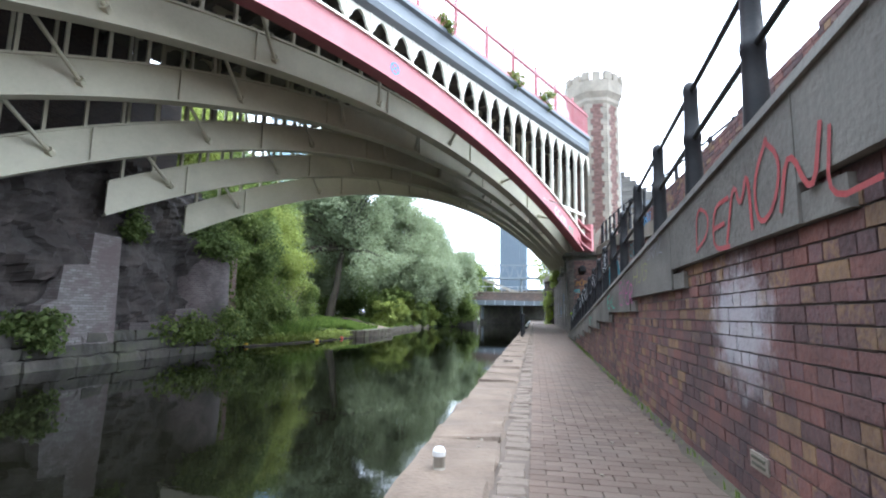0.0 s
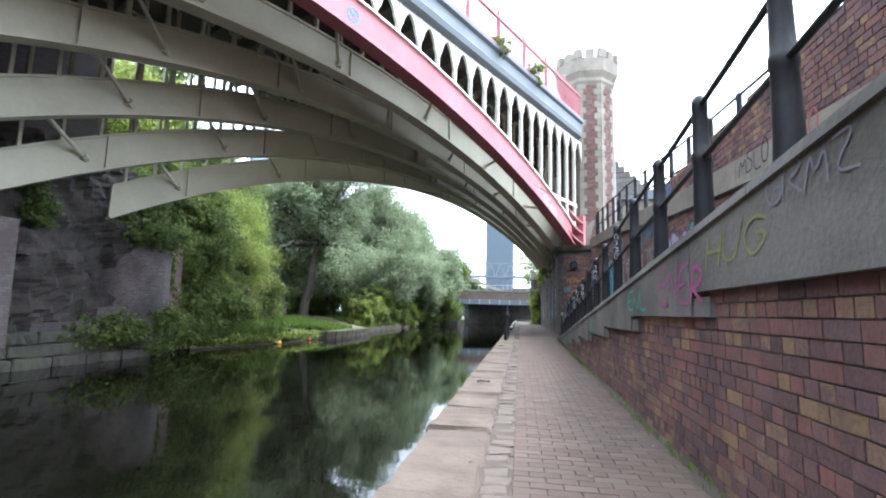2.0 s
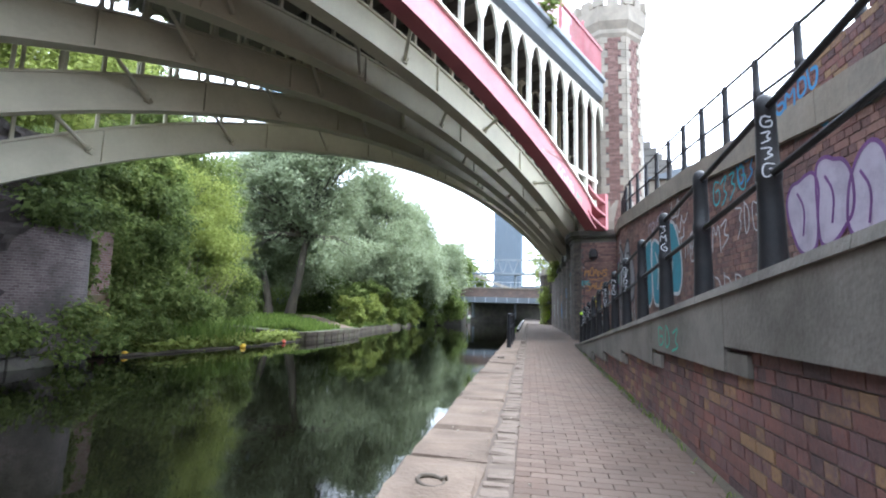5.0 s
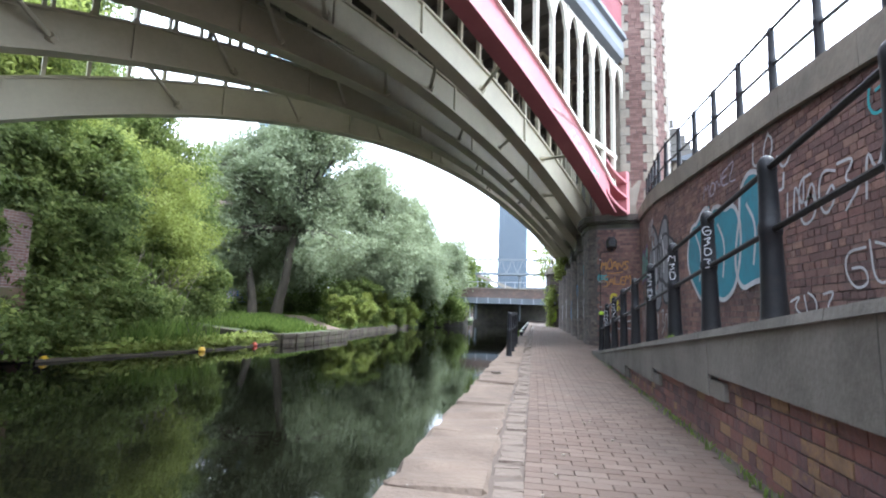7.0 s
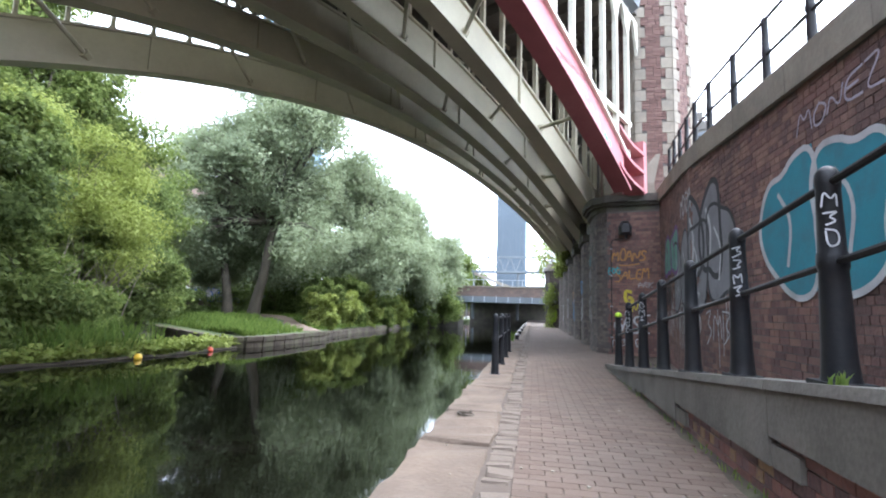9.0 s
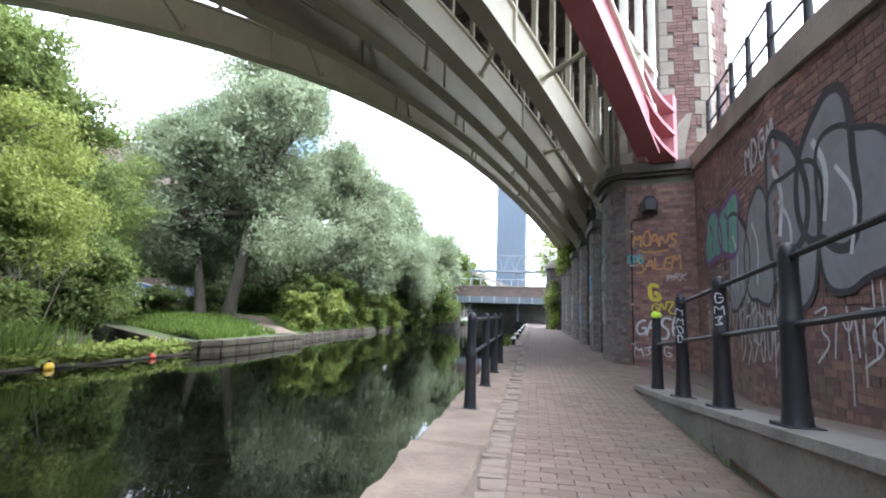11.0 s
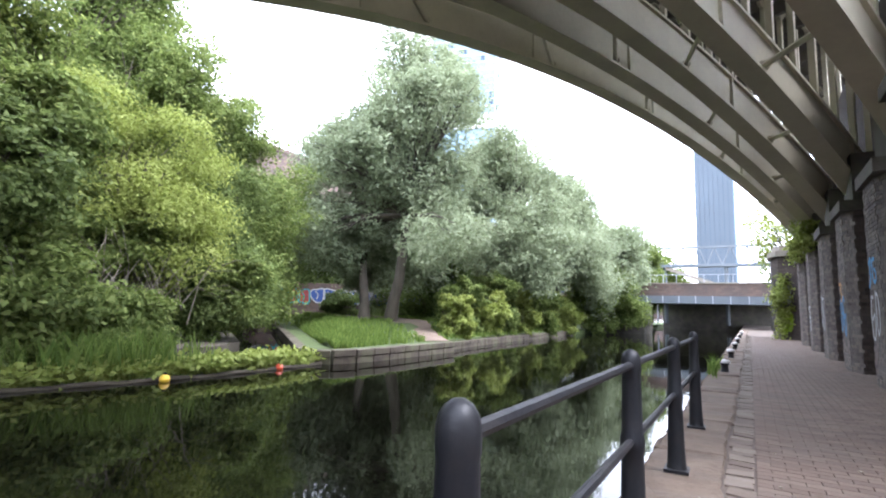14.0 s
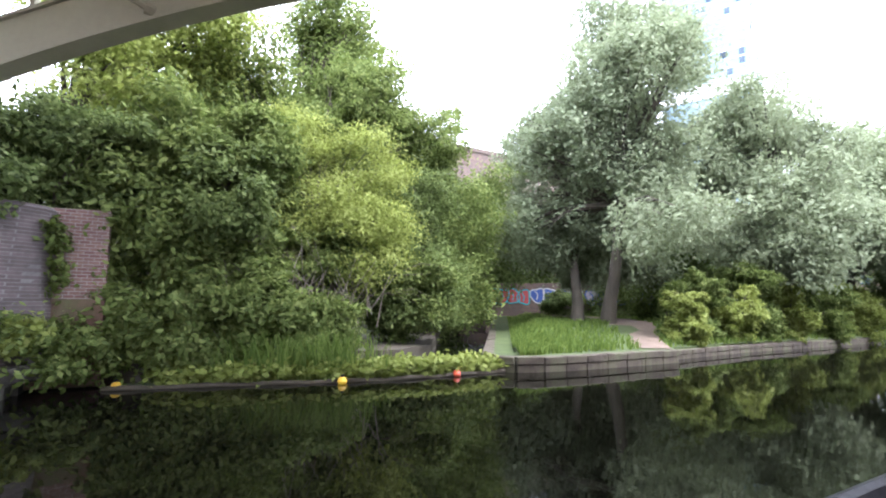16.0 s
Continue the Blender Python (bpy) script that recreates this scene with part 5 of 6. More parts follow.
# ivy over the abutment and the wing wall, bushes over the bridge end
for i, (x, y, z, r, h, n, m, lab) in enumerate(((-15.3, 19.7, 3.9, 1.3, 0.9, 700, "dark_leaf", "dark ivy hanging over the end of the wall"), (-15.35, 21.2, 2.2, 0.35, 0.9, 130, "green_leaf", "thin ivy climbing the brick wing wall"), (-16.3, 25.2, 4.6, 1.6, 1.8, 800, "dark_leaf", "dense ivy on the bank"), (-14.5, 11.3, 0.3, 0.65, 0.75, 220, "dark_leaf", "weeds growing on the mossy plinth"), (-14.9, 17.6, 0.1, 1.2, 0.5, 320, "green_leaf", "weeds growing on the mossy plinth"), (-14.9, 20.4, 0.0, 1.3, 0.9, 560, "green_leaf", "leafy weeds at the waterline"), (-15.0, 14.9, 4.2, 0.5, 0.7, 130, "dark_leaf", "tuft of ivy under an arch rib"), (-14.8, 8, 0.2, 1.2, 0.5, 300, "green_leaf", "weeds growing on the mossy plinth"), (-15.1, 21.9, -0.1, 0.8, 0.7, 420, "green_leaf", "leafy weeds at the foot of the wing wall"), (-15.1, 20.8, 0.3, 0.7, 0.6, 300, "lime_leaf", "mossy weeds at the foot of the wing wall"))):
    c, face = clumps([(x, y, z, r, h)], n, 9, 90 + i, 0.2)
    thing("ivy" if "ivy" in lab else "weeds", lab, "plant", leaf_mesh("leaves", c - np.array((x, y, z)), 0.09, m, 120 + i, 1.6, 0.3, face), m, at=(x, y, z))
# floating reed bed behind the boom
r = np.random.default_rng(7)


def blades(name, pts, h, mat, label, category, kind="", w=0.018):
    n = len(pts)
    hh = h * r.uniform(0.5, 1.15, n)
    a = r.uniform(0, 6.28, n)
    lean = r.normal(size=(n, 2)) * hh[:, None] * 0.28
    side = np.stack([np.cos(a), np.sin(a), np.zeros(n)], 1) * w
    top = pts + np.concatenate([lean, hh[:, None]], 1)
    mid = pts + np.concatenate([lean * 0.3, hh[:, None] * 0.6], 1)
    v = np.stack([pts - side, pts + side, mid + side * 0.8, top, mid - side * 0.8], 1).reshape(-1, 3)
    me = bpy.data.meshes.new(name)
    me.from_pydata(v.tolist(), [], [tuple(range(5 * i, 5 * i + 5)) for i in range(n)])
    me.materials.append(M[mat])
    return thing(name, label, category, me, mat, kind=kind)


def bed(t):
    """A line along the floating boom, from the wing wall to the island's tip."""
    return np.stack([-15.0 + 1.5 * np.clip(t * 1.6, 0, 1), 22.6 + 11.3 * t, np.full_like(t, WATER)], 1)


t = r.uniform(0.12, 0.98, 2600)
pts = bed(t) + np.stack([-np.abs(r.normal(0.3, 0.45, 2600)), r.normal(0, 0.2, 2600), np.full(2600, 0.08)], 1)
c = np.repeat(pts, 4, 0) + r.normal(size=(10400, 3)) * np.array([0.13, 0.13, 0.12]) + np.array([0, 0, 0.22])
thing("water_plants", "low bright green plants growing on the floating boom", "plant", leaf_mesh("leaves", c, 0.1, "lime_leaf", 5, 1.4, 0.0, np.tile([0.3, -0.2, 1.0], (len(c), 1))), "lime_leaf", kind="stuff")
t = r.normal(0.42, 0.1, 700)
blades("reeds", bed(t) + np.stack([-np.abs(r.normal(0.35, 0.4, 700)), r.normal(0, 0.2, 700), np.full(700, 0.05)], 1), 1.35, "grass", "tall green reeds on the floating boom", "reeds", "stuff")
g = Geo()
g.tube([tuple(p) for p in bed(np.linspace(0, 1, 40)) + np.stack([np.full(40, 0.12), np.zeros(40), 0.03 + 0.02 * np.sin(np.arange(40))], 1)], 0.07, 7)
thing("floating_boom", "dark floating boom along the plant bed", "boom", g, "soil")
g = Geo()
land_p = [tuple(p) for p in bed(np.linspace(0.02, 0.98, 20))]
for a, b_ in zip(land_p, land_p[1:]):
    g.add([(a[0], a[1], WATER + 0.03), (b_[0], b_[1], WATER + 0.03), (b_[0] - 1.6, b_[1], WATER + 0.05), (a[0] - 1.6, a[1], WATER + 0.05)], [(0, 1, 2, 3)])
thing("silt_bed", "matted silt and roots behind the boom", "plant bed", g, "turf")
for i, (x, y, m) in enumerate(((-13.45, 28.3, "yellow"), (-13.35, 32.0, "orange"), (-14.9, 22.9, "yellow"))):
    b_ = thing("buoy", "yellow plastic float on the boom" if m == "yellow" else "red plastic float on the boom", "buoy", at=(x, y, WATER + 0.06), group="floats along the boom")
    part("float", Geo().lathe([(0.02, -0.14), (0.1, -0.1), (0.14, 0.0), (0.1, 0.1), (0.03, 0.14)], seg=12), m, b_, smooth=True)
    part("ring", Geo().lathe([(0.03, 0.13), (0.05, 0.15), (0.05, 0.18), (0.02, 0.2)], seg=8), "black_iron", b_)
# grass on the island
n = 15000
a, b_ = r.random(n) ** 1.2, r.random(n) ** 1.3
near = np.stack([-13.5 - 0.9 * b_, 34.7 + 33 * b_], 1)
far_ = np.stack([-16 - 36 * np.minimum(1, b_ * 2.2), 36.3 + 27 * np.minimum(1, b_ * 2.2) + 34 * np.maximum(0, b_ - 0.45)], 1)
p = near + (far_ - near) * a[:, None]
d = np.linalg.norm(far_ - near, axis=1) * np.minimum(a, 1 - a)
z = -0.46 + 0.62 * np.minimum(1, d / 6)
line = np.array([(xx, yy, ww) for xx, yy, ww, _ in pp])
keep = np.ones(n, bool)
for (xa, ya, wa), (xb, yb, wb2) in zip(line, line[1:]):
    ab = np.array([xb - xa, yb - ya])
    u_ = np.clip(((p - [xa, ya]) @ ab) / (ab @ ab), 0, 1)
    keep &= np.linalg.norm(p - ([xa, ya] + u_[:, None] * ab), axis=1) > 0.95 * wa
p, z = p[keep], z[keep]
blades("grass", np.concatenate([p, z[:, None]], 1), 0.34, "grass", "rough uncut grass on the island", "grass", "stuff", 0.03)
# small weeds at the foot of the ramp wall
yy = np.concatenate([r.uniform(-1, 27, 260), r.normal(7.5, 1.2, 90), r.normal(14.5, 1.5, 120)])
xx = np.where(yy < 24.3, 1.15 + 0.023 * yy - 0.02 - np.abs(r.normal(0, 0.035, len(yy))), 2.8)
blades("weeds", np.stack([xx, yy, np.full(len(yy), 0.015)], 1), 0.07, "grass", "small weeds and moss along the foot of the wall", "plant", "stuff", 0.006)
# a fern-like tuft at a railing post
blades("weeds", np.stack([r.normal(1.56, 0.02, 18), r.normal(16.0, 0.02, 18), np.full(18, 0.79)], 1), 0.075, "grass", "tuft of weeds growing beside a railing post", "plant", "", 0.01)
# weeds beside the coping
pts = np.stack([r.normal(-0.72, 0.05, 70), r.normal(33.5, 0.6, 70), np.full(70, -0.02)], 1)
blades("weeds", pts, 0.4, "grass", "tuft of weeds at the edge of the coping", "plant", "", 0.015)


# ---- railings ----
def post_mesh(k):
    """A stout cast post with a square foot plate, a taper, a boss for the middle rail and a rounded head; k: how stout."""
    g = Geo().box((0, 0, 0.012), (0.25 * k, 0.25 * k, 0.024))
    g.lathe([(k * r, z) for r, z in ((0.108, 0.024), (0.1, 0.04), (0.094, 0.1), (0.088, 0.2), (0.082, 0.4), (0.077, 0.56), (0.084, 0.575), (0.086, 0.61), (0.083, 0.64), (0.075, 0.655), (0.07, 0.8), (0.066, 0.97), (0.07, 0.985), (0.07, 1.03), (0.062, 1.06), (0.045, 1.08), (0.02, 1.093), (0.004, 1.095))], seg=14)
    me = shade(g.mesh("post"))
    me.materials.append(M["black_iron"])
    return me


def railing(name, feet, tops, label, height=1.0, first_top=0, stout=0.84):
    """Cast posts at the feet, with a round rail between each pair at the heights given; first_top: pairs that lack the top rail."""
    ob = thing(name, label, "railing", at=feet[0])
    inv = Matrix.Translation(-Vector(feet[0]))
    post = post_mesh(stout)
    for i, f in enumerate(feet):
        p = part("post", post, "black_iron", ob)
        p.matrix_basis = inv @ Matrix.Translation(f) @ Matrix.Rotation(0.02 * (i % 5), 4, "Z") @ Matrix.Diagonal((1, 1, height * (0.92 if first_top and i == 0 else 1.0), 1))
    for j, h in enumerate(tops):
        for i, (a, b_) in enumerate(zip(feet, feet[1:])):
            if j == 0 and i < first_top:
                continue
            g = Geo().tube([Vector(a) + Vector((0, 0, h)) - Vector(feet[0]), Vector(b_) + Vector((0, 0, h)) - Vector(feet[0])], 0.021, 8)
            part("rail", g, "black_iron", ob, smooth=True)
    return ob


feet = []
for k in range(26):
    y = 23.62 - 1.243 * k
    feet.append((wall_x(y) + 0.12, y, ramp_z(y) + 0.05))
railing("ramp_railing", feet, (1.04, 0.62), "black cast-iron railing along the ramp's edge", 1.04, 1)
railing("canal_railing", [(-0.52, 21.95, 0.02), (-0.53, 23.75, 0.02), (-0.54, 25.5, 0.02), (-0.55, 27.3, 0.02)], (0.98, 0.6), "short black cast-iron railing at the canal edge", 0.97, 0, 0.72)
uf = [(back_x(27.4 - 1.05 * k) + 0.22, 27.4 - 1.05 * k, band_z(27.4 - 1.05 * k) + 0.35) for k in range(26)]
railing("upper_railing", uf, (1.08, 0.58), "dark iron railing on top of the high wall", 1.03, 0, 0.62)

# small yellow-green cap left on the end post
c = Vector(feet[0]) + Vector((0, 0, 1.03))
g = Geo().lathe([(0.062, -0.05), (0.074, -0.03), (0.07, 0.0), (0.05, 0.03), (0.02, 0.04)], c, 7)
thing("plastic_cap", "crumpled lime-green wrapper stuck on the end post", "litter", g, "lime_p")

# ---- fittings on the pier ----
lamp = thing("bulkhead_lamp", "black plastic bulkhead lamp on the brick pier", "lamp", at=(2.78, 28.2, 3.7))
part("housing", Geo().add([(x * s_, -0.02 - d, z * s_) for s_, d in ((1.0, 0.0), (1.0, 0.06), (0.62, 0.16)) for x, z in ((-0.17, -0.2), (0.17, -0.2), (0.19, 0.06), (0.1, 0.22), (-0.1, 0.22), (-0.19, 0.06))],
                          [tuple(range(5, -1, -1))] + [(j * 6 + i, j * 6 + (i + 1) % 6, j * 6 + 6 + (i + 1) % 6, j * 6 + 6 + i) for j in range(2) for i in range(6)] + [tuple(range(12, 18))]), "lamp_black", lamp)
part("gland", Geo().lathe([(0.04, -0.3), (0.045, -0.22), (0.03, -0.2)], (0.02, -0.06, 0), 8), "lamp_black", lamp)
conduit = thing("conduit", "grey metal conduit running down the pier", "conduit", Geo().tube([(2.72, 28.17, 3.4), (2.42, 28.27, 3.36), (2.4, 28.28, 3.3), (2.4, 28.28, 0.05)], 0.016, 6), "black_iron")
for z in (0.5, 1.4, 2.3, 3.1):
    part("clip", Geo().box((2.4, 28.28, z), (0.07, 0.03, 0.03)), "steel", conduit)

# ---- things on the coping ----
g = Geo().lathe([(0.055, 0.0), (0.05, 0.02), (0.038, 0.03), (0.036, 0.11), (0.04, 0.125), (0.03, 0.14), (0.004, 0.145)], seg=10)
stub = thing("mooring_pin", "short white-topped mooring pin on the coping", "bollard", at=(-0.575, 2.72, 0.015))
part("pin", g, "pale_stone", stub, smooth=True)
part("cap", Geo().lathe([(0.043, 0.1), (0.043, 0.13), (0.03, 0.15), (0.004, 0.152)], seg=10), "white_paint", stub, "flaking white paint")
for i, (x, y) in enumerate(((-0.52, 10.0), (-0.55, 18.5))):
    ob = thing("mooring_ring", "rusty iron mooring ring lying on the coping", "ring", at=pose(x, y, 0.035, 8, 5, 30 + 40 * i), group="mooring rings")
    part("ring", Geo().sweep([[(math.cos(a) * (0.085 + 0.013 * math.cos(b_)), math.sin(a) * (0.085 + 0.013 * math.cos(b_)), 0.013 * math.sin(b_)) for b_ in np.linspace(0, 2 * math.pi, 7)[:-1]] for a in np.linspace(0, 2 * math.pi, 25)]), "bark", ob, smooth=True)
    part("staple", Geo().tube([(0.07, 0, -0.03), (0.075, 0, 0.02), (0.1, 0, 0.03), (0.12, 0, -0.03)], 0.011, 6), "bark", ob)
q = random.Random(31)
for i, y in enumerate((33.8, 38.0, 42.5, 47.5, 53, 59)):
    ob = thing("bollard", "small dark mooring bollard with a white top", "bollard", at=(-0.52, y, 0.01), group="bollards along the coping")
    part("stem", Geo().lathe([(0.1, 0), (0.075, 0.05), (0.07, 0.16), (0.1, 0.2)], seg=10), "black_iron", ob, smooth=True)
    part("top", Geo().lathe([(0.1, 0.2), (0.11, 0.23), (0.09, 0.27), (0.01, 0.285)], seg=10), "white_paint", ob, smooth=True)
plate = thing("wall_plate", "small pale cast plate with two lines of worn lettering", "sign", at=(wall_x(2.41) - 0.012, 2.41, 0.29))
part("plate", Geo().box((0, 0, 0), (0.014, 0.2, 0.085)), "pale_stone", plate)
for z in (0.018, -0.016):
    part("letter_line", Geo().box((-0.009, 0, z), (0.004, 0.15, 0.016)), "dark_stone", plate)
g = Geo()
for i in range(160):
    x, y, s_ = q.uniform(-0.75, 1.4), q.uniform(1, 27), q.uniform(0.006, 0.02)
    if y < 24 and x > wall_x(y) - 0.06:
        continue
    g.box((x, y, 0.02 + s_ / 4), (s_ * 1.4, s_, s_ / 2), Matrix.Rotation(q.uniform(0, 3), 3, "Z"))
thing("grit", "scattered grit and dry leaves on the path", "litter", g, "pale_stone", kind="stuff")

# ---- street lamp and aerial by the tower ----
sl = thing("street_lamp", "swan-neck street lamp beyond the high wall", "street lamp", at=(5.3, 30, 4.5))
part("pole", Geo().tube([(0, 0, 0), (0, 0, 5.6), (-0.03, 0, 6.0), (-0.25, 0, 6.2), (-0.5, 0, 6.05), (-0.55, 0, 5.8)], 0.045, 7), "steel", sl, smooth=True)
part("shade", Geo().lathe([(0.05, 5.8), (0.09, 5.7), (0.3, 5.52), (0.3, 5.47), (0.02, 5.5)], (-0.55, 0, 0), 14), "steel", sl, smooth=True)
ae = thing("aerial", "thin aerial mast on top of the tower", "aerial", at=(TX - 0.9, TY, 15.1))
part("mast", Geo().tube([(0, 0, 0), (0, 0, 5.2)], 0.03, 6), "steel", ae)
for z, w in ((2.4, 0.5), (3.0, 0.35), (3.6, 0.28), (4.2, 0.22)):
    part("element", Geo().tube([(-w, 0, z), (w * 0.6, 0, z + 0.02)], 0.014, 5), "steel", ae)
sp = thing("sign_pole", "grey sign pole above the ramp wall", "pole", at=(3.5, 3.4, 2.4))
part("pole", Geo().tube([(0, 0, 0), (0, 0, 3.2)], 0.05, 8), "steel", sp)
part("sign", Geo().box((0, -0.04, 2.95), (0.34, 0.03, 0.46)), "blue_iron", sp)
house = thing("gatehouse", "pale panelled building beyond the tower", "building", at=(9.5, 38, 4))
part("wall", Geo().box((0, 0, 2.2), (6, 8, 4.6)), "pale_stone", house)
part("roof", Geo().prism([(-3.3, -4.3, 4.5), (3.3, -4.3, 4.5), (0, -4.3, 5.5)], (0, 8.6, 0)), "blue_iron", house)
for i in range(3):
    part("window", Geo().box((-3.01, -2.5 + 2.5 * i, 2.9), (0.06, 1.2, 1.4)), "glass_dark", house)

# ---- far end of the canal ----
fb = thing("canal_bridge", "low flat bridge with steel beam and brick parapet", "bridge", at=(0, 0, 0))
part("beam", Geo().box((-3.5, 77, 2.75), (16, 4, 0.75)), "blue_iron", fb, "grey steel edge beam")
for i in range(9):
    part("rib_plate", Geo().box((-9 + 1.5 * i, 74.97, 2.75), (0.09, 0.1, 0.74)), "steel", fb)
part("parapet", Geo().box((-3.5, 75.6, 3.75), (16, 0.5, 1.25)), "via_brick", fb, "red brick parapet")
part("coping", Geo().box((-3.5, 75.6, 4.42), (16.2, 0.7, 0.12)), "pale_stone", fb)
part("left_abutment", Geo().box((-11.4, 78, 0.7), (4, 5, 3.5)), "dark_stone", fb)
part("right_abutment", Geo().box((3.4, 78, 1.1), (3.2, 6, 2.9)), "dark_stone", fb)
for i in range(12):
    part("rail_post", Geo().box((-10 + 1.25 * i, 75.6, 4.9), (0.06, 0.06, 0.85)), "steel", fb)
part("hand_rail", Geo().box((-3.5, 75.6, 5.3), (16, 0.06, 0.06)), "steel", fb)
# dark wall and cover, both added to make the shade under the bridge
tn = structure("tunnel_end", Geo().box((-3.5, 104, 1.2), (16, 1, 5)), "dark_stone", "dark wall added to stand for the shade under the far bridge", "wall")
structure("tunnel_cover", Geo().box((-3.5, 92, 3.2), (16, 23, 0.5)), "dark_stone", "dark cover added to deepen the shade under the far bridge", "ceiling")
ft = thing("truss_footbridge", "pale steel lattice footbridge high over the canal", "bridge", at=(0, 100, 8.4))
for z in (0.0, 2.7):
    part("chord", Geo().box((-6, 0, z), (18, 0.3, 0.3)), "blue_iron", ft)
part("deck", Geo().box((-6, 0.8, 0.05), (18, 1.6, 0.4)), "blue_iron", ft)
for i in range(9):
    a, b_ = Vector((-15 + 2 * i, 0, 0)), Vector((-14 + 2 * i, 0, 2.7))
    part("brace", Geo().tube([a, b_], 0.09, 5), "blue_iron", ft)
    part("brace", Geo().tube([b_, Vector((-13 + 2 * i, 0, 0))], 0.09, 5), "blue_iron", ft)
for x in (-10.6, -2.6):
    part("column", Geo().tube([(x, 0.6, -8.5), (x, 0.6, 0)], 0.25, 8), "blue_iron", ft)
part("stair", Geo().prism([(-10.5, 0, 0), (-10.5, 0, -0.5), (-1, 0, -4.2), (-1, 0, -3.6)], (0, 1.6, 0)), "pale_stone", ft, "pale sloping stair flight")
for x, y, h in ((-12.2, 96, 13.5), (-11.4, 98, 11)):
    thing("mast", "tall thin steel mast beside the footbridge", "pole", Geo().tube([(x, y, 0), (x, y, h)], 0.14, 6), "steel", group="masts by the footbridge")
# blue glass tower, floor by floor
bt = thing("glass_tower", "tall blue glass tower far down the canal", "building", at=(-8.6, 205, 0))
part("core", Geo().box((0, 0, 40), (11, 11, 80)), "glass_dark", bt)
for i in range(8):
    part("mullion_bay", Geo().box((-4.83 + 1.38 * i, -5.62, 40), (1.2, 0.3, 80)), "glass_blue", bt)
part("side_bay", Geo().box((5.7, 0, 40), (0.4, 10.4, 80)), "glass_pale", bt)
wt_ = thing("pale_tower", "tall pale blue glass tower rising behind the trees", "building", at=pose(-120, 232, 0, 0, 0, 22))
part("core", Geo().box((0, 0, 100), (30, 60, 200)), "glass_pale", wt_)
part("base_storey", Geo().box((0, 0, 86), (31, 61, 6)), "white_paint", wt_)
q = random.Random(3)
win = Geo().box((0, 0, 0), (0.4, 1.8, 2.4)).mesh("window")
win.materials.append(M["glass_dark"])
for i in range(240):
    side = q.random() < 0.6
    f, k = q.randrange(14), q.randrange(28)
    ob = part("window", win, "glass_dark", wt_)
    ob.matrix_basis = pose(15.1, -28 + f * 4.2, 92 + k * 3.6, 0, 0, 0) if side else pose(-14 + f * 2.1, -30.1, 92 + k * 3.6, 0, 0, 90)
for i in range(29):
    part("floor_band", Geo().box((0, 0, 90 + i * 3.6), (30.3, 60.3, 0.35)), "white_paint", wt_)
# far blocks and woods that close the horizon
for i, (x, y, w, d_, h, m) in enumerate(((-30, 150, 26, 16, 11, "via_brick"), (2, 150, 30, 12, 8, "via_brick"), (30, 120, 24, 30, 14, "via_brick"), (-75, 130, 30, 20, 12, "pale_stone"))):
    b_ = thing("far_building", "plain low city block in the distance", "building", at=(x, y, 0), group="far city blocks")
    part("wall", Geo().box((0, 0, h / 2), (w, d_, h)), m, b_)
    part("roof", Geo().box((0, 0, h + 0.25), (w + 0.6, d_ + 0.6, 0.5)), "blue_iron", b_)
    for k in range(6):
        part("window", Geo().box((-w / 2 + (k + 0.5) * w / 6, -d_ / 2 - 0.02, h * 0.62), (w / 14, 0.1, 1.8)), "glass_dark", b_)
tree("birch_tree", (2.4, 62, 0.2), 9, blob_cloud((1.3, 61, 7.2), 2.2, 3.2, 10, 81, 0.34), 160, 9, 0.13, "lime_leaf", "young birch leaning over the towpath", trunk=0.12, seed=82, spread=0.4)
tree("birch_tree", (4.4, 72, 0.2), 10, blob_cloud((3.2, 70, 7), 3.0, 4.0, 11, 83, 0.36), 260, 10, 0.16, "green_leaf", "green tree beside the towpath", trunk=0.14, seed=84, spread=0.4)
for i, (x, y, z, r_, h) in enumerate(((1.5, 54.9, 2.2, 0.5, 1.9), (2.2, 48.6, 4.6, 0.5, 0.8), (2.1, 44.3, 4.5, 0.4, 0.6))):
    c, face = clumps([(x, y, z, r_, h)], 220, 8, 300 + i, 0.15)
    thing("ivy", "green ivy hanging on a bridge pier", "plant", leaf_mesh("leaves", c - np.array((x, y, z)), 0.09, "lime_leaf", 330 + i, 1.6, 0.3, face), "lime_leaf", at=(x, y, z))
for i, (s_, z) in enumerate(((12.5, 1.3), (17.5, 1.4), (20.6, 1.2), (8.0, 1.2))):
    p_ = bp(RIBS[0][0] - 0.3, s_, DECK + 1.2)
    c, face = clumps([(p_.x, p_.y, p_.z, 0.35, 0.45)], 60, 7, 350 + i, 0.14)
    thing("weeds", "weeds sprouting from the bridge parapet", "plant", leaf_mesh("leaves", c - np.array(p_), 0.08, "green_leaf", 360 + i, 1.6, 0.3, face), "green_leaf", at=p_)


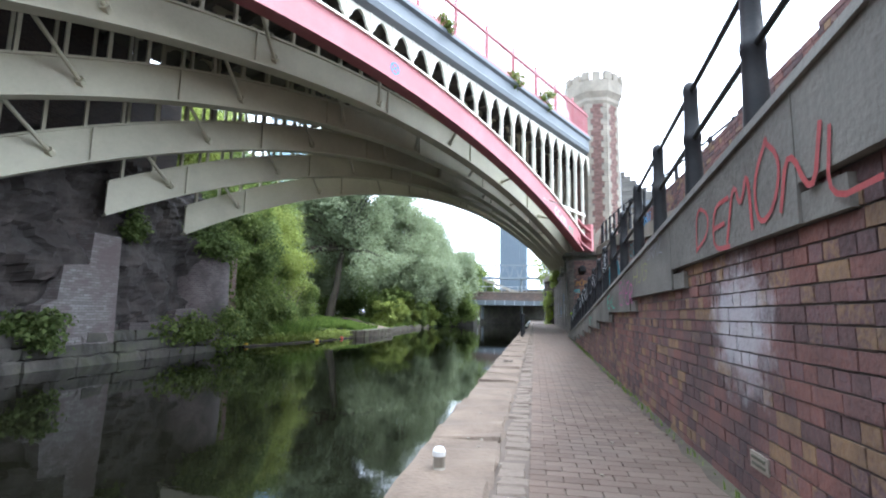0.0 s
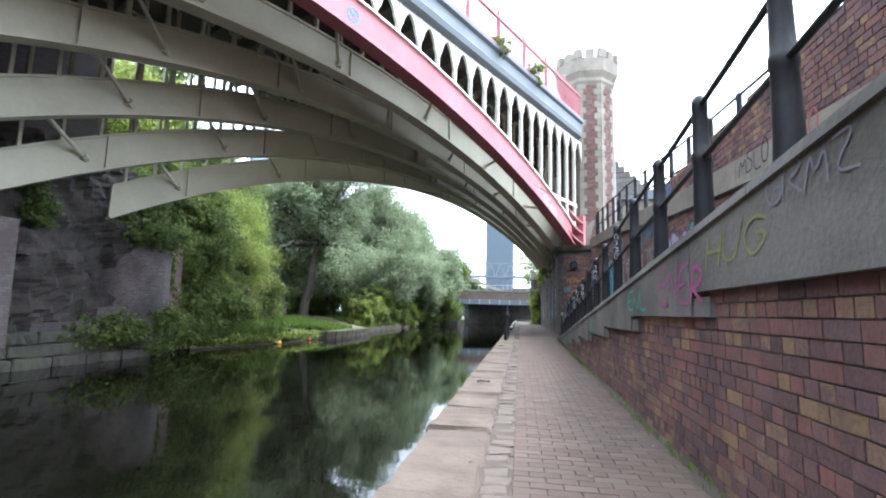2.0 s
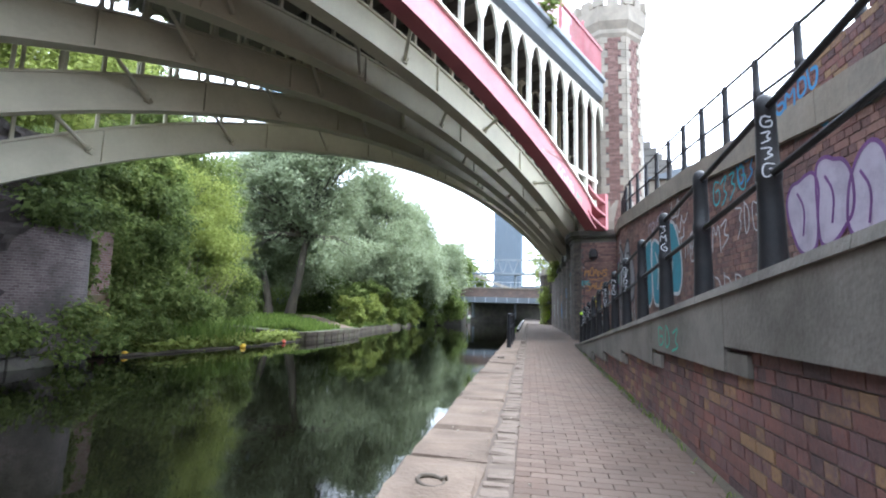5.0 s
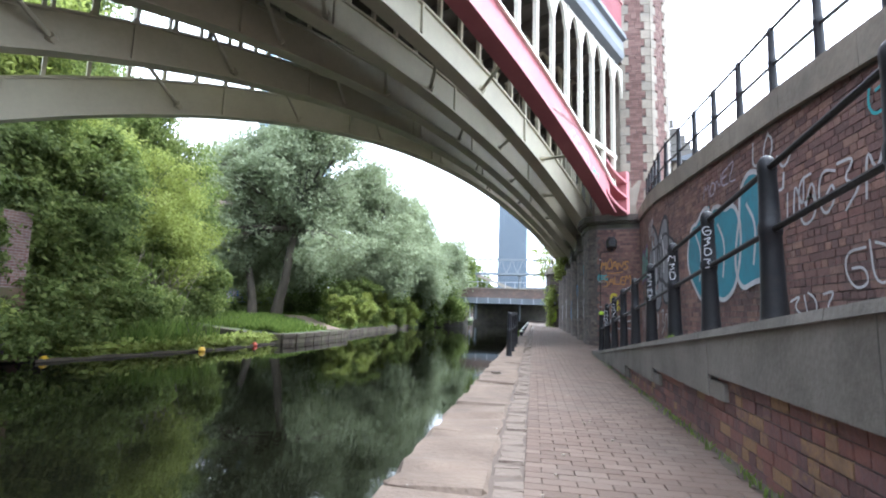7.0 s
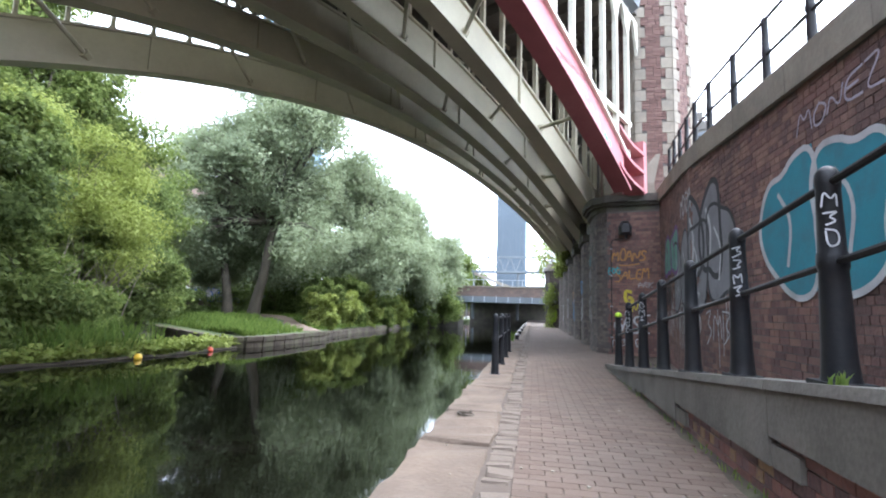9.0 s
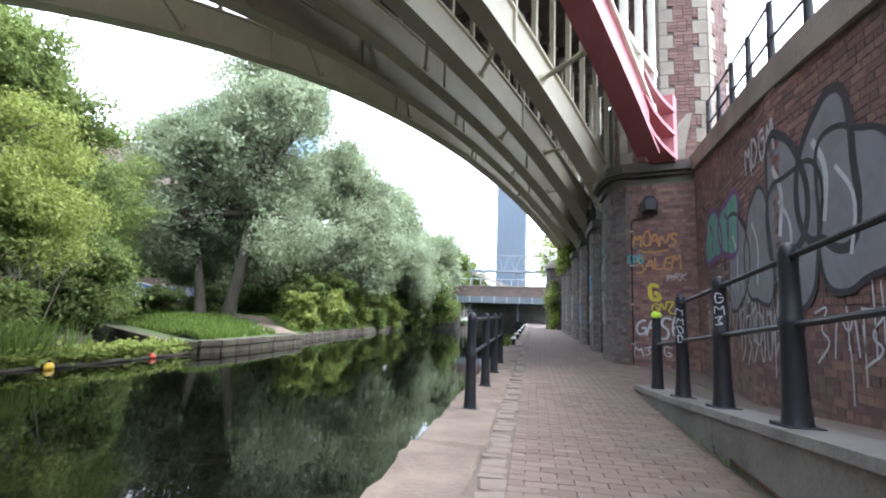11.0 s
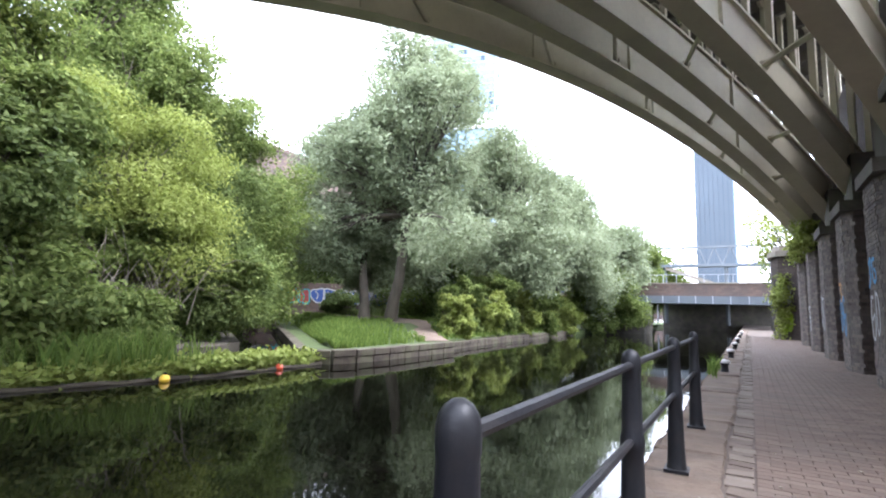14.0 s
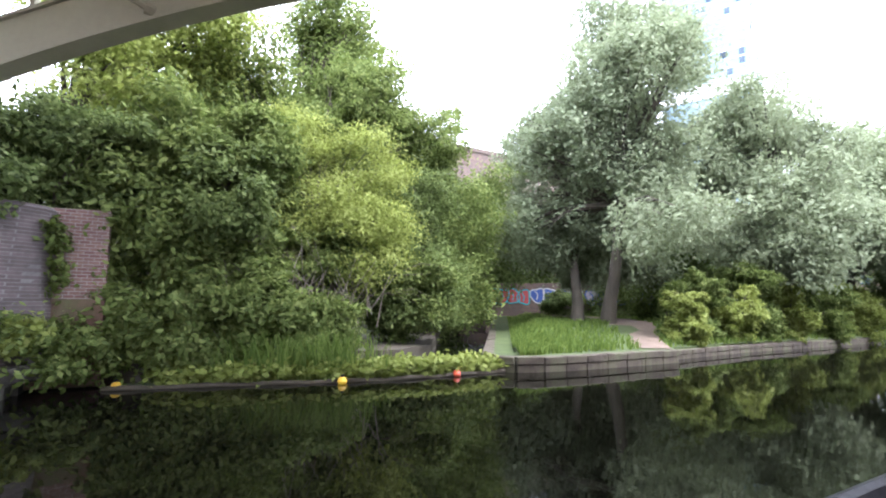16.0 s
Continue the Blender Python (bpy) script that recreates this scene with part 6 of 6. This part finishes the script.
# ---- graffiti ----
def ribbon(pts, w, place, closed=False):
    """A painted stroke: a flat strip along 2D points laid on a wall by place(a, z)."""
    p = [Vector(x) for x in pts]
    # rounded by two passes of corner cutting
    for _ in range(2):
        ring = p + [p[0]] if closed else p
        c = [] if closed else [p[0]]
        for a, b_ in zip(ring, ring[1:]):
            c += [a.lerp(b_, 0.25), a.lerp(b_, 0.75)]
        p = c if closed else c + [p[-1]]
    if closed:
        p.append(p[0])
    v, f = [], []
    for i, a in enumerate(p):
        d = (p[min(i + 1, len(p) - 1)] - p[max(i - 1, 0)])
        d = d.normalized() if d.length > 1e-6 else Vector((1, 0))
        n = Vector((-d.y, d.x)) * w / 2
        v += [place(*(a + n)), place(*(a - n))]
        if i:
            f.append((2 * i - 2, 2 * i - 1, 2 * i + 1, 2 * i))
    return Geo().add(v, f)


def scribble(n, w, h, seed):
    """Joined hand-drawn loops and strokes, n letters wide: writing that cannot be read."""
    q = random.Random(seed)
    out = []
    for i in range(n):
        x0 = w * i / n
        lw = w / n
        k = q.randrange(4)
        j = lambda: q.uniform(-0.12, 0.12)
        out.append({0: [(0.0, 0), (0.1, 1), (0.5, 0.4), (0.8, 1), (0.85, 0)], 1: [(0.8, 0.9), (0.2, 1), (0.05, 0.4), (0.3, 0), (0.85, 0.15), (0.8, 0.55), (0.4, 0.5)],
                    2: [(0.1, 1), (0.15, 0), (0.75, 0.25), (0.7, 0.9), (0.15, 0.95)], 3: [(0.05, 0.85), (0.85, 1), (0.25, 0.5), (0.85, 0.35), (0.1, 0)]}[k])
        out[-1] = [(x0 + (a + j()) * lw, (b_ + j()) * h) for a, b_ in out[-1]]
    return out


def tag(name, label, place, a0, z0, w, h, n, seed, mat, width=0.03, mirror=False):
    ob = thing(name, label, "graffiti")
    for s_ in scribble(n, w, h, seed):
        pts = [(a0 + (w - x if mirror else x), z0 + z) for x, z in s_]
        part("stroke", ribbon(pts, width, place), mat, ob)
    return ob


def throwup(label, place, a0, z0, w, h, n, seed, fill, line, width=0.07, inner=None):
    """Fat rounded letters: a fill with an outline and inner strokes."""
    ob = thing("graffiti_piece", label, "graffiti")
    q = random.Random(seed)
    lift = [0.0]
    for i in range(n):
        cx, cz = a0 + w * (i + 0.5) / n, z0 + h / 2 + q.uniform(-0.06, 0.06) * h
        rx, rz = w / n * 0.66, h * 0.5
        pts = []
        for k in range(14):
            a = 2 * math.pi * k / 14
            r_ = 1 + 0.22 * math.sin(3 * a + seed + i * 2.1) * q.uniform(0.4, 1)
            sq = max(abs(math.cos(a)), abs(math.sin(a))) ** -0.55
            pts.append((cx + rx * r_ * sq * math.cos(a) * 0.85, cz + rz * r_ * sq * math.sin(a) * 0.85))
        g = Geo().add([place(x, z, 0.001 * i) for x, z in pts], [tuple(range(14))])
        part("fill", g, fill, ob)
        part("outline", ribbon(pts, width, lambda a, z, i=i: place(a, z, 0.003 + 0.001 * i), True), line, ob)
        inn = [(cx - rx * 0.3, cz + rz * 0.5), (cx + rx * 0.1, cz + rz * 0.1), (cx - rx * 0.1, cz - rz * 0.5)]
        part("inner_line", ribbon(inn, width * 0.8, lambda a, z, i=i: place(a, z, 0.004 + 0.001 * i)), inner or line, ob)
    return ob


GLYPHS = {"A": [[(0, 0), (0.45, 1), (0.9, 0)], [(0.2, 0.4), (0.75, 0.4)]], "D": [[(0.1, 0), (0.1, 1), (0.8, 0.75), (0.8, 0.25), (0.1, 0)]], "E": [[(0.85, 1), (0.1, 0.95), (0.1, 0.05), (0.9, 0)], [(0.1, 0.5), (0.7, 0.55)]],
          "G": [[(0.85, 0.85), (0.4, 1), (0.05, 0.5), (0.4, 0), (0.85, 0.2), (0.85, 0.5), (0.5, 0.5)]], "H": [[(0.1, 0), (0.15, 1)], [(0.8, 0), (0.8, 1)], [(0.1, 0.5), (0.85, 0.55)]], "I": [[(0.45, 0), (0.45, 1)]],
          "K": [[(0.1, 0), (0.1, 1)], [(0.8, 1), (0.15, 0.5), (0.85, 0)]], "L": [[(0.1, 1), (0.12, 0.02), (0.95, 0.1)]], "M": [[(0, 0), (0.15, 1), (0.45, 0.35), (0.75, 1), (0.9, 0)]], "N": [[(0.05, 0), (0.1, 1), (0.75, 0), (0.85, 1)]],
          "O": [[(0.45, 1), (0.05, 0.6), (0.25, 0), (0.75, 0.1), (0.85, 0.7), (0.45, 1)]], "P": [[(0.1, 0), (0.1, 1), (0.8, 0.85), (0.7, 0.5), (0.1, 0.45)]], "R": [[(0.1, 0), (0.1, 1), (0.8, 0.85), (0.7, 0.5), (0.12, 0.45), (0.85, 0)]],
          "S": [[(0.85, 0.9), (0.3, 1), (0.1, 0.65), (0.75, 0.4), (0.7, 0.05), (0.05, 0.05)]], "T": [[(0.45, 0), (0.5, 1)], [(0, 0.95), (0.95, 1)]], "U": [[(0.05, 1), (0.1, 0.1), (0.7, 0.05), (0.85, 1)]], "Y": [[(0.05, 1), (0.45, 0.5), (0.9, 1)], [(0.45, 0.5), (0.4, 0)]],
          "Z": [[(0.05, 0.95), (0.85, 1), (0.1, 0.05), (0.95, 0)]]}


def hand(body, label, place, a0, z0, w, h, mat, width, seed, rise=0.0):
    """Hand-sprayed letters: uneven strokes with a slant, each letter drawn by itself."""
    q = random.Random(seed)
    ob = thing("graffiti_word", label, "graffiti")
    lw = w / len(body)
    for i, ch in enumerate(body):
        grow, dz = q.uniform(0.85, 1.25), q.uniform(-0.1, 0.1) * h + rise * i / len(body)
        for line in GLYPHS[ch]:
            pts = [(a0 + lw * i + lw * 1.12 * (x + 0.16 * z + q.uniform(-0.06, 0.06)), z0 + dz + h * grow * (z + q.uniform(-0.05, 0.05))) for x, z in line]
            part("stroke", ribbon(pts, width * q.uniform(0.85, 1.15), place), mat, ob)
    return ob


on_back = lambda y, z, o=0.0: Vector((back_x(y) - 0.016 - o, y, z))
on_ramp = lambda y, z, o=0.0: Vector((wall_x(y) - 0.016 - o, y, z))
on_fascia = lambda y, z, o=0.0: Vector((wall_x(y) - 0.055 - o, y, z))
on_band = lambda y, z, o=0.0: Vector((back_x(y) - 0.066 - o, y, z))
PA, PB = Vector((2.3, 28.4, 0)), Vector((3.75, 28.0, 0))
PD = (PB - PA).normalized()
PO = Vector((PD.y, -PD.x, 0)).normalized()
PO = PO if PO.y < 0 else -PO
on_pier = lambda a, z, o=0.0: PA + PD * a + PO * (0.034 + o) + Vector((0, 0, z))


# on the high wall (letters run towards smaller y for a reader on the path)
rev = lambda f: (lambda a, z, o=0.0: f(-a, z, o))
B, R_, F = rev(on_back), rev(on_ramp), rev(on_fascia)
throwup("big teal bubble letters with white outlines sprayed on the brick wall", B, -19.75, 1.25, 3.2, 1.72, 3, 5, "teal", "white", 0.07)
throwup("silver-grey bubble letters with dark outlines on the brick wall", B, -25.0, 1.2, 4.3, 1.7, 4, 8, "grey_p", "black_p", 0.06, "white")
throwup("mint and purple graffiti letters on the brick wall", B, -26.8, 2.1, 2.5, 1.1, 2, 3, "mint", "purple", 0.1)
throwup("lilac painted panel letters on the brick wall", B, -12.6, 1.75, 1.5, 0.95, 3, 12, "lilac", "purple", 0.04)
throwup("black and grey graffiti loops on the brick wall", B, -22.9, 1.7, 1.7, 1.7, 2, 21, "grey_p", "black_p", 0.1, "white")
throwup("small teal bubble letters on the brick wall", B, -11.0, 2.25, 0.95, 0.55, 3, 25, "cyan", "black_p", 0.035)
throwup("white and black block letters on the brick wall", B, -9.95, 1.95, 1.15, 0.62, 3, 26, "white", "black_p", 0.05)
for i, (y, z, w, h, n, m, wd) in enumerate(((-16.0, 2.1, 1.8, 0.5, 5, "white", 0.03), (-15.3, 1.35, 1.5, 0.4, 4, "white", 0.025), (-14.8, 2.8, 1.2, 0.4, 4, "cyan", 0.03), (-24.4, 0.5, 1.8, 0.8, 6, "white", 0.03), (-23.8, 3.1, 1.3, 0.45, 4, "white", 0.05), (-16.6, 1.0, 1.2, 0.35, 4, "white", 0.025), (-14.0, 2.2, 0.7, 0.45, 3, "white", 0.02), (-12.0, 3.0, 1.0, 0.3, 4, "sky_p", 0.05), (-9.0, 2.6, 1.3, 0.4, 4, "white", 0.03), (-8.2, 2.1, 1.2, 0.4, 5, "white", 0.03), (-22.0, 0.75, 1.5, 0.5, 4, "white", 0.025), (-26.6, 1.4, 1.0, 0.5, 4, "black_p", 0.06), (-26.9, 0.7, 1.5, 0.6, 5, "white", 0.03), (-25.7, 0.85, 2.0, 0.9, 5, "white", 0.03), (-23.7, 0.75, 1.6, 0.8, 4, "white", 0.028), (-26.6, 1.75, 1.3, 0.3, 5, "grey_p", 0.03), (-13.9, 2.9, 1.1, 0.3, 4, "sky_p", 0.035), (-10.9, 1.75, 0.8, 0.3, 3, "cyan", 0.03), (-7.6, 2.2, 1.2, 0.35, 4, "white", 0.025))):
    tag("graffiti_tag", "hand-sprayed tag strokes on the brick wall", B, y, z, w, h, n, 100 + i, m, wd)
# paint drips below the white pieces
drips = thing("paint_drips", "thin white paint drips running down the brick wall", "graffiti")
q = random.Random(12)
for i in range(22):
    y, z, h = -q.uniform(20.5, 27), q.uniform(0.9, 1.7), q.uniform(0.3, 0.9)
    part("drip", ribbon([(y, z), (y + 0.01, z - h / 2), (y, z - h)], 0.018, B), "white", drips)
# on the concrete fascia
hand("DEMONL", "large faded red letters on the concrete fascia", F, -3.2, 1.48, 1.95, 0.33, "red_p", 0.028, 210)
hand("ENER", "magenta tag on the concrete fascia", F, -6.95, 1.17, 1.15, 0.3, "magenta", 0.03, 211)
hand("ENL", "green tag on the concrete fascia", F, -8.35, 1.14, 0.9, 0.22, "green_p", 0.024, 212)
tag("graffiti_tag", "small green tag on the concrete fascia", F, -12.1, 0.8, 0.8, 0.22, 3, 213, "green_p", 0.022)
hand("HUG", "pale yellow scrawl on the concrete fascia", F, -5.75, 1.4, 0.85, 0.2, "faint_yellow", 0.018, 214)
hand("GRMZ", "pale scrawl on the concrete fascia", F, -4.9, 1.62, 0.7, 0.14, "grey_p", 0.014, 217)
hand("MSLO", "dark sprayed letters on the stone band", rev(on_band), -9.0, 2.9, 0.75, 0.26, "black_p", 0.022, 215)
hand("MSLO", "dark sprayed letters on the stone band", rev(on_band), -8.05, 2.88, 0.75, 0.26, "red_p", 0.022, 218)
hand("MONEZ", "white sprayed letters high on the brick wall", B, -18.95, 3.08, 1.3, 0.24, "lilac", 0.024, 219)
hand("LO", "large white sprayed letters on the brick wall", B, -17.1, 3.05, 0.6, 0.3, "white", 0.035, 233)
hand("NY", "large white sprayed letters on the brick wall", B, -16.9, 2.6, 0.8, 0.36, "white", 0.04, 234)
hand("STINA", "white sprayed letters on the brick wall", B, -16.85, 2.2, 1.2, 0.34, "white", 0.03, 235)
tag("graffiti_tag", "sky-blue scrawl on the stone band", rev(on_band), -12.7, 3.4, 0.9, 0.22, 4, 216, "sky_p", 0.04)
# on the pier
hand("MOANS", "orange sprayed word on the brick pier", on_pier, 0.14, 2.72, 0.95, 0.3, "orange_p", 0.04, 301)
hand("SALEM", "orange sprayed word on the brick pier", on_pier, 0.2, 2.12, 0.95, 0.32, "orange_p", 0.03, 302, 0.16)
hand("GASE", "white sprayed word on the brick pier", on_pier, 0.14, 0.66, 1.0, 0.42, "white", 0.05, 303)
hand("GNZ", "yellow sprayed word on the brick pier", on_pier, 0.5, 1.24, 0.5, 0.22, "yellow_p", 0.03, 304)
hand("PRK", "small white sprayed word on the brick pier", on_pier, 0.85, 1.95, 0.4, 0.15, "white", 0.016, 305)
tag("graffiti_tag", "cyan tag on the brick pier", on_pier, 0.03, 2.35, 0.35, 0.2, 3, 220, "cyan", 0.03)
tag("graffiti_tag", "yellow sprayed figure on the brick pier", on_pier, 0.45, 1.5, 0.3, 0.35, 1, 221, "yellow_p", 0.09)
tag("graffiti_tag", "white scrawl low on the brick pier", on_pier, 0.15, 0.25, 0.8, 0.22, 4, 222, "white", 0.025)
part("underline", ribbon([(0.35, 2.62), (0.6, 2.6), (0.9, 2.66)], 0.03, on_pier), "orange_p", thing("graffiti_line", "orange sprayed underline on the brick pier", "graffiti"))
# on the red rib, the posts and the far walls
off, s0 = RIBS[0]
rib_at = lambda a, z, o=0.0: bp(off, s0 + a, arc_z(a, RC + 0.25, 3.2) + z - 0.1, -0.057 - o)
tag("graffiti_tag", "white tag on the red bridge rib", rib_at, 15.3, 0, 1.5, 0.45, 4, 230, "white", 0.06)
tag("graffiti_tag", "green tag on the red bridge rib", rib_at, 17.0, 0, 0.6, 0.4, 2, 231, "green_p", 0.06)
for i, k in enumerate((1, 2, 5, 6, 7, 9, 11)):
    f = Vector(feet[k])
    on_post = lambda a, z, o=0.0, f=f: f + Vector((a - 0.02, -0.084 + 2.2 * a * a + 0.022 * z, z))
    ob = thing("graffiti_tag", "small white marker tag running down a railing post", "graffiti")
    for n in range(4 - i % 2):
        for line in scribble(1, 0.085, 0.085, 240 + 5 * i + n):
            part("stroke", ribbon([(x - 0.045, 0.9 - 0.1 * n + z) for x, z in line], 0.009, on_post), "white", ob)
wf = lambda a, z, o=0.0: ga + gd * a + gn * (0.03 + o) + Vector((0, 0, z))
for i, (a, w, n, fl, ln_) in enumerate(((1.0, 4.2, 4, "grey_p", "white"), (5.4, 4.4, 4, "red_p", "cyan"), (10, 5, 4, "blue_p", "white"), (15.4, 6, 5, "lilac", "blue_p"))):
    throwup("coloured graffiti lettering on the far brick wall", wf, a, 1.2, w, 1.7, n, 60 + i, fl, ln_, 0.14)
for i, (y, z, w, h, n, m, wd) in enumerate(((32.6, 0.9, 0.8, 0.9, 2, "white", 0.06), (32.6, 1.9, 0.7, 0.6, 2, "sky_p", 0.07), (36.4, 0.8, 0.8, 1.0, 2, "sky_p", 0.07), (36.4, 1.7, 0.6, 0.5, 1, "orange_p", 0.08), (40.4, 0.8, 0.9, 1.2, 2, "white", 0.07), (44.6, 0.8, 0.9, 1.0, 2, "white", 0.07))):
    pf = lambda a, z, o=0.0, y=y: Vector((2.015 - o, y + 1.0 - a, z))
    tag("graffiti_tag", "bright tag strokes on a bridge buttress", pf, 0.05, z, w, h, n, 260 + i, m, wd)
for i, (z, h, m) in enumerate(((0.9, 0.8, "white"), (1.9, 0.7, "white"), (2.7, 0.3, "cyan"))):
    pf = lambda a, z, o=0.0: Vector((1.955 - o, 30.1 - a, z))
    tag("graffiti_tag", "pale tag strokes on the side of the pier", pf, 0.1, z, 0.65, h, 2, 280 + i, m, 0.035)
# a blue and white panel in the first recess, bright patches on the end pier
hx = lambda a, z, o=0.0: Vector((2.995 - o, 32.1 - a, z))
throwup("blue and white graffiti face in the recess", hx, 0.1, 0.7, 1.3, 1.4, 1, 71, "white", "sky_p", 0.12, "black_p")
ex = lambda a, z, o=0.0: Vector((1.5 + 0.8 * a, 55.18 - 0.2 * a - o, z))
tag("graffiti_tag", "lime-green strokes on the rounded end pier", ex, 0.1, 0.4, 0.6, 1.2, 2, 290, "lime_p", 0.22)
tag("graffiti_tag", "pale strokes on the rounded end pier", ex, 0.1, 2.0, 0.6, 1.0, 2, 291, "white", 0.12)
